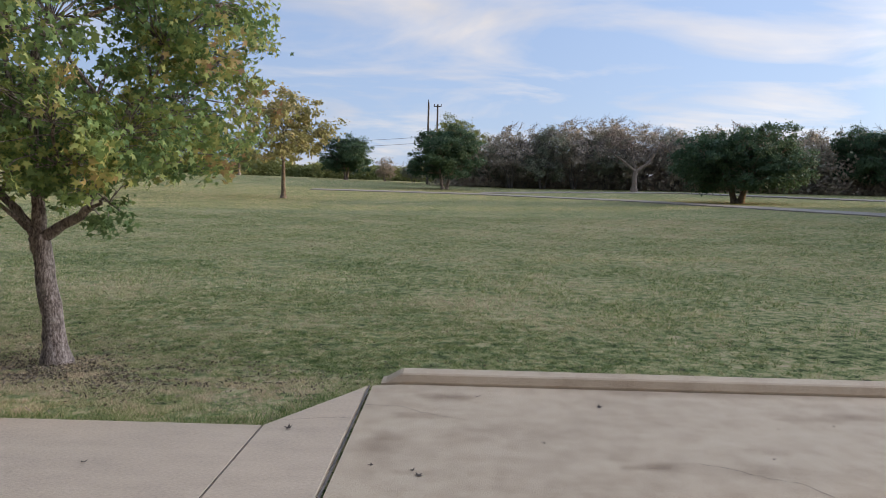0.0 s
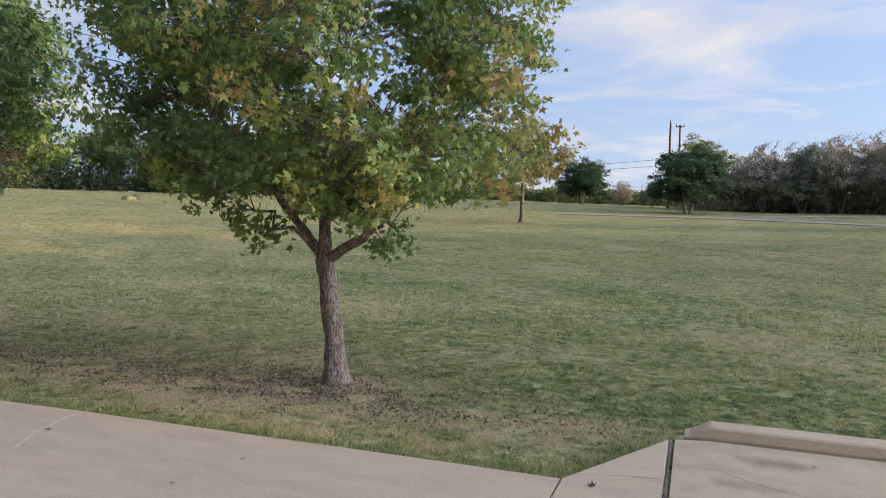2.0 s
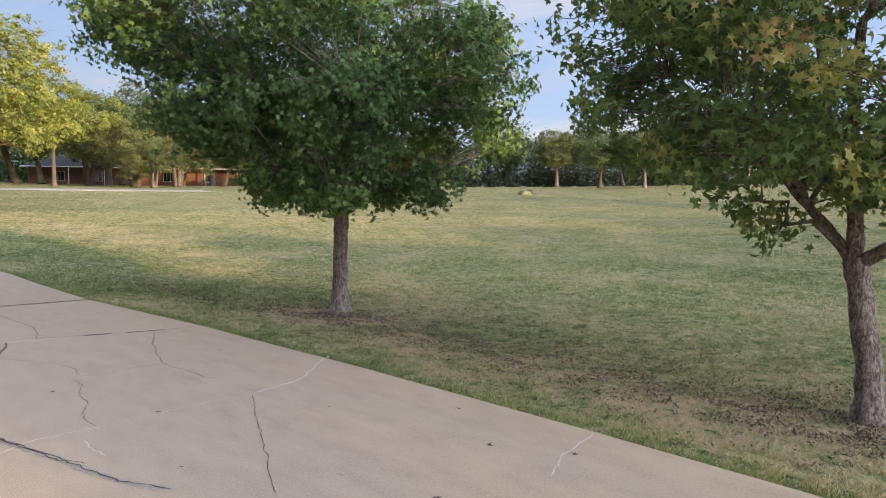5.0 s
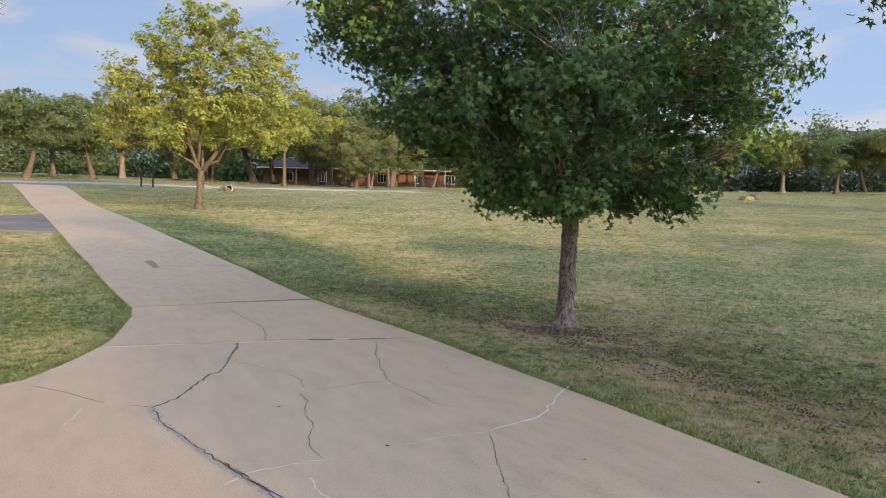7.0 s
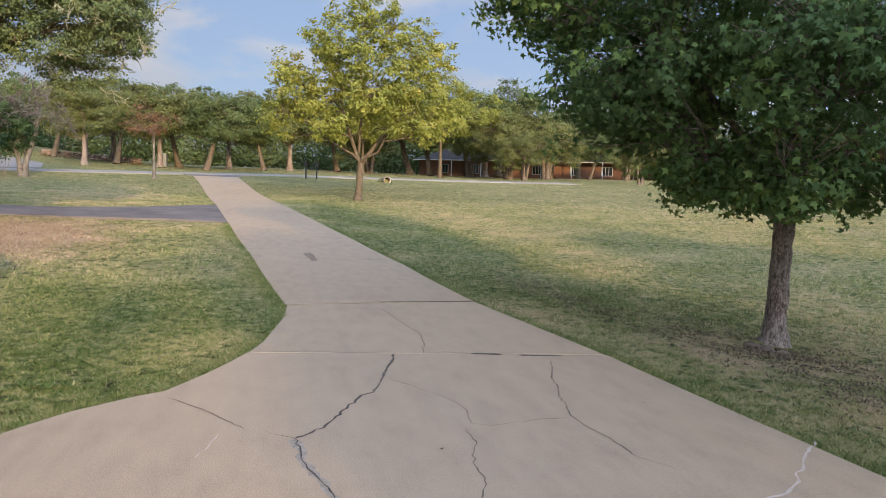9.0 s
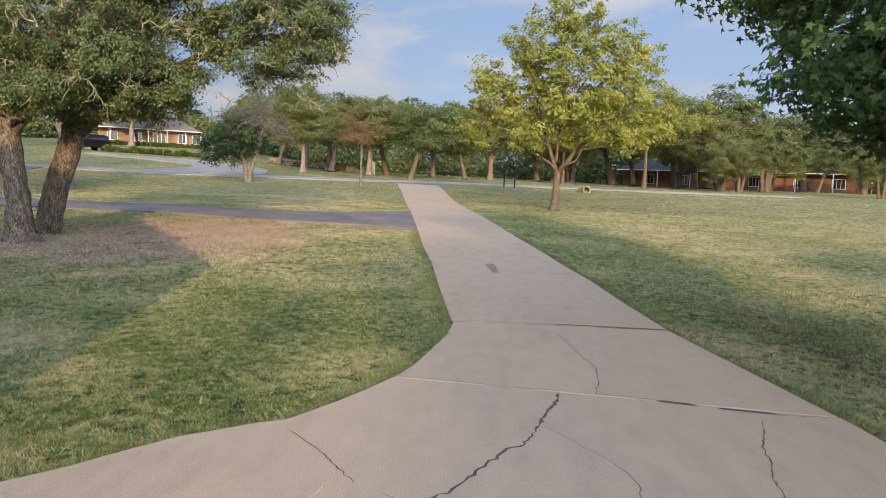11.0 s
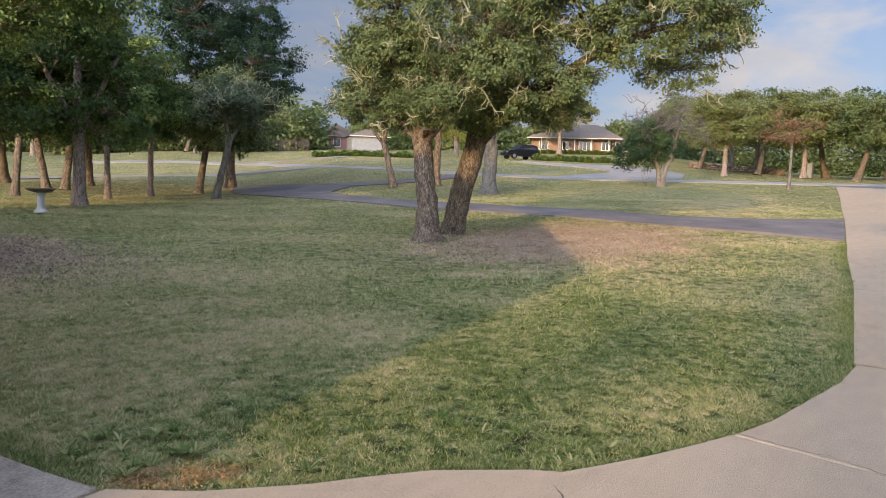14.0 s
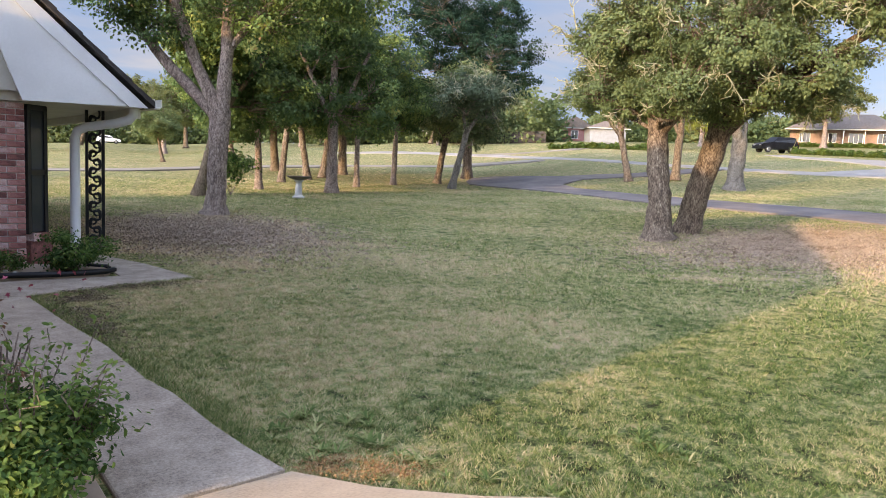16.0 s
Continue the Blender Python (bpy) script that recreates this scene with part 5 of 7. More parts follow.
live_oak = far_tree("live_oak", "low wide dark live oak beside the track", 21.9, 57.0, 5.9, 4.9, M["leaf_cedar"], M["bark_oak"], 65, low=0.05, trunk_r=0.30, n=18, clusters=700, leaves=75, size=0.20, spread=0.5, stems=3, turn_bias=0.0, shell=0.65)
green_tall = far_tree("field_tree", "tall green tree behind the field", 0.0, 99.0, 10.0, 4.5, M["leaf_olive"], M["bark"], 66, low=0.15, group="field trees")
far_oak = far_tree("oak_tree", "spreading oak across the street", -81.9, 27.7, 9.0, 5.6, M["leaf_olive"], M["bark_oak"], 67, low=0.14, trunk_r=0.35, stems=4, group="street oaks")
green_round = far_tree("street_tree", "round green tree across the street", -77.2, -4.4, 8.0, 4.6, M["leaf_street"], M["bark_tan"], 68, low=0.2, trunk_r=0.3, lean=(0.3, 1.2), group="street trees", turn_bias=0.1)
olive_round = far_tree("street_tree", "olive-leaved tree across the street", -80.6, -9.0, 8.6, 4.4, M["leaf_olive"], M["bark"], 69, low=0.18, trunk_r=0.32, group="street trees", turn_bias=-0.05)
bush_tree = far_tree("brush_tree", "bare brown brushy tree at the field's edge", 6.6, 92.0, 8.0, 3.8, M["leaf_brush"], M["bare_twig"], 70, low=0.02, trunk_r=0.12, clusters=200, leaves=46, size=0.24, stems=4, bare=40, bare_mat=M["bare_twig"], group="field brush")
bush_tree2 = far_tree("brush_tree", "grey-green brushy tree at the field's edge", 10.5, 91.0, 7.4, 3.6, M["leaf_brush_grey"], M["bare_twig"], 71, low=0.02, trunk_r=0.12, clusters=200, leaves=46, size=0.24, stems=4, bare=30, bare_mat=M["bare_twig"], group="field brush", turn_bias=-0.15)

for x, y, which, s, a in ((14.5, 92, 0, 1.1, 30), (18.5, 92, 1, 1.0, 70), (22.5, 91, 0, 1.05, 110), (26.5, 90, 0, 0.95, 150), (30.5, 90, 1, 1.0, 190), (34.5, 89, 0, 1.0, 230), (38.5, 88, 1, 0.9, 270), (42.0, 87, 0, 0.95, 310),
                          (12.5, 97, 1, 1.15, 20), (20.5, 98, 0, 1.2, 60), (28.5, 97, 1, 1.1, 100), (36.5, 96, 0, 1.1, 140), (44.0, 93, 1, 1.05, 180), (50, 90, 0, 1.0, 210), (57, 86, 1, 1.1, 240), (63, 80, 0, 1.1, 280), (4.0, 96, 1, 0.8, 330), (-6.5, 104, 1, 0.5, 15), (-11, 108, 0, 0.45, 45)):
    placed((bush_tree, bush_tree2)[which], x, y, s, a)
# A bare crooked tree stands before the brush.
tree("bare_tree", "bare crooked tree with dark spreading limbs", "tree", 20.4, 84.8,
     trunks=[[(0, 0, 0, 0.35), (0, 0, 1.6, 0.28), (0.1, 0, 2.4, 0.26)], [(0.1, 0, 2.3, 0.18), (-1.5, 0, 3.6, 0.12), (-2.6, 0.2, 4.3, 0.06)], [(0.1, 0, 2.3, 0.18), (1.6, 0, 3.4, 0.13), (2.6, 0.1, 5.2, 0.08), (3.4, 0, 6.4, 0.04)], [(0.1, 0, 2.3, 0.14), (-0.3, 0.2, 4.2, 0.09), (-0.5, 0.3, 6.0, 0.04)]],
     blobs=[(-2.6, 0, 5.2, 1.4, 1.2, 0.9), (2.8, 0, 5.8, 1.5, 1.2, 1.0), (0, 0, 5.6, 1.5, 1.2, 1.0)], clusters=60, leaves=0, spread=0.8, size=0.2, leaf="oval", leaf_mat=M["leaf_brush"], bark=M["bark"], seed=72, bare=50, bare_mat=M["bare_twig"], twig_r=0.03)

for x, y, which, s, a in ((-80.6, -13.0, "g", 1.05, 80), (-70.5, -13.6, "o", 0.85, 30), (-84.6, 1.0, "g", 0.9, 160), (-92.0, -3.0, "o", 1.1, 200), (-88.0, -8.0, "g", 1.15, 240), (-90.0, -15.0, "o", 1.1, 20), (-86.0, -20.0, "g", 1.0, 60),
                          (-95.0, 4.0, "o", 1.2, 100), (-97.0, 10.0, "g", 1.25, 140), (-100.0, 20.0, "g", 1.6, 180), (-105.0, 32.0, "o", 1.3, 220), (-104.0, 46.0, "g", 1.4, 260), (-100.0, 60.0, "o", 1.3, 300),
                          (-86.9, 39.9, "g", 0.75, 10), (-70.2, 83.2, "o", 1.0, 50), (-80.7, 84.0, "g", 1.1, 90), (-90.0, 76.0, "o", 1.1, 130), (-62.0, 88.0, "g", 0.95, 170), (-51.7, 77.4, "o", 0.9, 210), (-56.9, 75.4, "g", 0.85, 250),
                          (-46.0, 92.0, "o", 1.0, 290), (-75.0, 96.0, "g", 1.25, 330), (-60.0, 104.0, "o", 1.25, 15), (-44.0, 108.0, "g", 1.1, 55), (-90.0, 95.0, "g", 1.3, 95), (-34.0, 112.0, "o", 0.8, 135), (-98.0, 78.0, "o", 1.3, 175),
                          (-76.0, -50.0, "g", 1.0, 215), (-96.0, -58.0, "o", 1.2, 255), (-104.0, -70.0, "g", 1.4, 295), (-110.0, -48.0, "o", 1.3, 335), (-108.0, -30.0, "g", 1.2, 25), (-100.0, -20.0, "o", 1.1, 65), (-70.0, -86.0, "g", 1.1, 105),
                          (-56.0, -100.0, "o", 1.2, 145), (-40.0, -104.0, "g", 1.2, 185), (-24.0, -59.1, "g", 0.6, 225), (-30.0, -80.0, "o", 1.1, 265), (-18.0, -90.0, "g", 1.1, 305), (-8.0, -100.0, "o", 1.2, 345), (-50.0, -118.0, "g", 1.5, 5), (-84.0, -104.0, "o", 1.4, 45), (-30.0, -125.0, "g", 1.5, 85), (-66.0, -112.0, "g", 1.4, 245)):
    placed({"g": green_round, "o": olive_round}[which], x, y, s, a)
placed(far_oak, -85.4, 33.5, 0.95, 70)
placed(far_oak, -92.0, 26.0, 1.0, 10)
placed(far_oak, -91.0, 47.0, 0.8, 100)
placed(far_oak, -96.0, 14.0, 0.9, 250)
placed(green_round, -95.0, 38.0, 1.0, 300)
placed(green_round, -97.0, 22.0, 1.3, 120)
placed(green_round, -96.0, 31.0, 1.65, 75)
placed(green_round, -88.0, 55.0, 0.9, 220)
placed(far_oak, -68.4, 36.6, 0.5, 140)
placed(far_oak, -76.6, 27.6, 0.6, 200)
placed(yellow2, -88.0, 12.0, 0.95, 90)
placed(yellow2, -80.0, -47.0, 0.5, 150)

# Small autumn tree and the pale multi-stemmed tree on the far lawn.
far_tree("red_tree", "small tree with thin pale stem and rusty red leaves", -54.4, -5.9, 4.9, 1.7, M["leaf_red"], M["bark_pale"], 81, low=0.42, trunk_r=0.10, n=5, clusters=60, leaves=22, size=0.16, spread=0.45, leaf="oval")
tree("crape_myrtle", "multi-stemmed pale-barked tree with thin grey crown", "tree", -50.5, -12.4,
     trunks=[[(0, 0, 0, 0.20), (0.1, 0.2, 1.0, 0.16), (0.2, 0.7, 2.4, 0.13), (0.1, 1.0, 4.0, 0.06)], [(0, -0.1, 0, 0.18), (0, -0.3, 1.2, 0.14), (0.1, -0.6, 2.6, 0.11), (0, -1.2, 3.6, 0.05)], [(0.1, 0.2, 0.9, 0.12), (-0.4, -0.1, 2.4, 0.09), (-0.6, -0.3, 4.0, 0.04)], [(0, -0.4, 1.5, 0.09), (0.3, -1.3, 2.3, 0.07), (0.4, -2.2, 2.8, 0.03)]],
     blobs=[(0, 0.3, 4.0, 1.6, 1.7, 1.0), (0, -1.3, 3.4, 1.2, 1.3, 0.8), (0, 1.4, 3.6, 1.0, 1.1, 0.9)], clusters=50, leaves=18, spread=0.5, size=0.15, leaf="oval", leaf_mat=M["leaf_grey"], bark=M["bark_pale"], seed=82, bare=70, bare_mat=M["bare_twig"], twig_r=0.025)


# ---- shrubs ----
def shrub(name, label, x, y, h, r, mat, seed, clusters=90, leaves=26, size=0.12, spread=0.3, leaf="oval", group="", z=None, stems=6, category="shrub"):
    rr = random.Random(seed)
    trunks = [[(0, 0, 0, 0.009), (0.35 * r * math.cos(a), 0.35 * r * math.sin(a), h * 0.4, 0.006), (0.6 * r * math.cos(a), 0.6 * r * math.sin(a), h * 0.7, 0.004)] for a in [6.28 * k / stems + rr.uniform(0, 0.6) for k in range(stems)]]
    blobs = blob_cloud(rr, 0, 0, h * 0.5, r, r, h * 0.5, 6, 0.5)
    return tree(name, label, category, x, y, trunks=trunks, blobs=blobs, clusters=clusters, leaves=leaves, spread=spread, size=size, leaf=leaf, leaf_mat=mat, bark=M["bark"], seed=seed, shell=0.3, turn_amount=0.3, group=group, z=z, sides=4, twig_r=0.004)


shrub("shrub", "dark evergreen shrub under the pale tree", -50.2, -13.3, 4.4, 2.0, M["leaf_evergreen"], 91, size=0.16, clusters=420, leaves=34, spread=0.36)
shrub("shrub", "sunlit green bush at the grove's edge", -15.6, -22.0, 1.6, 0.9, M["leaf_shrub"], 92, size=0.14)


# ---- the house with the porch ----
house = thing("house", 0, 0, 0, "single-storey red brick house with white gable and dark roof", "house")


def poly_part(name, pts3, mat, parent, thick, label=""):
    """A flat board over a planar outline, thickened along +y."""
    bm = bmesh.new()
    a = [bm.verts.new(p) for p in pts3]
    b = [bm.verts.new((p[0], p[1] + thick, p[2])) for p in pts3]
    bm.faces.new(a)
    bm.faces.new(b[::-1])
    for i in range(len(a)):
        j = (i + 1) % len(a)
        bm.faces.new((a[i], b[i], b[j], a[j]))
    bmesh.ops.recalc_face_normals(bm, faces=bm.faces[:])
    return part(name, bm, mat, parent, label)


boxed("wall", (-7.86, -20, -0.1, -5.6, -8.62, 2.08), M["mortar"], house)
# Unseen wing, added so that its north-west edge casts the lawn's shade line.
boxed("wall", (-5.6, -20, -0.1, 9.0, -0.97, 2.45), M["far_brick"], house)
boxed("frieze", (-7.9, -8.66, 2.085, -5.6, -8.55, 2.22), M["cream"], house, "cream painted frieze board")
poly_part("gable_wall", [(-7.95, -8.52, 2.2), (-5.3, -8.52, 2.2), (-5.3, -8.52, 5.3), (-7.95, -8.52, 3.15)], M["cream"], house, 0.06, "cream upper wall")
poly_part("gable_panel", [(-9.2, -8.35, 2.12), (-7.81, -8.35, 2.085), (-7.12, -8.35, 3.93)], M["white"], house, 0.05, "white painted gable panel")
poly_part("rake_board", [(-9.26, -8.355, 2.11), (-9.02, -8.355, 2.11), (-5.3, -8.355, 5.38), (-5.3, -8.355, 5.60)], M["white"], house, 0.09, "white rake board")


def roof_slope(name, x0, z0, x1, z1, y0, y1, mat, label=""):
    """A slope of overlapping shingle courses."""
    slope = part(name, bmesh.new(), mat, house, label)
    n = 14
    for k in range(n):
        s0, s1 = k / n, (k + 1) / n
        xa, za, xb, zb = x0 + (x1 - x0) * s0, z0 + (z1 - z0) * s0, x0 + (x1 - x0) * s1, z0 + (z1 - z0) * s1
        bm = bmesh.new()
        v = [bm.verts.new(p) for p in ((xa, y0, za + 0.03), (xa, y1, za + 0.03), (xb, y1, zb + 0.012), (xb, y0, zb + 0.012), (xa, y0, za - 0.05), (xa, y1, za - 0.05), (xb, y1, zb - 0.05), (xb, y0, zb - 0.05))]
        for f in ((0, 1, 2, 3), (7, 6, 5, 4), (0, 4, 5, 1), (2, 6, 7, 3), (1, 5, 6, 2), (3, 7, 4, 0)):
            bm.faces.new([v[i] for i in f])
        bmesh.ops.recalc_face_normals(bm, faces=bm.faces[:])
        part("shingle_course", bm, mat, slope)
    return slope


roof_slope("roof_slope", -9.33, 2.17, -5.3, 5.72, -20.3, -8.2, M["shingle_dark"], "dark shingled roof slope")
roof_slope("roof_slope", -1.2, 2.17, -5.3, 5.72, -20.3, -8.2, M["shingle_dark"])
# Roof of the unseen wing, added to lengthen its shade.
bm = bmesh.new()
prof = [(-0.82, 2.48), (-9.8, 2.48), (-5.3, 4.9)]
a = [bm.verts.new((-5.75, y, z)) for y, z in prof]
b = [bm.verts.new((9.2, y, z)) for y, z in prof]
bm.faces.new(a)
bm.faces.new(b[::-1])
for i in range(3):
    bm.faces.new((a[i], a[(i + 1) % 3], b[(i + 1) % 3], b[i]))
bmesh.ops.recalc_face_normals(bm, faces=bm.faces[:])
part("wing_roof", bm, M["shingle_dark"], house)
boxed("soffit", (-9.2, -20, 2.10, -7.8, -8.36, 2.13), M["cream"], house, "cream porch ceiling")
boxed("porch_beam", (-9.22, -20, 1.98, -9.08, -8.5, 2.10), M["cream"], house)


def gutter():
    bm = bmesh.new()
    sec = [(-9.44, 2.24), (-9.44, 2.14), (-9.41, 2.11), (-9.34, 2.11), (-9.33, 2.24), (-9.345, 2.24), (-9.35, 2.125), (-9.40, 2.125), (-9.425, 2.145), (-9.425, 2.24)]
    ra = [bm.verts.new((x, -8.28, z)) for x, z in sec]
    rb = [bm.verts.new((x, -20, z)) for x, z in sec]
    for i in range(len(sec)):
        j = (i + 1) % len(sec)
        bm.faces.new((ra[i], ra[j], rb[j], rb[i]))
    bm.faces.new(ra)
    bm.faces.new(rb[::-1])
    bmesh.ops.recalc_face_normals(bm, faces=bm.faces[:])
    g = part("gutter", bm, M["cream"], house, "cream metal gutter")
    path = [(-9.13, -8.5, 2.13), (-9.13, -8.5, 2.02), (-9.08, -8.54, 1.95), (-8.95, -8.64, 1.90), (-8.62, -8.88, 1.83), (-8.53, -8.94, 1.78), (-8.50, -8.97, 1.68), (-8.50, -8.97, 0.25), (-8.50, -8.92, 0.16), (-8.52, -8.75, 0.10)]
    v, f = tubes([(path, [0.064] * len(path))], 8)
    link_mesh("downspout", np_mesh("downspout", v, np.array(f)), M["white"], house, "white downspout", smooth=True)


gutter()


def iron_post():
    post = part("porch_post", bmesh.new(), M["iron"], house, "black wrought-iron scroll post")
    for dx, dy in ((-0.11, 0.0), (0.11, 0.0)):
        bm = bmesh.new()
        box(bm, -8.9 + dx - 0.02, -9.72 - 0.02, 0.02, -8.9 + dx + 0.02, -9.72 + 0.02, 2.12, 0.003)
        part("bar", bm, M["iron"], post)
    lines = []
    for k in range(15):
        z0 = 0.14 + k * 0.124
        s = -1 if k % 2 else 1
        pts = []
        for i in range(15):
            u = i / 14
            pts.append((-8.9 + s * 0.085 * math.sin(6.28 * u) * (1 - 0.3 * u), -9.72, z0 + 0.24 * u - 0.03 * math.sin(12.5 * u)))
        lines.append((pts, [0.017] * 15))
        pts = [(-8.9 + s * (0.03 + 0.045 * math.cos(a)), -9.72, z0 + 0.1 + 0.045 * math.sin(a)) for a in np.linspace(0, 5.6, 12)]
        lines.append((pts, [0.015] * 12))
    for pts, r in lines:
        v, f = tubes([(pts, r)], 5)
        link_mesh("scroll", np_mesh("scroll", v, np.array(f)), M["iron"], post)


iron_post()
win = part("window", bmesh.new(), M["door"], house, "dark screened window beside the porch")
for name, mat, dims in (("frame", M["door"], (-0.02, -0.03, 0.42, 0.03, 0.03, 2.05)), ("frame", M["door"], (0.27, -0.03, 0.42, 0.32, 0.03, 2.05)), ("frame", M["door"], (0.0, -0.03, 2.0, 0.3, 0.03, 2.06)), ("frame", M["door"], (0.0, -0.03, 1.18, 0.3, 0.03, 1.24)), ("pane", M["glass"], (0.03, -0.01, 0.44, 0.27, 0.005, 2.0))):
    bm = bmesh.new()
    box(bm, *dims, bevel=0.004, m=pose(-7.9, -8.70, 0, 0, 0, 222))
    part(name, bm, mat, win)
for k in range(3):
    bm = bmesh.new()
    box(bm, 0.02 + 0.13 * k, -0.07, 0.33, 0.14 + 0.13 * k, 0.10, 0.42, 0.006, m=pose(-7.9, -8.70, 0, 0, 0, 222))
    part("sill_brick", bm, M["brick"], win)
bm = bmesh.new()
box(bm, 0.0, -0.04, 0.0, 0.38, 0.08, 0.325, 0.006, m=pose(-7.9, -8.70, 0, 0, 0, 222))
part("sill_base", bm, M["brick"], win)

# Bricks of the wall by the porch.
brick_mesh = {}


def brick(w, parent, x, z):
    if w not in brick_mesh:
        bm = bmesh.new()
        box(bm, 0, -0.05, 0, w, 0.014, 0.068, 0.004)
        brick_mesh[w] = bpy.data.meshes.new("brick")
        bm.to_mesh(brick_mesh[w])
        bm.free()
        brick_mesh[w].materials.append(M["brick"])
    ob = new("brick", brick_mesh[w])
    ob.parent = parent
    ob.matrix_basis = pose(x, -8.618 + 0.003 * R.random(), z)


face = part("brick_face", bmesh.new(), M["mortar"], house)
for row in range(26):
    x = -7.865
    widths = [0.195] * 8 if row % 2 else [0.092] + [0.195] * 7
    for w in widths:
        brick(w, face, x, 0.01 + row * 0.0795)
        x += w + 0.01

# Bed by the porch.
bed = thing("flower_bed", 0, 0, 0, "mulched flower bed with black edging by the porch", "flower bed", kind="structure")
v, f = tubes([([(-6.2, -7.62, 0.05), (-7.48, -7.68, 0.05), (-8.04, -7.60, 0.05), (-8.6, -7.66, 0.05), (-8.72, -7.78, 0.05), (-8.70, -8.02, 0.05), (-8.5, -8.2, 0.05)], [0.035] * 7)], 6)
link_mesh("edging", np_mesh("edging", v, np.array(f)), M["iron"], bed, "black plastic edging")
slab("soil", [(-6.2, -8.6), (-6.2, -7.64), (-7.48, -7.70), (-8.04, -7.62), (-8.58, -7.68), (-8.68, -7.8), (-8.66, -8.0), (-8.45, -8.2), (-7.88, -8.6)], M["litter"], bed, z0=-0.05, z1=0.05)
shrub("shrub", "low dark green shrub with pale flowers by the porch", -8.32, -7.95, 0.50, 0.42, M["leaf_shrub"], 93, clusters=200, leaves=28, size=0.042, spread=0.12, z=0.03, leaf="round")
shrub("shrub", "low green plant in the porch bed", -7.5, -8.1, 0.3, 0.28, M["leaf_shrub"], 94, clusters=50, leaves=22, size=0.05, spread=0.12, z=0.03)
for k in range(14):
    px, py = R.uniform(-8.6, -7.3), R.uniform(-8.45, -7.78)
    bm = bmesh.new()
    bmesh.ops.create_icosphere(bm, subdivisions=1, radius=0.03)
    for vv in bm.verts:
        vv.co = Vector((vv.co.x * R.uniform(0.9, 1.5), vv.co.y * R.uniform(0.8, 1.3), vv.co.z * 0.6))
    st = part("bed_stone", bm, M["stone"])
    st.matrix_basis = pose(px, py, 0.06, 0, 0, R.uniform(0, 180))
    tagged(st, "small whitish stone in the flower bed", "stone", "stones of the bed")

# The near shrub beside the walk.
near = shrub("shrub", "leafy green shrub with long shoots beside the walk", -6.95, -1.5, 0.52, 0.50, M["leaf_shrub"], 95, clusters=620, leaves=30, size=0.036, spread=0.11, z=0.0, stems=12, leaf="round")
rng = np.random.default_rng(5)
shoots, pts, siz = [], [], []
for k in range(26):
    a, h = rng.uniform(0, 6.28), rng.uniform(0.50, 0.78)
    base = np.array([0.15 * math.cos(a), 0.15 * math.sin(a), 0.2])
    tip = np.array([0.45 * math.cos(a) * rng.uniform(0.3, 1), 0.45 * math.sin(a) * rng.uniform(0.3, 1), h])
    line = bent(base, tip, rng, 6, 0.08, 0.04)
    shoots.append((line, np.linspace(0.006, 0.002, 6)))
    for s in np.linspace(0.35, 1, 16):
        i = min(int(s * 5), 4)
        q = line[i] + (line[i + 1] - line[i]) * (s * 5 - i)
        for _ in range(2):
            pts.append(q + rng.normal(0, 0.018, 3))
            siz.append(rng.uniform(0.024, 0.042))
v, f = tubes(shoots, 4)
tagged(link_mesh("shootwork", np_mesh("shootwork", v, np.array(f)), M["bark"], near), kind="stuff")
link_mesh("shoot_leaves", leaf_mesh("shoot_leaves", np.array(pts), np.array(siz), "round", np.full(len(pts), 0.25), rng), M["leaf_shrub"], near, "pale green shoot leaves")
pts = np.array([(rng.uniform(-0.35, 0.3), rng.uniform(-0.5, 0.0), rng.uniform(0.5, 0.85)) for _ in range(60)])
rose = shrub("rose_bush", "thin rose bush with reddish shoots", -6.95, -2.55, 0.72, 0.30, M["leaf_red"], 96, clusters=26, leaves=12, size=0.045, spread=0.10, z=0.0, stems=9)
tagged(link_mesh("petals", leaf_mesh("petals", pts[:18] + np.array([-0.15, 0, 0.02]), np.full(18, 0.04), "lobed", np.zeros(18), rng), M["petal"], rose, "pink petals"), kind="stuff")
link_mesh("white_flower", leaf_mesh("white_flower", np.array([0.24, -0.12, 0.46]) + rng.normal(0, 0.018, (16, 3)), np.full(16, 0.045), "oval", np.zeros(16), rng), M["petal_white"], near, "white flower")


# ---- small things outdoors ----
def lathe(profile, sides=20):
    """Verts and faces round z of a profile of (radius, z)."""
    bm = bmesh.new()
    rings = [[bm.verts.new((r * math.cos(6.2832 * k / sides), r * math.sin(6.2832 * k / sides), z)) for k in range(sides)] for r, z in profile]
    for a, b in zip(rings, rings[1:]):
        for k in range(sides):
            bm.faces.new((a[k], a[(k + 1) % sides], b[(k + 1) % sides], b[k]))
    bm.faces.new(rings[0][::-1])
    bm.faces.new(rings[-1])
    return bm


bath = thing("bird_bath", -17.1, -19.95, ground_z(-17.1, -19.95), "pale stone bird bath on a fluted pedestal", "bird bath")
part("pedestal", lathe([(0.20, 0), (0.20, 0.05), (0.15, 0.08), (0.115, 0.14), (0.10, 0.45), (0.105, 0.52), (0.15, 0.57), (0.16, 0.60)]), M["stone"], bath, smooth=True)
part("bowl", lathe([(0.16, 0.60), (0.30, 0.64), (0.40, 0.70), (0.405, 0.72), (0.37, 0.72), (0.2, 0.67), (0.02, 0.66)]), M["pole"], bath, "dark weathered bowl", smooth=True)


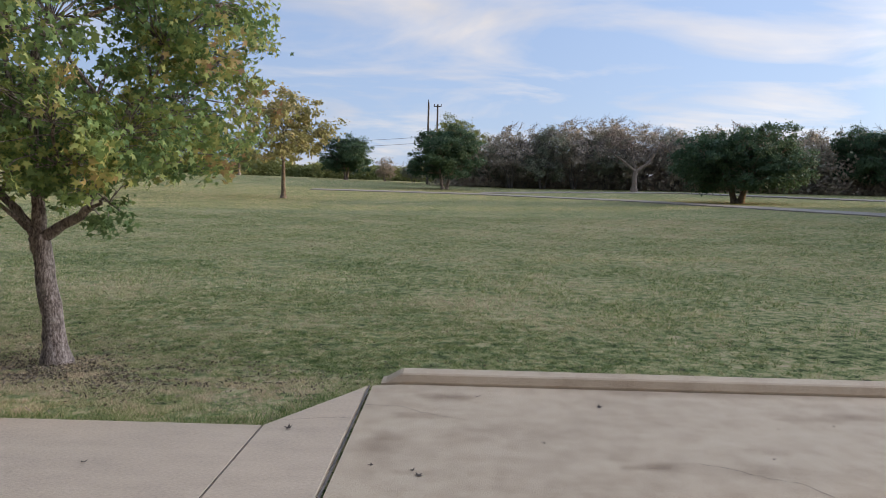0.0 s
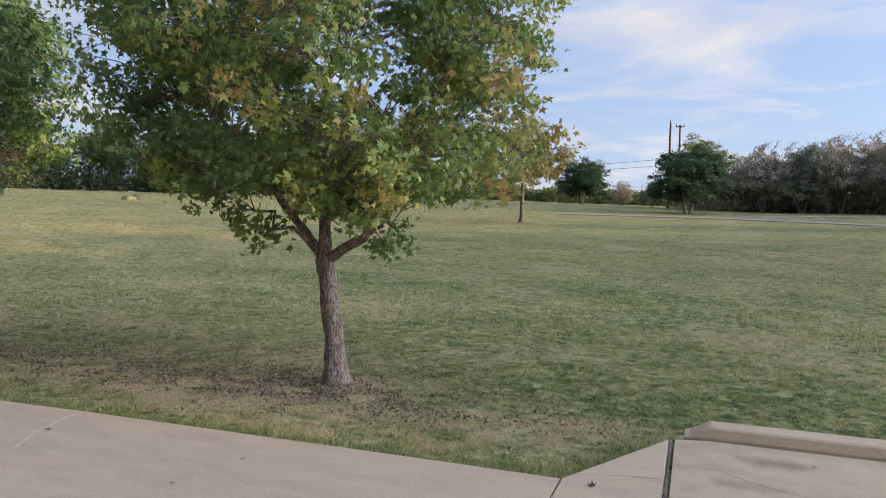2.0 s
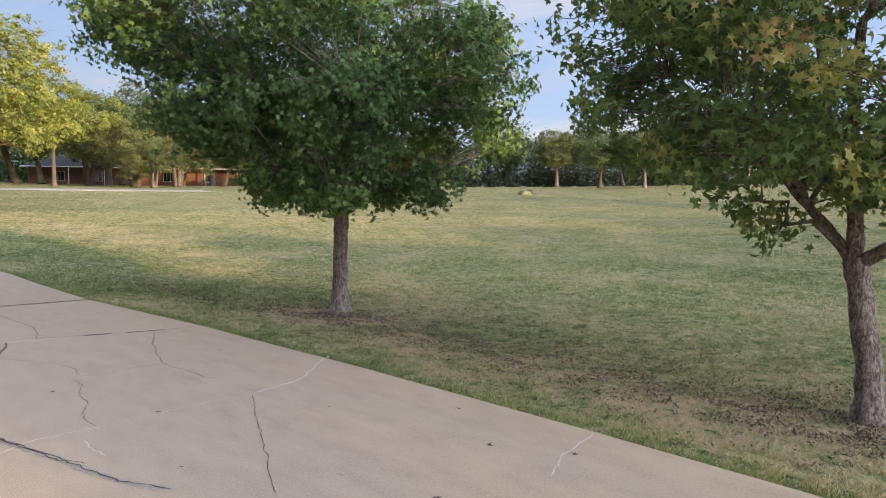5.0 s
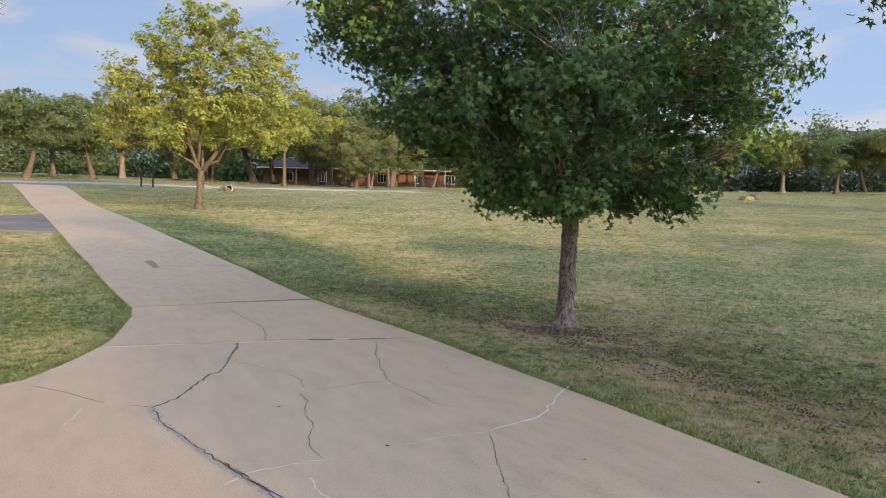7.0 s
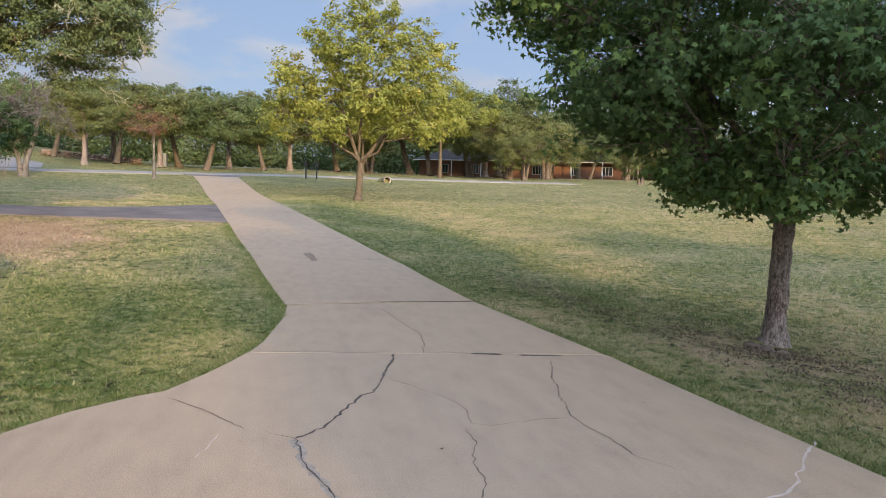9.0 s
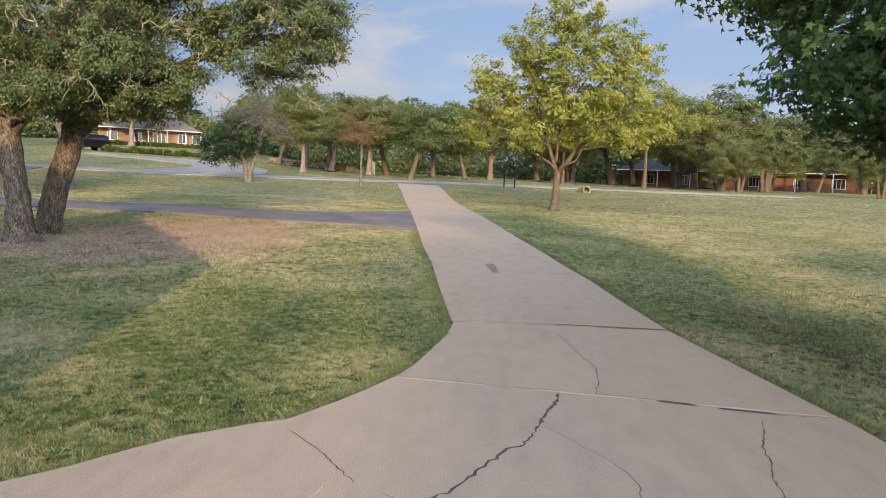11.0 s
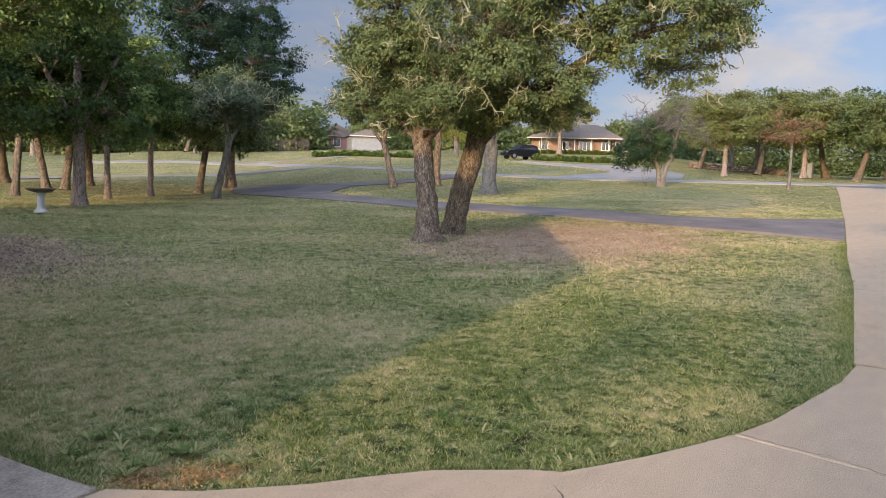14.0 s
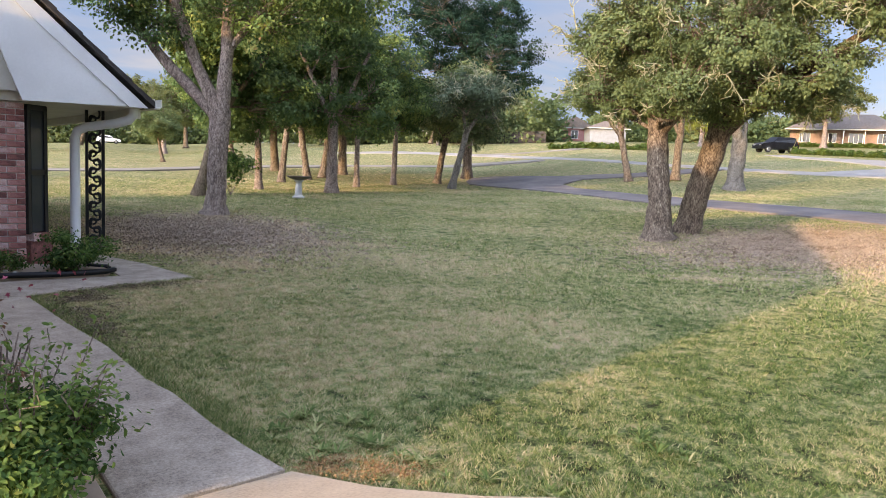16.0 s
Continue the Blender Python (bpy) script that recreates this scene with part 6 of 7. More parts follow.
def mailbox(x, y, turn):
    m = thing("mailbox", x, y, ground_z(x, y), "black mailbox on a dark post by the street", "mailbox", "mailboxes", turn=turn)
    boxed("post", (-0.05, -0.05, 0, 0.05, 0.05, 1.05), M["iron"], m, bevel=0.008)
    bm = bmesh.new()
    n = 12
    ra, rb = [], []
    for k in range(n + 1):
        a = math.pi * k / n
        ra.append(bm.verts.new((0.10 * math.cos(a), -0.26, 1.20 + 0.10 * math.sin(a))))
        rb.append(bm.verts.new((0.10 * math.cos(a), 0.26, 1.20 + 0.10 * math.sin(a))))
    la = [bm.verts.new((-0.10, -0.26, 1.05)), bm.verts.new((0.10, -0.26, 1.05))]
    lb = [bm.verts.new((-0.10, 0.26, 1.05)), bm.verts.new((0.10, 0.26, 1.05))]
    A, B = ra + la, rb + lb
    for i in range(len(A)):
        j = (i + 1) % len(A)
        bm.faces.new((A[i], A[j], B[j], B[i]))
    bm.faces.new(A)
    bm.faces.new(B[::-1])
    bmesh.ops.recalc_face_normals(bm, faces=bm.faces[:])
    part("box", bm, M["iron"], m)
    boxed("door", (-0.10, -0.28, 1.05, 0.10, -0.262, 1.29), M["iron"], m)
    boxed("flag", (0.102, -0.05, 1.15, 0.112, -0.02, 1.38), M["paint_red"], m, "small red flag")
    return m


mailbox(-62.0, 4.2, 80)
mailbox(-61.6, 5.0, 80)


def culvert(x, y, turn, label, wide, earth):
    c = thing("culvert", x, y, ground_z(x, y) - 0.05, label, "culvert", "culverts", turn=turn)
    bm = bmesh.new()
    n = 20
    for r0, r1 in ((0.22, 0.28),):
        rings = []
        for yy, rr in ((-0.3, r1), (0.5, r1), (0.5, r0), (-0.3, r0)):
            rings.append([bm.verts.new((rr * math.cos(6.2832 * k / n), yy, 0.22 + rr * math.sin(6.2832 * k / n))) for k in range(n)])
        for a, b in zip(rings, rings[1:] + rings[:1]):
            for k in range(n):
                bm.faces.new((a[k], a[(k + 1) % n], b[(k + 1) % n], b[k]))
    bmesh.ops.recalc_face_normals(bm, faces=bm.faces[:])
    part("pipe", bm, M["pole"] if wide > 1 else M["walk"], c, smooth=True)
    # A black disc across the pipe stands in for the shade within.
    bm = bmesh.new()
    bmesh.ops.create_circle(bm, cap_ends=True, segments=20, radius=0.22, matrix=pose(0, 0.3, 0.22, 90))
    part("hollow", bm, M["hide"], c, "black disc painted as the shade inside the pipe")
    bm = bmesh.new()
    bmesh.ops.create_icosphere(bm, subdivisions=3, radius=1.0)
    for vv in bm.verts:
        vv.co = Vector((vv.co.x * wide, 0.75 + vv.co.y * 0.7, vv.co.z * 0.42 + 0.04 * math.sin(7 * vv.co.x) * math.cos(5 * vv.co.y)))
    part("mound", bm, earth, c, "earth over the pipe", smooth=True)
    return c


culvert(-59.6, 10.2, 92, "concrete culvert pipe end in the lawn ditch", 0.6, M["ground"])
culvert(-50.4, 55.6, 130, "drain pipe with a small earth mound in the field", 1.4, M["ground"])

for k, (px, py, h) in enumerate(((-4.3, 99.3, 11.0), (-3.3, 106.0, 11.4))):
    p = thing("utility_pole", px, py, ground_z(px, py), "tall weathered wooden utility pole", "utility pole", "utility poles")
    v, f = tubes([([(0, 0, -0.2), (0, 0, h * 0.5), (0, 0, h)], [0.17, 0.15, 0.12])], 8)
    link_mesh("pole", np_mesh("pole", v, np.array(f)), M["pole"], p, smooth=True)
    if k:
        boxed("crossarm", (-0.55, -0.06, h - 0.35, 0.55, 0.06, h - 0.22), M["pole"], p)
        for dx in (-0.5, 0.5):
            boxed("insulator", (dx - 0.06, -0.06, h - 0.22, dx + 0.06, 0.06, h + 0.05), M["pole"], p, bevel=0.02)
    else:
        boxed("insulator", (-0.06, -0.06, h, 0.06, 0.06, h + 0.4), M["pole"], p, bevel=0.02)
for k, (x0, y0, z0, x1, y1, z1) in enumerate(((-4.3, 99.3, 9.4, -60, 112, 9.0), (-4.3, 99.3, 8.6, -60, 112, 8.2), (-4.3, 99.3, 9.4, 70, 96, 9.0))):
    s = np.linspace(0, 1, 24)
    pts = np.stack([x0 + (x1 - x0) * s, y0 + (y1 - y0) * s, z0 + (z1 - z0) * s - 4 * 0.9 * s * (1 - s)], -1)
    v, f = tubes([(pts, [0.02] * 24)], 4)
    w = link_mesh("power_line", np_mesh("power_line", v, np.array(f)), M["iron"])
    tagged(w, "thin dark overhead power line", "power line", "power lines")


# ---- neighbouring houses ----
def far_house(label, x, y, turn, width, depth, wall_h, ridge, wall_mat, windows, columns=0, garage=None, gable=False, z=None, porch=None, roof=None):
    h = thing("house", x, y, (ground_z(x, y) if z is None else z) - 0.1, label, "house", "neighbouring houses", turn=turn)
    w2 = width / 2
    boxed("wall", (-w2, 0, -0.6, w2, depth, wall_h), wall_mat, h)
    bm = bmesh.new()
    o = 0.6
    if gable:
        pts = [(-w2 - o, -o, wall_h), (w2 + o, -o, wall_h), (w2 + o, depth + o, wall_h), (-w2 - o, depth + o, wall_h), (0, -o, ridge), (0, depth + o, ridge)]
        vs = [bm.verts.new(p) for p in pts]
        for f in ((0, 4, 5, 3), (1, 2, 5, 4), (0, 1, 4), (2, 3, 5), (0, 3, 2, 1)):
            bm.faces.new([vs[i] for i in f])
    else:
        pts = [(-w2 - o, -o - (porch or 0), wall_h), (w2 + o, -o - (porch or 0), wall_h), (w2 + o, depth + o, wall_h), (-w2 - o, depth + o, wall_h), (-w2 + depth * 0.4, depth / 2, ridge), (w2 - depth * 0.4, depth / 2, ridge)]
        vs = [bm.verts.new(p) for p in pts]
        for f in ((0, 1, 5, 4), (1, 2, 5), (2, 3, 4, 5), (3, 0, 4), (0, 3, 2, 1)):
            bm.faces.new([vs[i] for i in f])
    bmesh.ops.recalc_face_normals(bm, faces=bm.faces[:])
    part("roof", bm, roof or M["shingle"], h)
    boxed("fascia", (-w2 - o, -o - (porch or 0) - 0.04, wall_h - 0.12, w2 + o, -o - (porch or 0) + 0.02, wall_h + 0.02), M["cream"], h, "cream fascia board")
    for wx, ww, wz0, wz1 in windows:
        wd = boxed("window", (wx - ww / 2 - 0.08, -0.05, wz0 - 0.08, wx + ww / 2 + 0.08, 0.02, wz1 + 0.08), M["white"], h)
        n = 2 if ww < 1.4 else 3
        for k in range(n):
            a = wx - ww / 2 + ww * k / n
            boxed("pane", (a + 0.03, -0.065, wz0, a + ww / n - 0.03, -0.052, wz1), M["glass"], wd)
    for k in range(columns):
        cx = -w2 * 0.75 + 1.5 * w2 * k / max(columns - 1, 1)
        boxed("column", (cx - 0.06, -o - (porch or 0) + 0.1, -0.1, cx + 0.06, -o - (porch or 0) + 0.34, wall_h - 0.15), M["white"], h, "white porch column", bevel=0.02)
    if garage:
        gx, gw = garage
        g = boxed("garage_door", (gx - gw / 2, -0.06, 0.0, gx + gw / 2, 0.0, 2.2), M["grey_paint"], h, "grey-white panelled garage door")
        for r in range(4):
            boxed("panel", (gx - gw / 2 + 0.1, -0.085, 0.08 + 0.53 * r, gx + gw / 2 - 0.1, -0.062, 0.53 + 0.53 * r), M["grey_paint"], g)
    return h


WIN = [(-5.2, 1.4, 0.7, 2.0), (-1.5, 1.0, 0.7, 2.0), (1.6, 1.8, 0.6, 2.0), (5.0, 1.2, 0.7, 2.0)]
# The ranch house faces the lawn; the others stand across the street.
far_house("tan brick ranch house with brown hip roof and white columns", -119.0, -49.5, 113, 14.5, 9.0, 2.5, 5.2, M["tan_brick"], WIN + [(7.2, 1.2, 0.7, 2.0)], columns=5, porch=1.6)
far_house("white garage wing with panelled door and grey roof", -97.0, -75.5, 140, 5.6, 7.0, 2.3, 3.7, M["grey_paint"], [], garage=(0.4, 3.6))
far_house("small brick gabled house beside the garage", -106.5, -91.5, 130, 6.5, 8.0, 2.5, 4.6, M["brick"], [(0.0, 1.2, 0.6, 2.0)], gable=True)
far_house("low red brick house with white columns behind the oaks", -112.5, 46.0, 69, 44.0, 9.0, 2.7, 4.6, M["far_brick"], [(-18, 1.4, 0.7, 2.0), (-13, 1.4, 0.7, 2.0), (-8.5, 1.4, 0.7, 2.0), (-3.0, 1.4, 0.7, 2.0), (3.0, 1.4, 0.7, 2.0), (8.0, 1.6, 0.7, 2.0), (13.0, 1.6, 0.7, 2.0), (18.0, 1.6, 0.7, 2.0)], columns=8, porch=1.8, roof=M["shingle_dark"])


def car(x, y, turn, paint, label, length=4.4):
    c = thing("car", x, y, ground_z(x, y) + 0.02, label, "car", "parked cars", turn=turn)
    k = length / 4.6
    side = [(-2.3, 0.35), (-2.28, 0.85), (-2.15, 1.05), (-1.95, 1.60), (-1.5, 1.70), (0.2, 1.68), (0.95, 1.12), (2.0, 0.98), (2.25, 0.80), (2.3, 0.40)]
    bm = bmesh.new()
    rings = []
    for yy, inset in ((-0.9, 0.0), (-0.88, 0.0), (0.88, 0.0), (0.9, 0.0)):
        rings.append([bm.verts.new((px * k, yy * (0.86 if pz > 1.2 else 1.0), pz)) for px, pz in side])
    for a, b in zip(rings, rings[1:]):
        for i in range(len(side)):
            j = (i + 1) % len(side)
            bm.faces.new((a[i], a[j], b[j], b[i]))
    bm.faces.new(rings[0])
    bm.faces.new(rings[-1][::-1])
    bmesh.ops.recalc_face_normals(bm, faces=bm.faces[:])
    part("body", bm, paint, c)
    for s in (-1, 1):
        for x0, x1, top0, top1 in ((-1.75, -0.85, 1.58, 1.58), (-0.78, 0.05, 1.58, 1.56), (0.12, 0.72, 1.50, 1.16)):
            bm = bmesh.new()
            q = [(x0 * k, 1.14), (x1 * k, 1.14), (x1 * k, top1), (x0 * k, top0)]
            a = [bm.verts.new((px, s * (0.905 if pz < 1.2 else 0.79), pz)) for px, pz in q]
            b = [bm.verts.new((px, s * (0.885 if pz < 1.2 else 0.77), pz)) for px, pz in q]
            bm.faces.new(a)
            bm.faces.new(b[::-1])
            for i in range(4):
                bm.faces.new((a[i], a[(i + 1) % 4], b[(i + 1) % 4], b[i]))
            bmesh.ops.recalc_face_normals(bm, faces=bm.faces[:])
            part("side_window", bm, M["glass"], c)
        for wx in (-1.42, 1.42):
            bm = bmesh.new()
            bmesh.ops.create_cone(bm, cap_ends=True, segments=20, radius1=0.35, radius2=0.35, depth=0.24, matrix=pose(wx * k, s * 0.82, 0.35, 90))
            wh = part("wheel", bm, M["tyre"], c)
            bm = bmesh.new()
            bmesh.ops.create_cone(bm, cap_ends=True, segments=16, radius1=0.23, radius2=0.20, depth=0.03, matrix=pose(wx * k, s * 0.945, 0.35, 90 if s < 0 else -90))
            part("rim", bm, M["rim"], wh, "bright alloy rim")
        bm = bmesh.new()
        box(bm, 2.16 * k, s * 0.55 - 0.2, 0.70, 2.29 * k, s * 0.55 + 0.2, 0.84, 0.03)
        part("headlight", bm, M["rim"], c)
        bm = bmesh.new()
        box(bm, -2.31 * k, s * 0.68 - 0.12, 0.86, -2.2 * k, s * 0.68 + 0.12, 1.1, 0.02)
        part("tail_light", bm, M["paint_red"], c)
    bm = bmesh.new()
    box(bm, -2.34 * k, -0.8, 0.36, -2.24 * k, 0.8, 0.56, 0.03)
    part("bumper", bm, M["tyre"], c)
    return c


car(-83.0, -40.1, -28, M["paint_black"], "black sport utility vehicle parked on the lawn drive", 4.4)
car(-41.7, -159.0, 170, M["paint_white"], "white car parked far beyond the trees", 4.6)
car(-63.5, -152.5, 160, M["paint_red"], "red car parked far beyond the trees", 4.6)

# Hedges before the houses.
hedge_bush = shrub("hedge_bush", "clipped round hedge bush", -64.5, -55.4, 0.62, 0.46, M["leaf_hedge"], 97, clusters=40, leaves=12, size=0.28, spread=0.28, leaf="tuft", group="hedge bushes", category="hedge")
for k in range(16):
    s = (k + 1) / 16
    placed(hedge_bush, -64.5 - 6.0 * s, -55.4 + 8.8 * s, R.uniform(0.7, 1.15), R.uniform(0, 360))
for k in range(10):
    s = k / 9
    placed(hedge_bush, -83.5, -38.0 + 9.7 * s, R.uniform(0.8, 1.2), R.uniform(0, 360))
for k in range(18):
    s = k / 17
    placed(hedge_bush, -112.0 - 5.4 * s, -53.5 + 12.6 * s, R.uniform(0.95, 1.15), R.uniform(0, 360))


# A dark board fence, a low stone wall and a meter box in the distance.
fence = thing("fence", 0, 0, 0, "dark weathered board fence on the far lawn", "fence")
board = bmesh.new()
box(board, -0.9, -0.03, -0.3, 0.9, 0.03, 1.8, bevel=0.02)
board_data = bpy.data.meshes.new("board_panel")
board.to_mesh(board_data)
board.free()
board_data.materials.append(M["fence_wood"])
for k in range(26):
    a, r = radians(147.0 - 11.5 * k / 25), 124.0 - 6.0 * k / 25
    fx, fy = TC[0] - math.sin(a) * r, TC[1] + math.cos(a) * r
    ob = new("board_panel", board_data)
    ob.parent = fence
    ob.matrix_basis = pose(fx, fy, ground_z(fx, fy), 0, 0, math.degrees(a) + R.uniform(-2, 2))
low_wall = thing("stone_wall", 0, 0, 0, "low brown stacked stone wall across the street", "wall")
rubble = bmesh.new()
bmesh.ops.create_icosphere(rubble, subdivisions=2, radius=0.36)
for v in rubble.verts:
    v.co.z *= 0.5
rubble_data = bpy.data.meshes.new("stone")
rubble.to_mesh(rubble_data)
rubble.free()
rubble_data.materials.append(M["field_stone"])
for k in range(60):
    s = (k // 3 + R.uniform(0, 0.4)) / 20
    wx, wy = -88.0 - 2.0 * s, -21.5 + 9.5 * s
    ob = new("stone", rubble_data)
    ob.parent = low_wall
    ob.matrix_basis = pose(wx, wy, ground_z(wx, wy) + 0.08 + 0.20 * (k % 3), 0, 0, R.uniform(0, 360)) @ Matrix.Diagonal((R.uniform(0.6, 1.1), R.uniform(0.6, 1.0), R.uniform(0.6, 1.0), 1))
meter = thing("utility_box", -86.0, -9.4, ground_z(-86.0, -9.4), "pale grey utility box beyond the street", "utility box")
boxed("cabinet", (-0.5, -0.4, -0.1, 0.5, 0.4, 1.3), M["grey_paint"], meter, bevel=0.03)
boxed("lid", (-0.54, -0.44, 1.3, 0.54, 0.44, 1.36), M["grey_paint"], meter, bevel=0.02)

# Two thin straw-leaved trees before the fence.
straw = far_tree("straw_tree", "small spreading tree with pale straw-coloured leaves", -66.0, -78.5, 4.6, 3.0, M["leaf_brush"], M["bark_pale"], 98, low=0.38, trunk_r=0.16, n=7, clusters=120, leaves=20, size=0.3, spread=0.5, stems=2, group="straw-leaved trees")
placed(straw, -70.5, -77.0, 0.9, 120)


# ---- distant woods ----
def woods(name, label, az0, az1, r0, r1, h, n, mat, seed, size=0.55):
    """A belt of far crowns and undergrowth, too many to count."""
    rng = np.random.default_rng(seed)
    az = np.radians(rng.uniform(az0, az1, n))
    r = rng.uniform(r0, r1, n)
    cx, cy = TC[0] - np.sin(az) * r, TC[1] + np.cos(az) * r
    top = h * (0.70 + 0.26 * np.sin(az * 37 + seed) * np.sin(az * 91 + 1.0) + 0.16 * rng.random(n))
    base = terrain(cx, cy)
    k = 60
    which = np.repeat(np.arange(n), k)
    rise = rng.random(n * k) ** 0.9
    rise[::4] *= 0.3
    pts = np.stack([cx[which] + rng.normal(0, 1.0, n * k), cy[which] + rng.normal(0, 1.0, n * k), base[which] + top[which] * rise], -1)
    mesh = leaf_mesh("crown", pts, size * rng.uniform(0.6, 1.3, n * k), "broad", (0.25 * np.sin(az * 53) + rng.normal(0, 0.12, n))[which], rng)
    ob = link_mesh(name, mesh, mat)
    tagged(ob, label, "woods", kind="stuff")


# Grey leaves on this first belt imitate haze over olive-green woods.
woods("far_woods", "dense olive-green woods beyond the street", 26, 60, 108, 122, 10.5, 900, M["leaf_grey"], 3, 0.48)
woods("far_woods", "dense green woods behind the brick house", 58, 108, 128, 142, 10.0, 1500, M["leaf_street"], 8, 0.55)
woods("far_woods", "dark green woods behind the grove", 134, 152, 118, 140, 9.0, 500, M["leaf_street"], 4, 0.75)
woods("far_woods", "dark green woods on the far lawn's edge", 150, 178, 185, 205, 10.0, 600, M["leaf_street"], 9, 0.95)
woods("far_woods", "green woods behind the neighbouring houses", 106, 136, 172, 190, 6.5, 700, M["leaf_street"], 5, 0.9)
woods("far_woods", "brown leafless brush along the field's far side", -62, -2, 92, 104, 6.6, 1700, M["leaf_brush"], 6, 0.40)
woods("far_woods", "low green brush on the field's horizon", -2, 26, 150, 170, 4.0, 500, M["leaf_olive"], 7, 0.7)


def shade_row(name, label, x0, y0, x1, y1, wide, h, n, mat, seed, size):
    """A straight belt of trees, out of view, added only for the shade it casts."""
    rng = np.random.default_rng(seed)
    s = rng.random(n)
    cx, cy = x0 + (x1 - x0) * s + rng.normal(0, wide, n), y0 + (y1 - y0) * s
    top = h * (0.85 + 0.10 * np.sin(23 * s) + 0.08 * rng.random(n))
    k = 24
    which = np.repeat(np.arange(n), k)
    pts = np.stack([cx[which] + rng.normal(0, 0.8, n * k), cy[which] + rng.normal(0, 0.5, n * k), terrain(cx, cy)[which] + top[which] * rng.random(n * k)], -1)
    mesh = leaf_mesh("crown", pts, size * rng.uniform(0.6, 1.3, n * k), "tuft", np.zeros(n * k), rng)
    tagged(link_mesh(name, mesh, mat), label, "woods", kind="stuff")


# Both belts stand out of view and are added to block the low sun.
shade_row("east_woods", "unseen belt of trees added beyond the house for its shade", 30, -80, 30, -22, 1.0, 8.2, 230, M["leaf_street"], 11, 1.0)
shade_row("east_woods", "unseen belt of trees added east of the drive to shade the field", 36, 9.2, 36, 50, 1.0, 11.5, 360, M["leaf_street"], 10, 1.0)


# ---- grass ----
def inside(x, y, outline):
    """Which points lie in an outline."""
    hit = np.zeros(len(x), bool)
    n = len(outline)
    for i in range(n):
        (x0, y0), (x1, y1) = outline[i], outline[(i + 1) % n]
        cross = (y0 > y) != (y1 > y)
        hit ^= cross & (x < (x1 - x0) * (y - y0) / (y1 - y0 + 1e-12) + x0)
    return hit


PAVED = [[(9, -0.9), (9, 6.06), (-0.2, 6.06), (-0.38, 5.8)] + NORTH_EDGE + [(-12.0, 4.18), (-13.74, 4.0), (-13.70, 1.38), (-12.9, 1.35), (-12.08, 1.21), (-11.42, 1.10)] + SOUTH_EDGE + [(-7.3, -1.22), (-5.6, -0.9)],
         LEFT + RIGHT[::-1],
         [(-8.06, -1.2), (-7.96, -2.75), (-7.89, -3.17), (-7.86, -4.19), (-7.74, -5.16), (-7.62, -6.6), (-8.52, -6.92), (-9.56, -7.16), (-9.3, -8.6), (-8.9, -9.8), (-5, -9.8), (-5, -1.0)]]
LOOP_ZONE = [(-26.1, 0.2), (-26.9, -4.3), (-27.8, -11.5), (-28.3, -17.4), (-30.2, -24.8), (-31.2, -28.6), (-35.0, -33.2), (-37.0, -31.0), (-37.3, -27.0), (-33.0, -23.3), (-31.4, -19.6), (-31.0, -8.5), (-30.7, -5.4), (-33.7, -0.7)]

ROAD_ZONES = [LOOP_ZONE] + [a + b[::-1] for a, b in STRIPS]


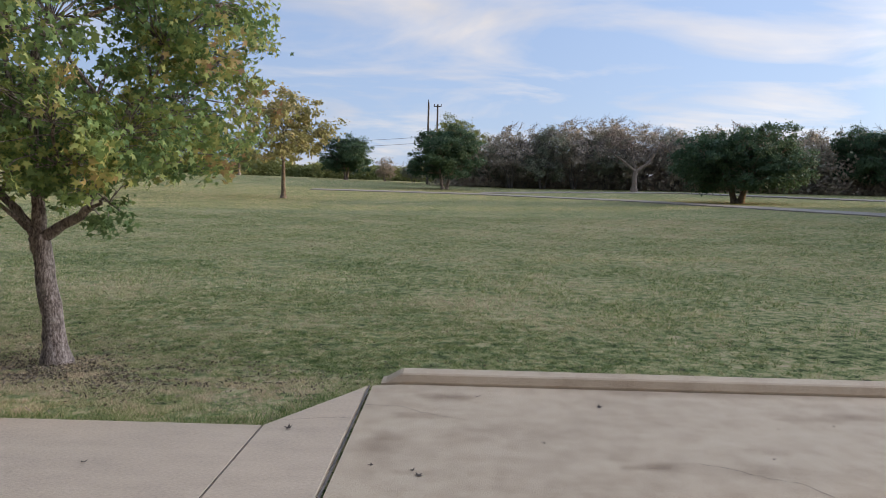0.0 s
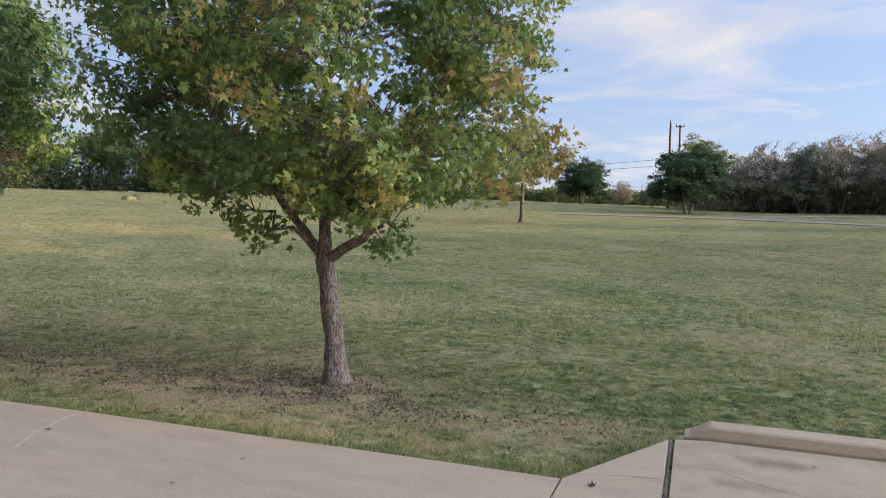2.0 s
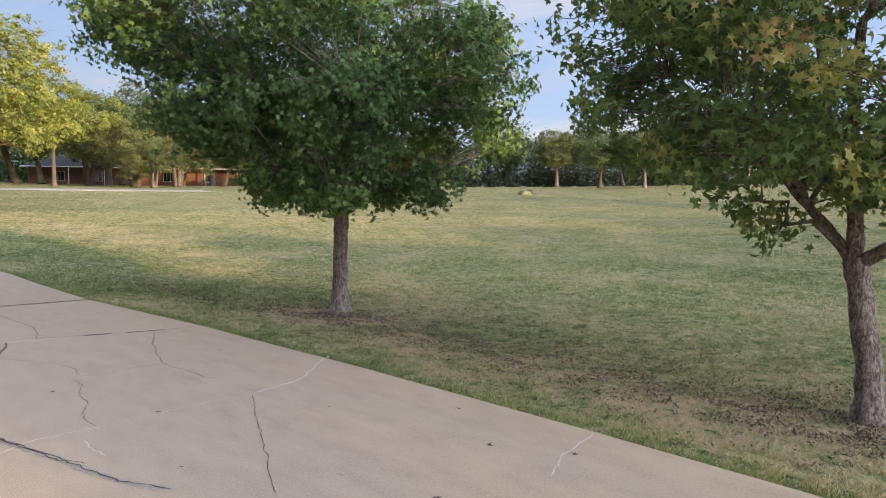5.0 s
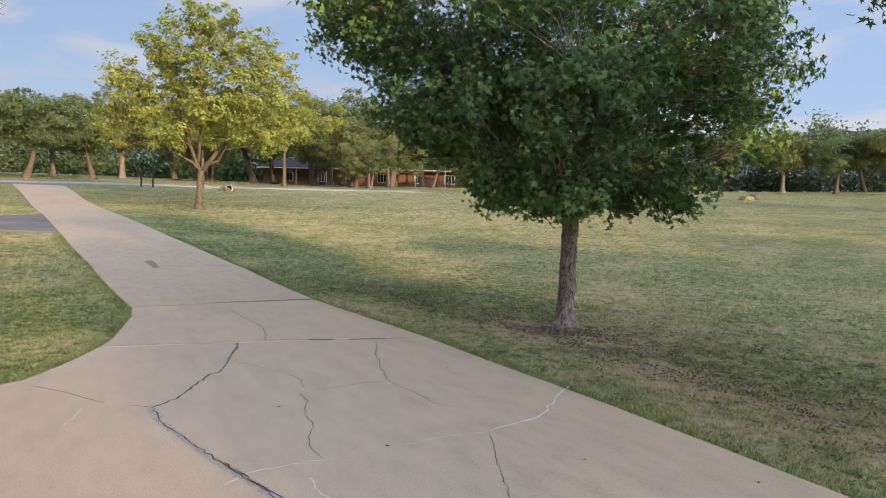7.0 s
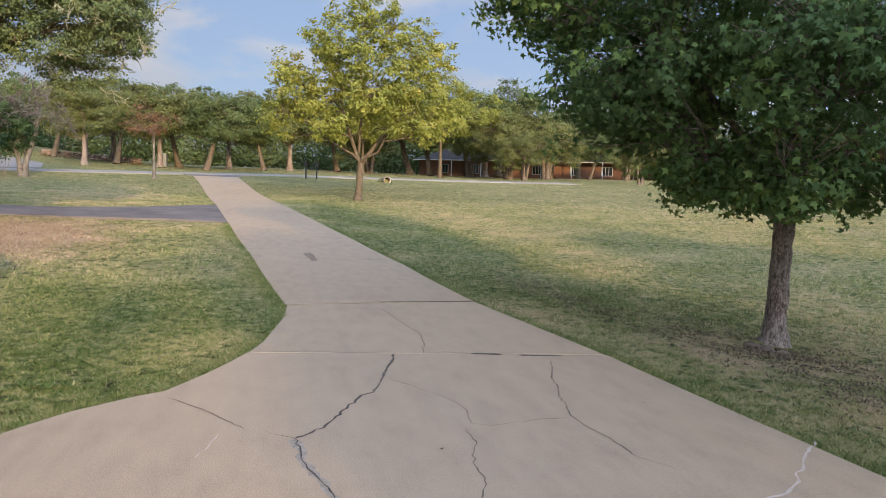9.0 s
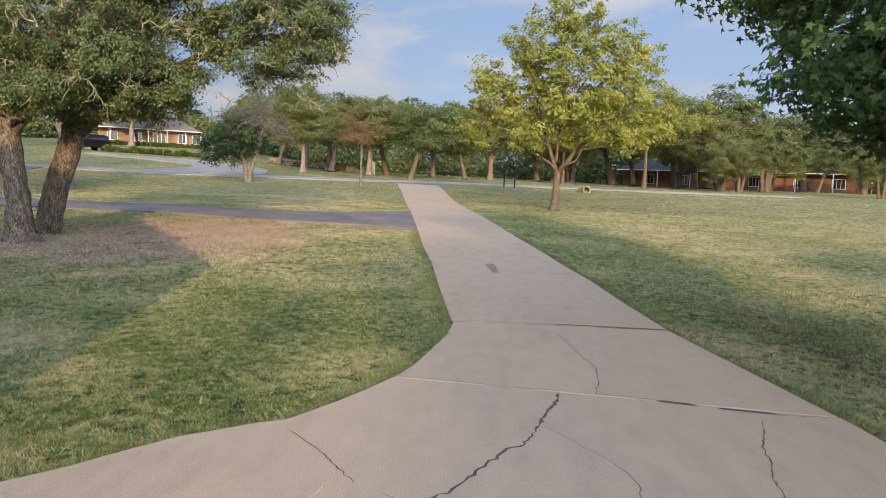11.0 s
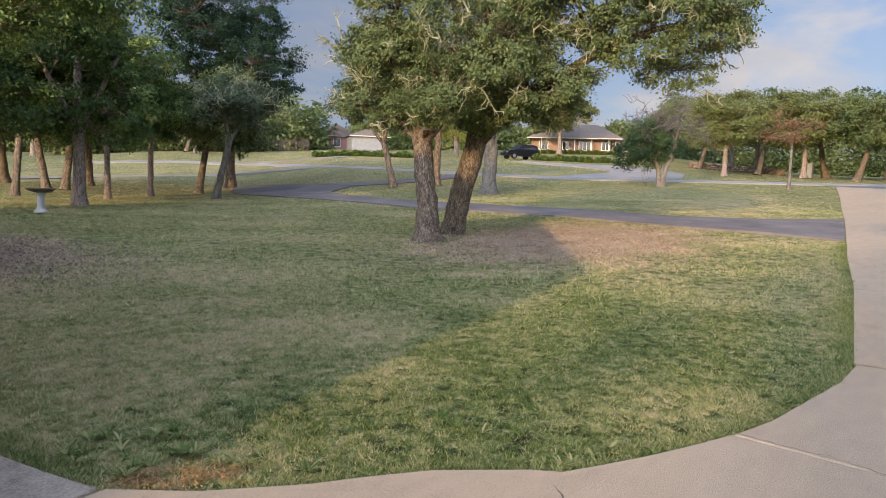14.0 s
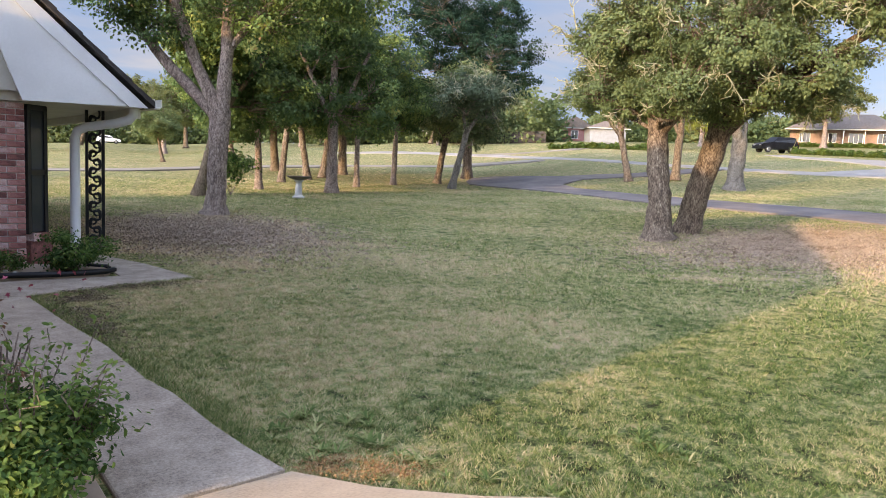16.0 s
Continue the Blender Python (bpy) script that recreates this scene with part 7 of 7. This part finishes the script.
def grass(name, n, blades, r0, r1, height, width, clump, seed, label, power=1.0, zone=None, tuft=0.1, worn=0.25, gap=0.31, mixed=1.0):
    """Mown grass in tufts, each of its own tone, with worn gaps between."""
    rng = np.random.default_rng(seed)
    mx = np.interp(rng.random(n), [0, 0.35, 1], [0.4, -3.0, -6.6])
    r = r0 + (r1 - r0) * rng.random(n) ** power
    az = np.radians(rng.uniform(-42, 178, n))
    x, y = mx - np.sin(az) * r, 1.0 + np.cos(az) * r
    if zone is not None:
        x, y = zone(rng, n)
    tuft = np.where(y > 4.4, np.maximum(tuft, 0.11), tuft)
    gap = gap + 0.05 * (y > 4.4) * (np.hypot(x + 5, y) < 14)
    lush = 0.5 * patchy(x, y, tuft) + 0.4 * patchy(x, y, 0.45 * tuft, 1) + worn * patchy(x, y, 3 * tuft, 2) + 0.045 - 0.5 * worn
    tone = 0.22 * (patchy(x, y, 0.9, 3) - 0.5) + 0.20 * (patchy(x, y, 3.2, 4) - 0.5) + 0.40 * (patchy(x, y, 1.3 * tuft, 5) - 0.5)
    if zone is None:
        dry = dry_or_sunny(x, y) + mixed * (tone + rng.normal(0, 0.15, n)) - 0.10 * (1 - mixed)
        thick = np.clip(3.6 * (lush - gap), 0.0, 1.3) * np.clip(1.15 - np.clip(dry - 0.35, 0, 0.7), 0.35, 1.1)
    else:
        dry, thick = rng.normal(-0.26, 0.1, n), np.full(n, 1.0)
    which = np.repeat(np.arange(n), blades)
    which = which[rng.random(len(which)) < thick[which]]
    m = len(which)
    off = rng.normal(0, clump, (m, 2))
    x, y, dry = x[which] + off[:, 0], y[which] + off[:, 1], dry[which] + rng.normal(0, 0.06, m)
    keep = ~np.any([inside(x, y, p) for p in PAVED + ROAD_ZONES], axis=0) & ((y > -1.0) | (x < -5.5))
    x, y, dry, which, off = x[keep], y[keep], dry[keep], which[keep], off[keep]
    m = len(x)
    z = terrain(x, y) - 0.034
    h = height * rng.uniform(0.6, 1.2, m) * (0.35 + 1.35 * np.clip(lush[which], 0, 1))
    a = rng.uniform(0, 2 * np.pi, m)
    b = np.arctan2(off[:, 1], off[:, 0]) + rng.normal(0, 0.7, m)
    lean = rng.uniform(0.3, 1.3, m) * h
    w = width * rng.uniform(0.6, 1.3, m)
    verts = np.empty((m, 3, 3))
    verts[:, 0] = np.stack([x - w * np.cos(a), y - w * np.sin(a), z], -1)
    verts[:, 1] = np.stack([x + w * np.cos(a), y + w * np.sin(a), z], -1)
    verts[:, 2] = np.stack([x + lean * np.cos(b), y + lean * np.sin(b), z + h], -1)
    mesh = np_mesh(name, verts.reshape(-1, 3), np.arange(3 * m).reshape(-1, 3), ("dry", np.repeat(dry, 3)))
    ob = link_mesh(name, mesh, M["blade"])
    tagged(ob, label, "grass", kind="stuff")


grass("grass", 360000, 7, 1.8, 12.0, 0.026, 0.0036, 0.009, 1, "short mown green and straw-tipped grass beside the paving", 1.0, tuft=0.055, worn=0.18, gap=0.27)
grass("grass", 260000, 4, 10.5, 38.0, 0.046, 0.0100, 0.024, 2, "mown grass of the wider lawn", 0.8, tuft=0.17, worn=0.25, gap=0.26, mixed=0.55)
grass("grass", 110000, 3, 34.0, 110.0, 0.040, 0.022, 0.10, 5, "mown grass of the far lawn and field", 0.8, tuft=0.45, worn=0.3, mixed=0.25)


# The littered bare corner between the walk and the drive.
BARE_CORNER = [(-8.08, -1.50), (-8.02, -1.25), (-8.30, -0.95), (-8.62, -0.80), (-8.66, -1.02), (-8.50, -1.20), (-8.34, -1.42)]


def edge_zone(rng, n):
    """Along the paving's edges, just outside."""
    runs = [NORTH_EDGE + [(-12.0, 4.18), (-13.74, 4.0)] + RIGHT[1:4], [(-13.58, 1.38), (-12.9, 1.35), (-12.08, 1.21), (-11.42, 1.10)] + SOUTH_EDGE + [(-8.02, -1.68), (-7.96, -2.75), (-7.89, -3.17), (-7.74, -5.16), (-7.62, -6.6), (-8.52, -6.92), (-9.56, -7.16)],
            LEFT[:5], [(-0.98, 4.68), (-0.4, 5.8)], [(-0.3, 6.06), (6, 6.06)]]
    segs = [(a, b) for run in runs for a, b in zip(run, run[1:])]
    lens = np.array([math.dist(a, b) for a, b in segs])
    pick = rng.choice(len(segs), n, p=lens / lens.sum())
    s = rng.random(n)
    a = np.array([p for p, _ in segs])[pick]
    b = np.array([q for _, q in segs])[pick]
    p = a + (b - a) * s[:, None] + rng.normal(0, 0.10, (n, 2))
    p = p[~inside(p[:, 0], p[:, 1], BARE_CORNER)]
    p = p[np.arange(n) % len(p)]
    return p[:, 0], p[:, 1]


grass("edge_grass", 17000, 8, 0, 1, 0.044, 0.0045, 0.022, 3, "longer dark green grass along the paving's edge", zone=edge_zone)


# ---- fallen leaves ----
def litter(name, n, spots, size, seed, label, mat, heaped=0.0):
    rng = np.random.default_rng(seed)
    w = np.array([s[4] for s in spots], float)
    pick = rng.choice(len(spots), n, p=w / w.sum())
    sp = np.array(spots)[pick]
    d = np.clip(rng.normal(0, 0.55, (n, 2)), -1.5, 1.5)
    x, y = sp[:, 0] + d[:, 0] * sp[:, 2], sp[:, 1] + d[:, 1] * sp[:, 3]
    keep = ~np.any([inside(x, y, p) for p in PAVED + [LOOP_ZONE]], axis=0)
    if heaped:
        keep &= 0.6 * patchy(x, y, 0.30, 9) + 0.4 * patchy(x, y, 0.11, 10) > heaped
    x, y = x[keep], y[keep]
    pts = np.stack([x, y, terrain(x, y) - 0.008 + 0.02 * rng.random(len(x))], -1)
    mesh = leaf_mesh(name, pts, size * rng.uniform(0.6, 1.3, len(x)), "oval", np.zeros(len(x)), rng, 0.0)
    tagged(link_mesh(name, mesh, mat), label, "leaf litter", kind="stuff")


litter("leaf_litter", 60000, [(-21.6, -5.2, 3.9, 2.2, 4), (-11.2, -12.0, 2.0, 3.2, 3)], 0.055, 8, "brown fallen leaves and bark bits under the trees", M["litter"])

litter("leaf_litter", 26000, [(-6.5, 6.3, 6.5, 1.3, 5), (-3.6, 6.4, 1.8, 1.0, 2), (-11.0, 6.6, 1.6, 0.8, 2), (-7.5, 7.8, 6.0, 1.6, 3), (-14.5, 5.6, 3.0, 0.6, 1)], 0.034, 18,
       "dark brown leaf bits and bare soil along the drive", M["soil_bits"], heaped=0.43)

litter("leaf_litter", 1500, [(-8.26, -1.26, 0.16, 0.12, 1), (-8.42, -1.12, 0.16, 0.15, 1.2), (-8.56, -0.98, 0.14, 0.14, 0.7)], 0.019, 28, "russet dead leaves scattered in the lawn's corner by the walk", M["russet"], heaped=0.34)
litter("leaf_litter", 5000, [(-8.05, -6.2, 0.32, 0.7, 2), (-8.7, -6.75, 0.7, 0.18, 1), (-7.95, -5.0, 0.2, 0.8, 1)], 0.026, 29, "thin brown leaf bits beside the walk", M["soil_bits"], heaped=0.40)

# Broad-bladed weeds at the lawn's edge.
def weed(x, y, s, seed, verts, faces, dry):
    rng = np.random.default_rng(seed)
    tone = rng.uniform(-0.42, -0.12)
    foot = np.array([x, y, ground_z(x, y) - 0.03])
    for k in range(26):
        a, ln, up = rng.uniform(0, 6.28), s * rng.uniform(0.5, 1.0), rng.uniform(0.4, 1.1)
        d, q = np.array([math.cos(a), math.sin(a), 0]), np.array([-math.sin(a), math.cos(a), 0])
        b0 = len(verts)
        for u, w in ((0.0, 0.003), (0.4, 0.006), (0.75, 0.005), (1.0, 0.001)):
            c = foot + d * ln * u * 0.8 + np.array([0, 0, ln * up * u * (1 - 0.55 * u)])
            verts += [tuple(c - q * w), tuple(c + q * w)]
            dry += [tone, tone]
        faces += [(b0 + 2 * i, b0 + 2 * i + 1, b0 + 2 * i + 3, b0 + 2 * i + 2) for i in range(3)]


WEEDS = [(-8.17, -1.81), (-8.41, -1.92), (-8.46, -1.7), (-8.5, -1.51), (-8.8, -1.76), (-8.61, -1.26), (-8.7, -1.09), (-8.82, -0.8), (-10.03, -0.73), (-10.11, -0.61), (-10.06, -0.4), (-9.15, -0.41), (-9.83, 0.25), (-10.43, 0.72), (-10.2, 0.45), (-12.69, -1.15), (-8.4, -1.93), (-8.72, -1.78), (-8.63, -1.42), (-8.34, -1.44), (-13.05, 1.15), (-11.9, 1.08), (-9.78, 0.21)]
wv, wf, wd = [], [], []
for k, (x, y) in enumerate(WEEDS):
    for c in range(3):
        weed(x + R.uniform(-0.12, 0.12), y + R.uniform(-0.12, 0.12), R.uniform(0.07, 0.14), 300 + 3 * k + c, wv, wf, wd)
for k in range(16):
    u = R.random()
    weed(-7.66 - 0.30 * u, -1.385 + 0.035 * u + R.uniform(-0.02, 0.02), R.uniform(0.025, 0.05), 400 + k, wv, wf, wd)
weeds = link_mesh("weeds", np_mesh("weeds", wv, np.array(wf), ("dry", wd)), M["blade"])
tagged(weeds, "tufts of broad-bladed green weeds in the lawn", "weeds", kind="stuff")

# Dead leaves on the drive, one by one.
tv, tf = leaf_shape("lobed")
curl = tv.copy()
curl[:, 2] = 0.5 * curl[:, 0] ** 2 + 0.3 * curl[:, 1] ** 2 + 0.05
leaf_data = np_mesh("dead_leaf", curl * 0.1, tf)
leaf_data.materials.append(M["brown_leaf"])
SPOTS = [(2.57, 4.88), (2.3, 4.3), (0.08, 3.93), (0.12, 3.86), (-0.78, 4.6), (-0.15, 4.0), (0.9, 4.45), (1.4, 5.3), (0.5, 5.5), (3.0, 5.0), (2.8, 3.9), (-4.5, 3.12), (-5.1, 2.92), (-3.9, 3.36), (-2.88, 4.2), (-4.43, 4.19), (-8.1, 2.15), (-2.4, 3.1),
         (-3.3, 2.6), (-4.9, 3.9), (-3.0, 3.7), (-5.6, 4.3), (-1.8, 3.9), (-6.3, 3.6), (-5.8, 2.3), (-7.0, 2.6), (-2.0, 2.2), (1.9, 3.2), (3.6, 4.4), (-8.8, 3.9)]
for x, y in SPOTS:
    ob = new("dead_leaf", leaf_data)
    s = R.uniform(0.35, 0.75)
    ob.matrix_basis = pose(x, y, TOP + 0.002, R.uniform(-12, 12), R.uniform(-12, 12), R.uniform(0, 360)) @ Matrix.Diagonal((s * R.uniform(0.5, 1.0), s, s * R.uniform(0.8, 2.0), 1))
    tagged(ob, "curled dead brown leaf lying on the concrete", "leaf", "dead leaves on the drive")
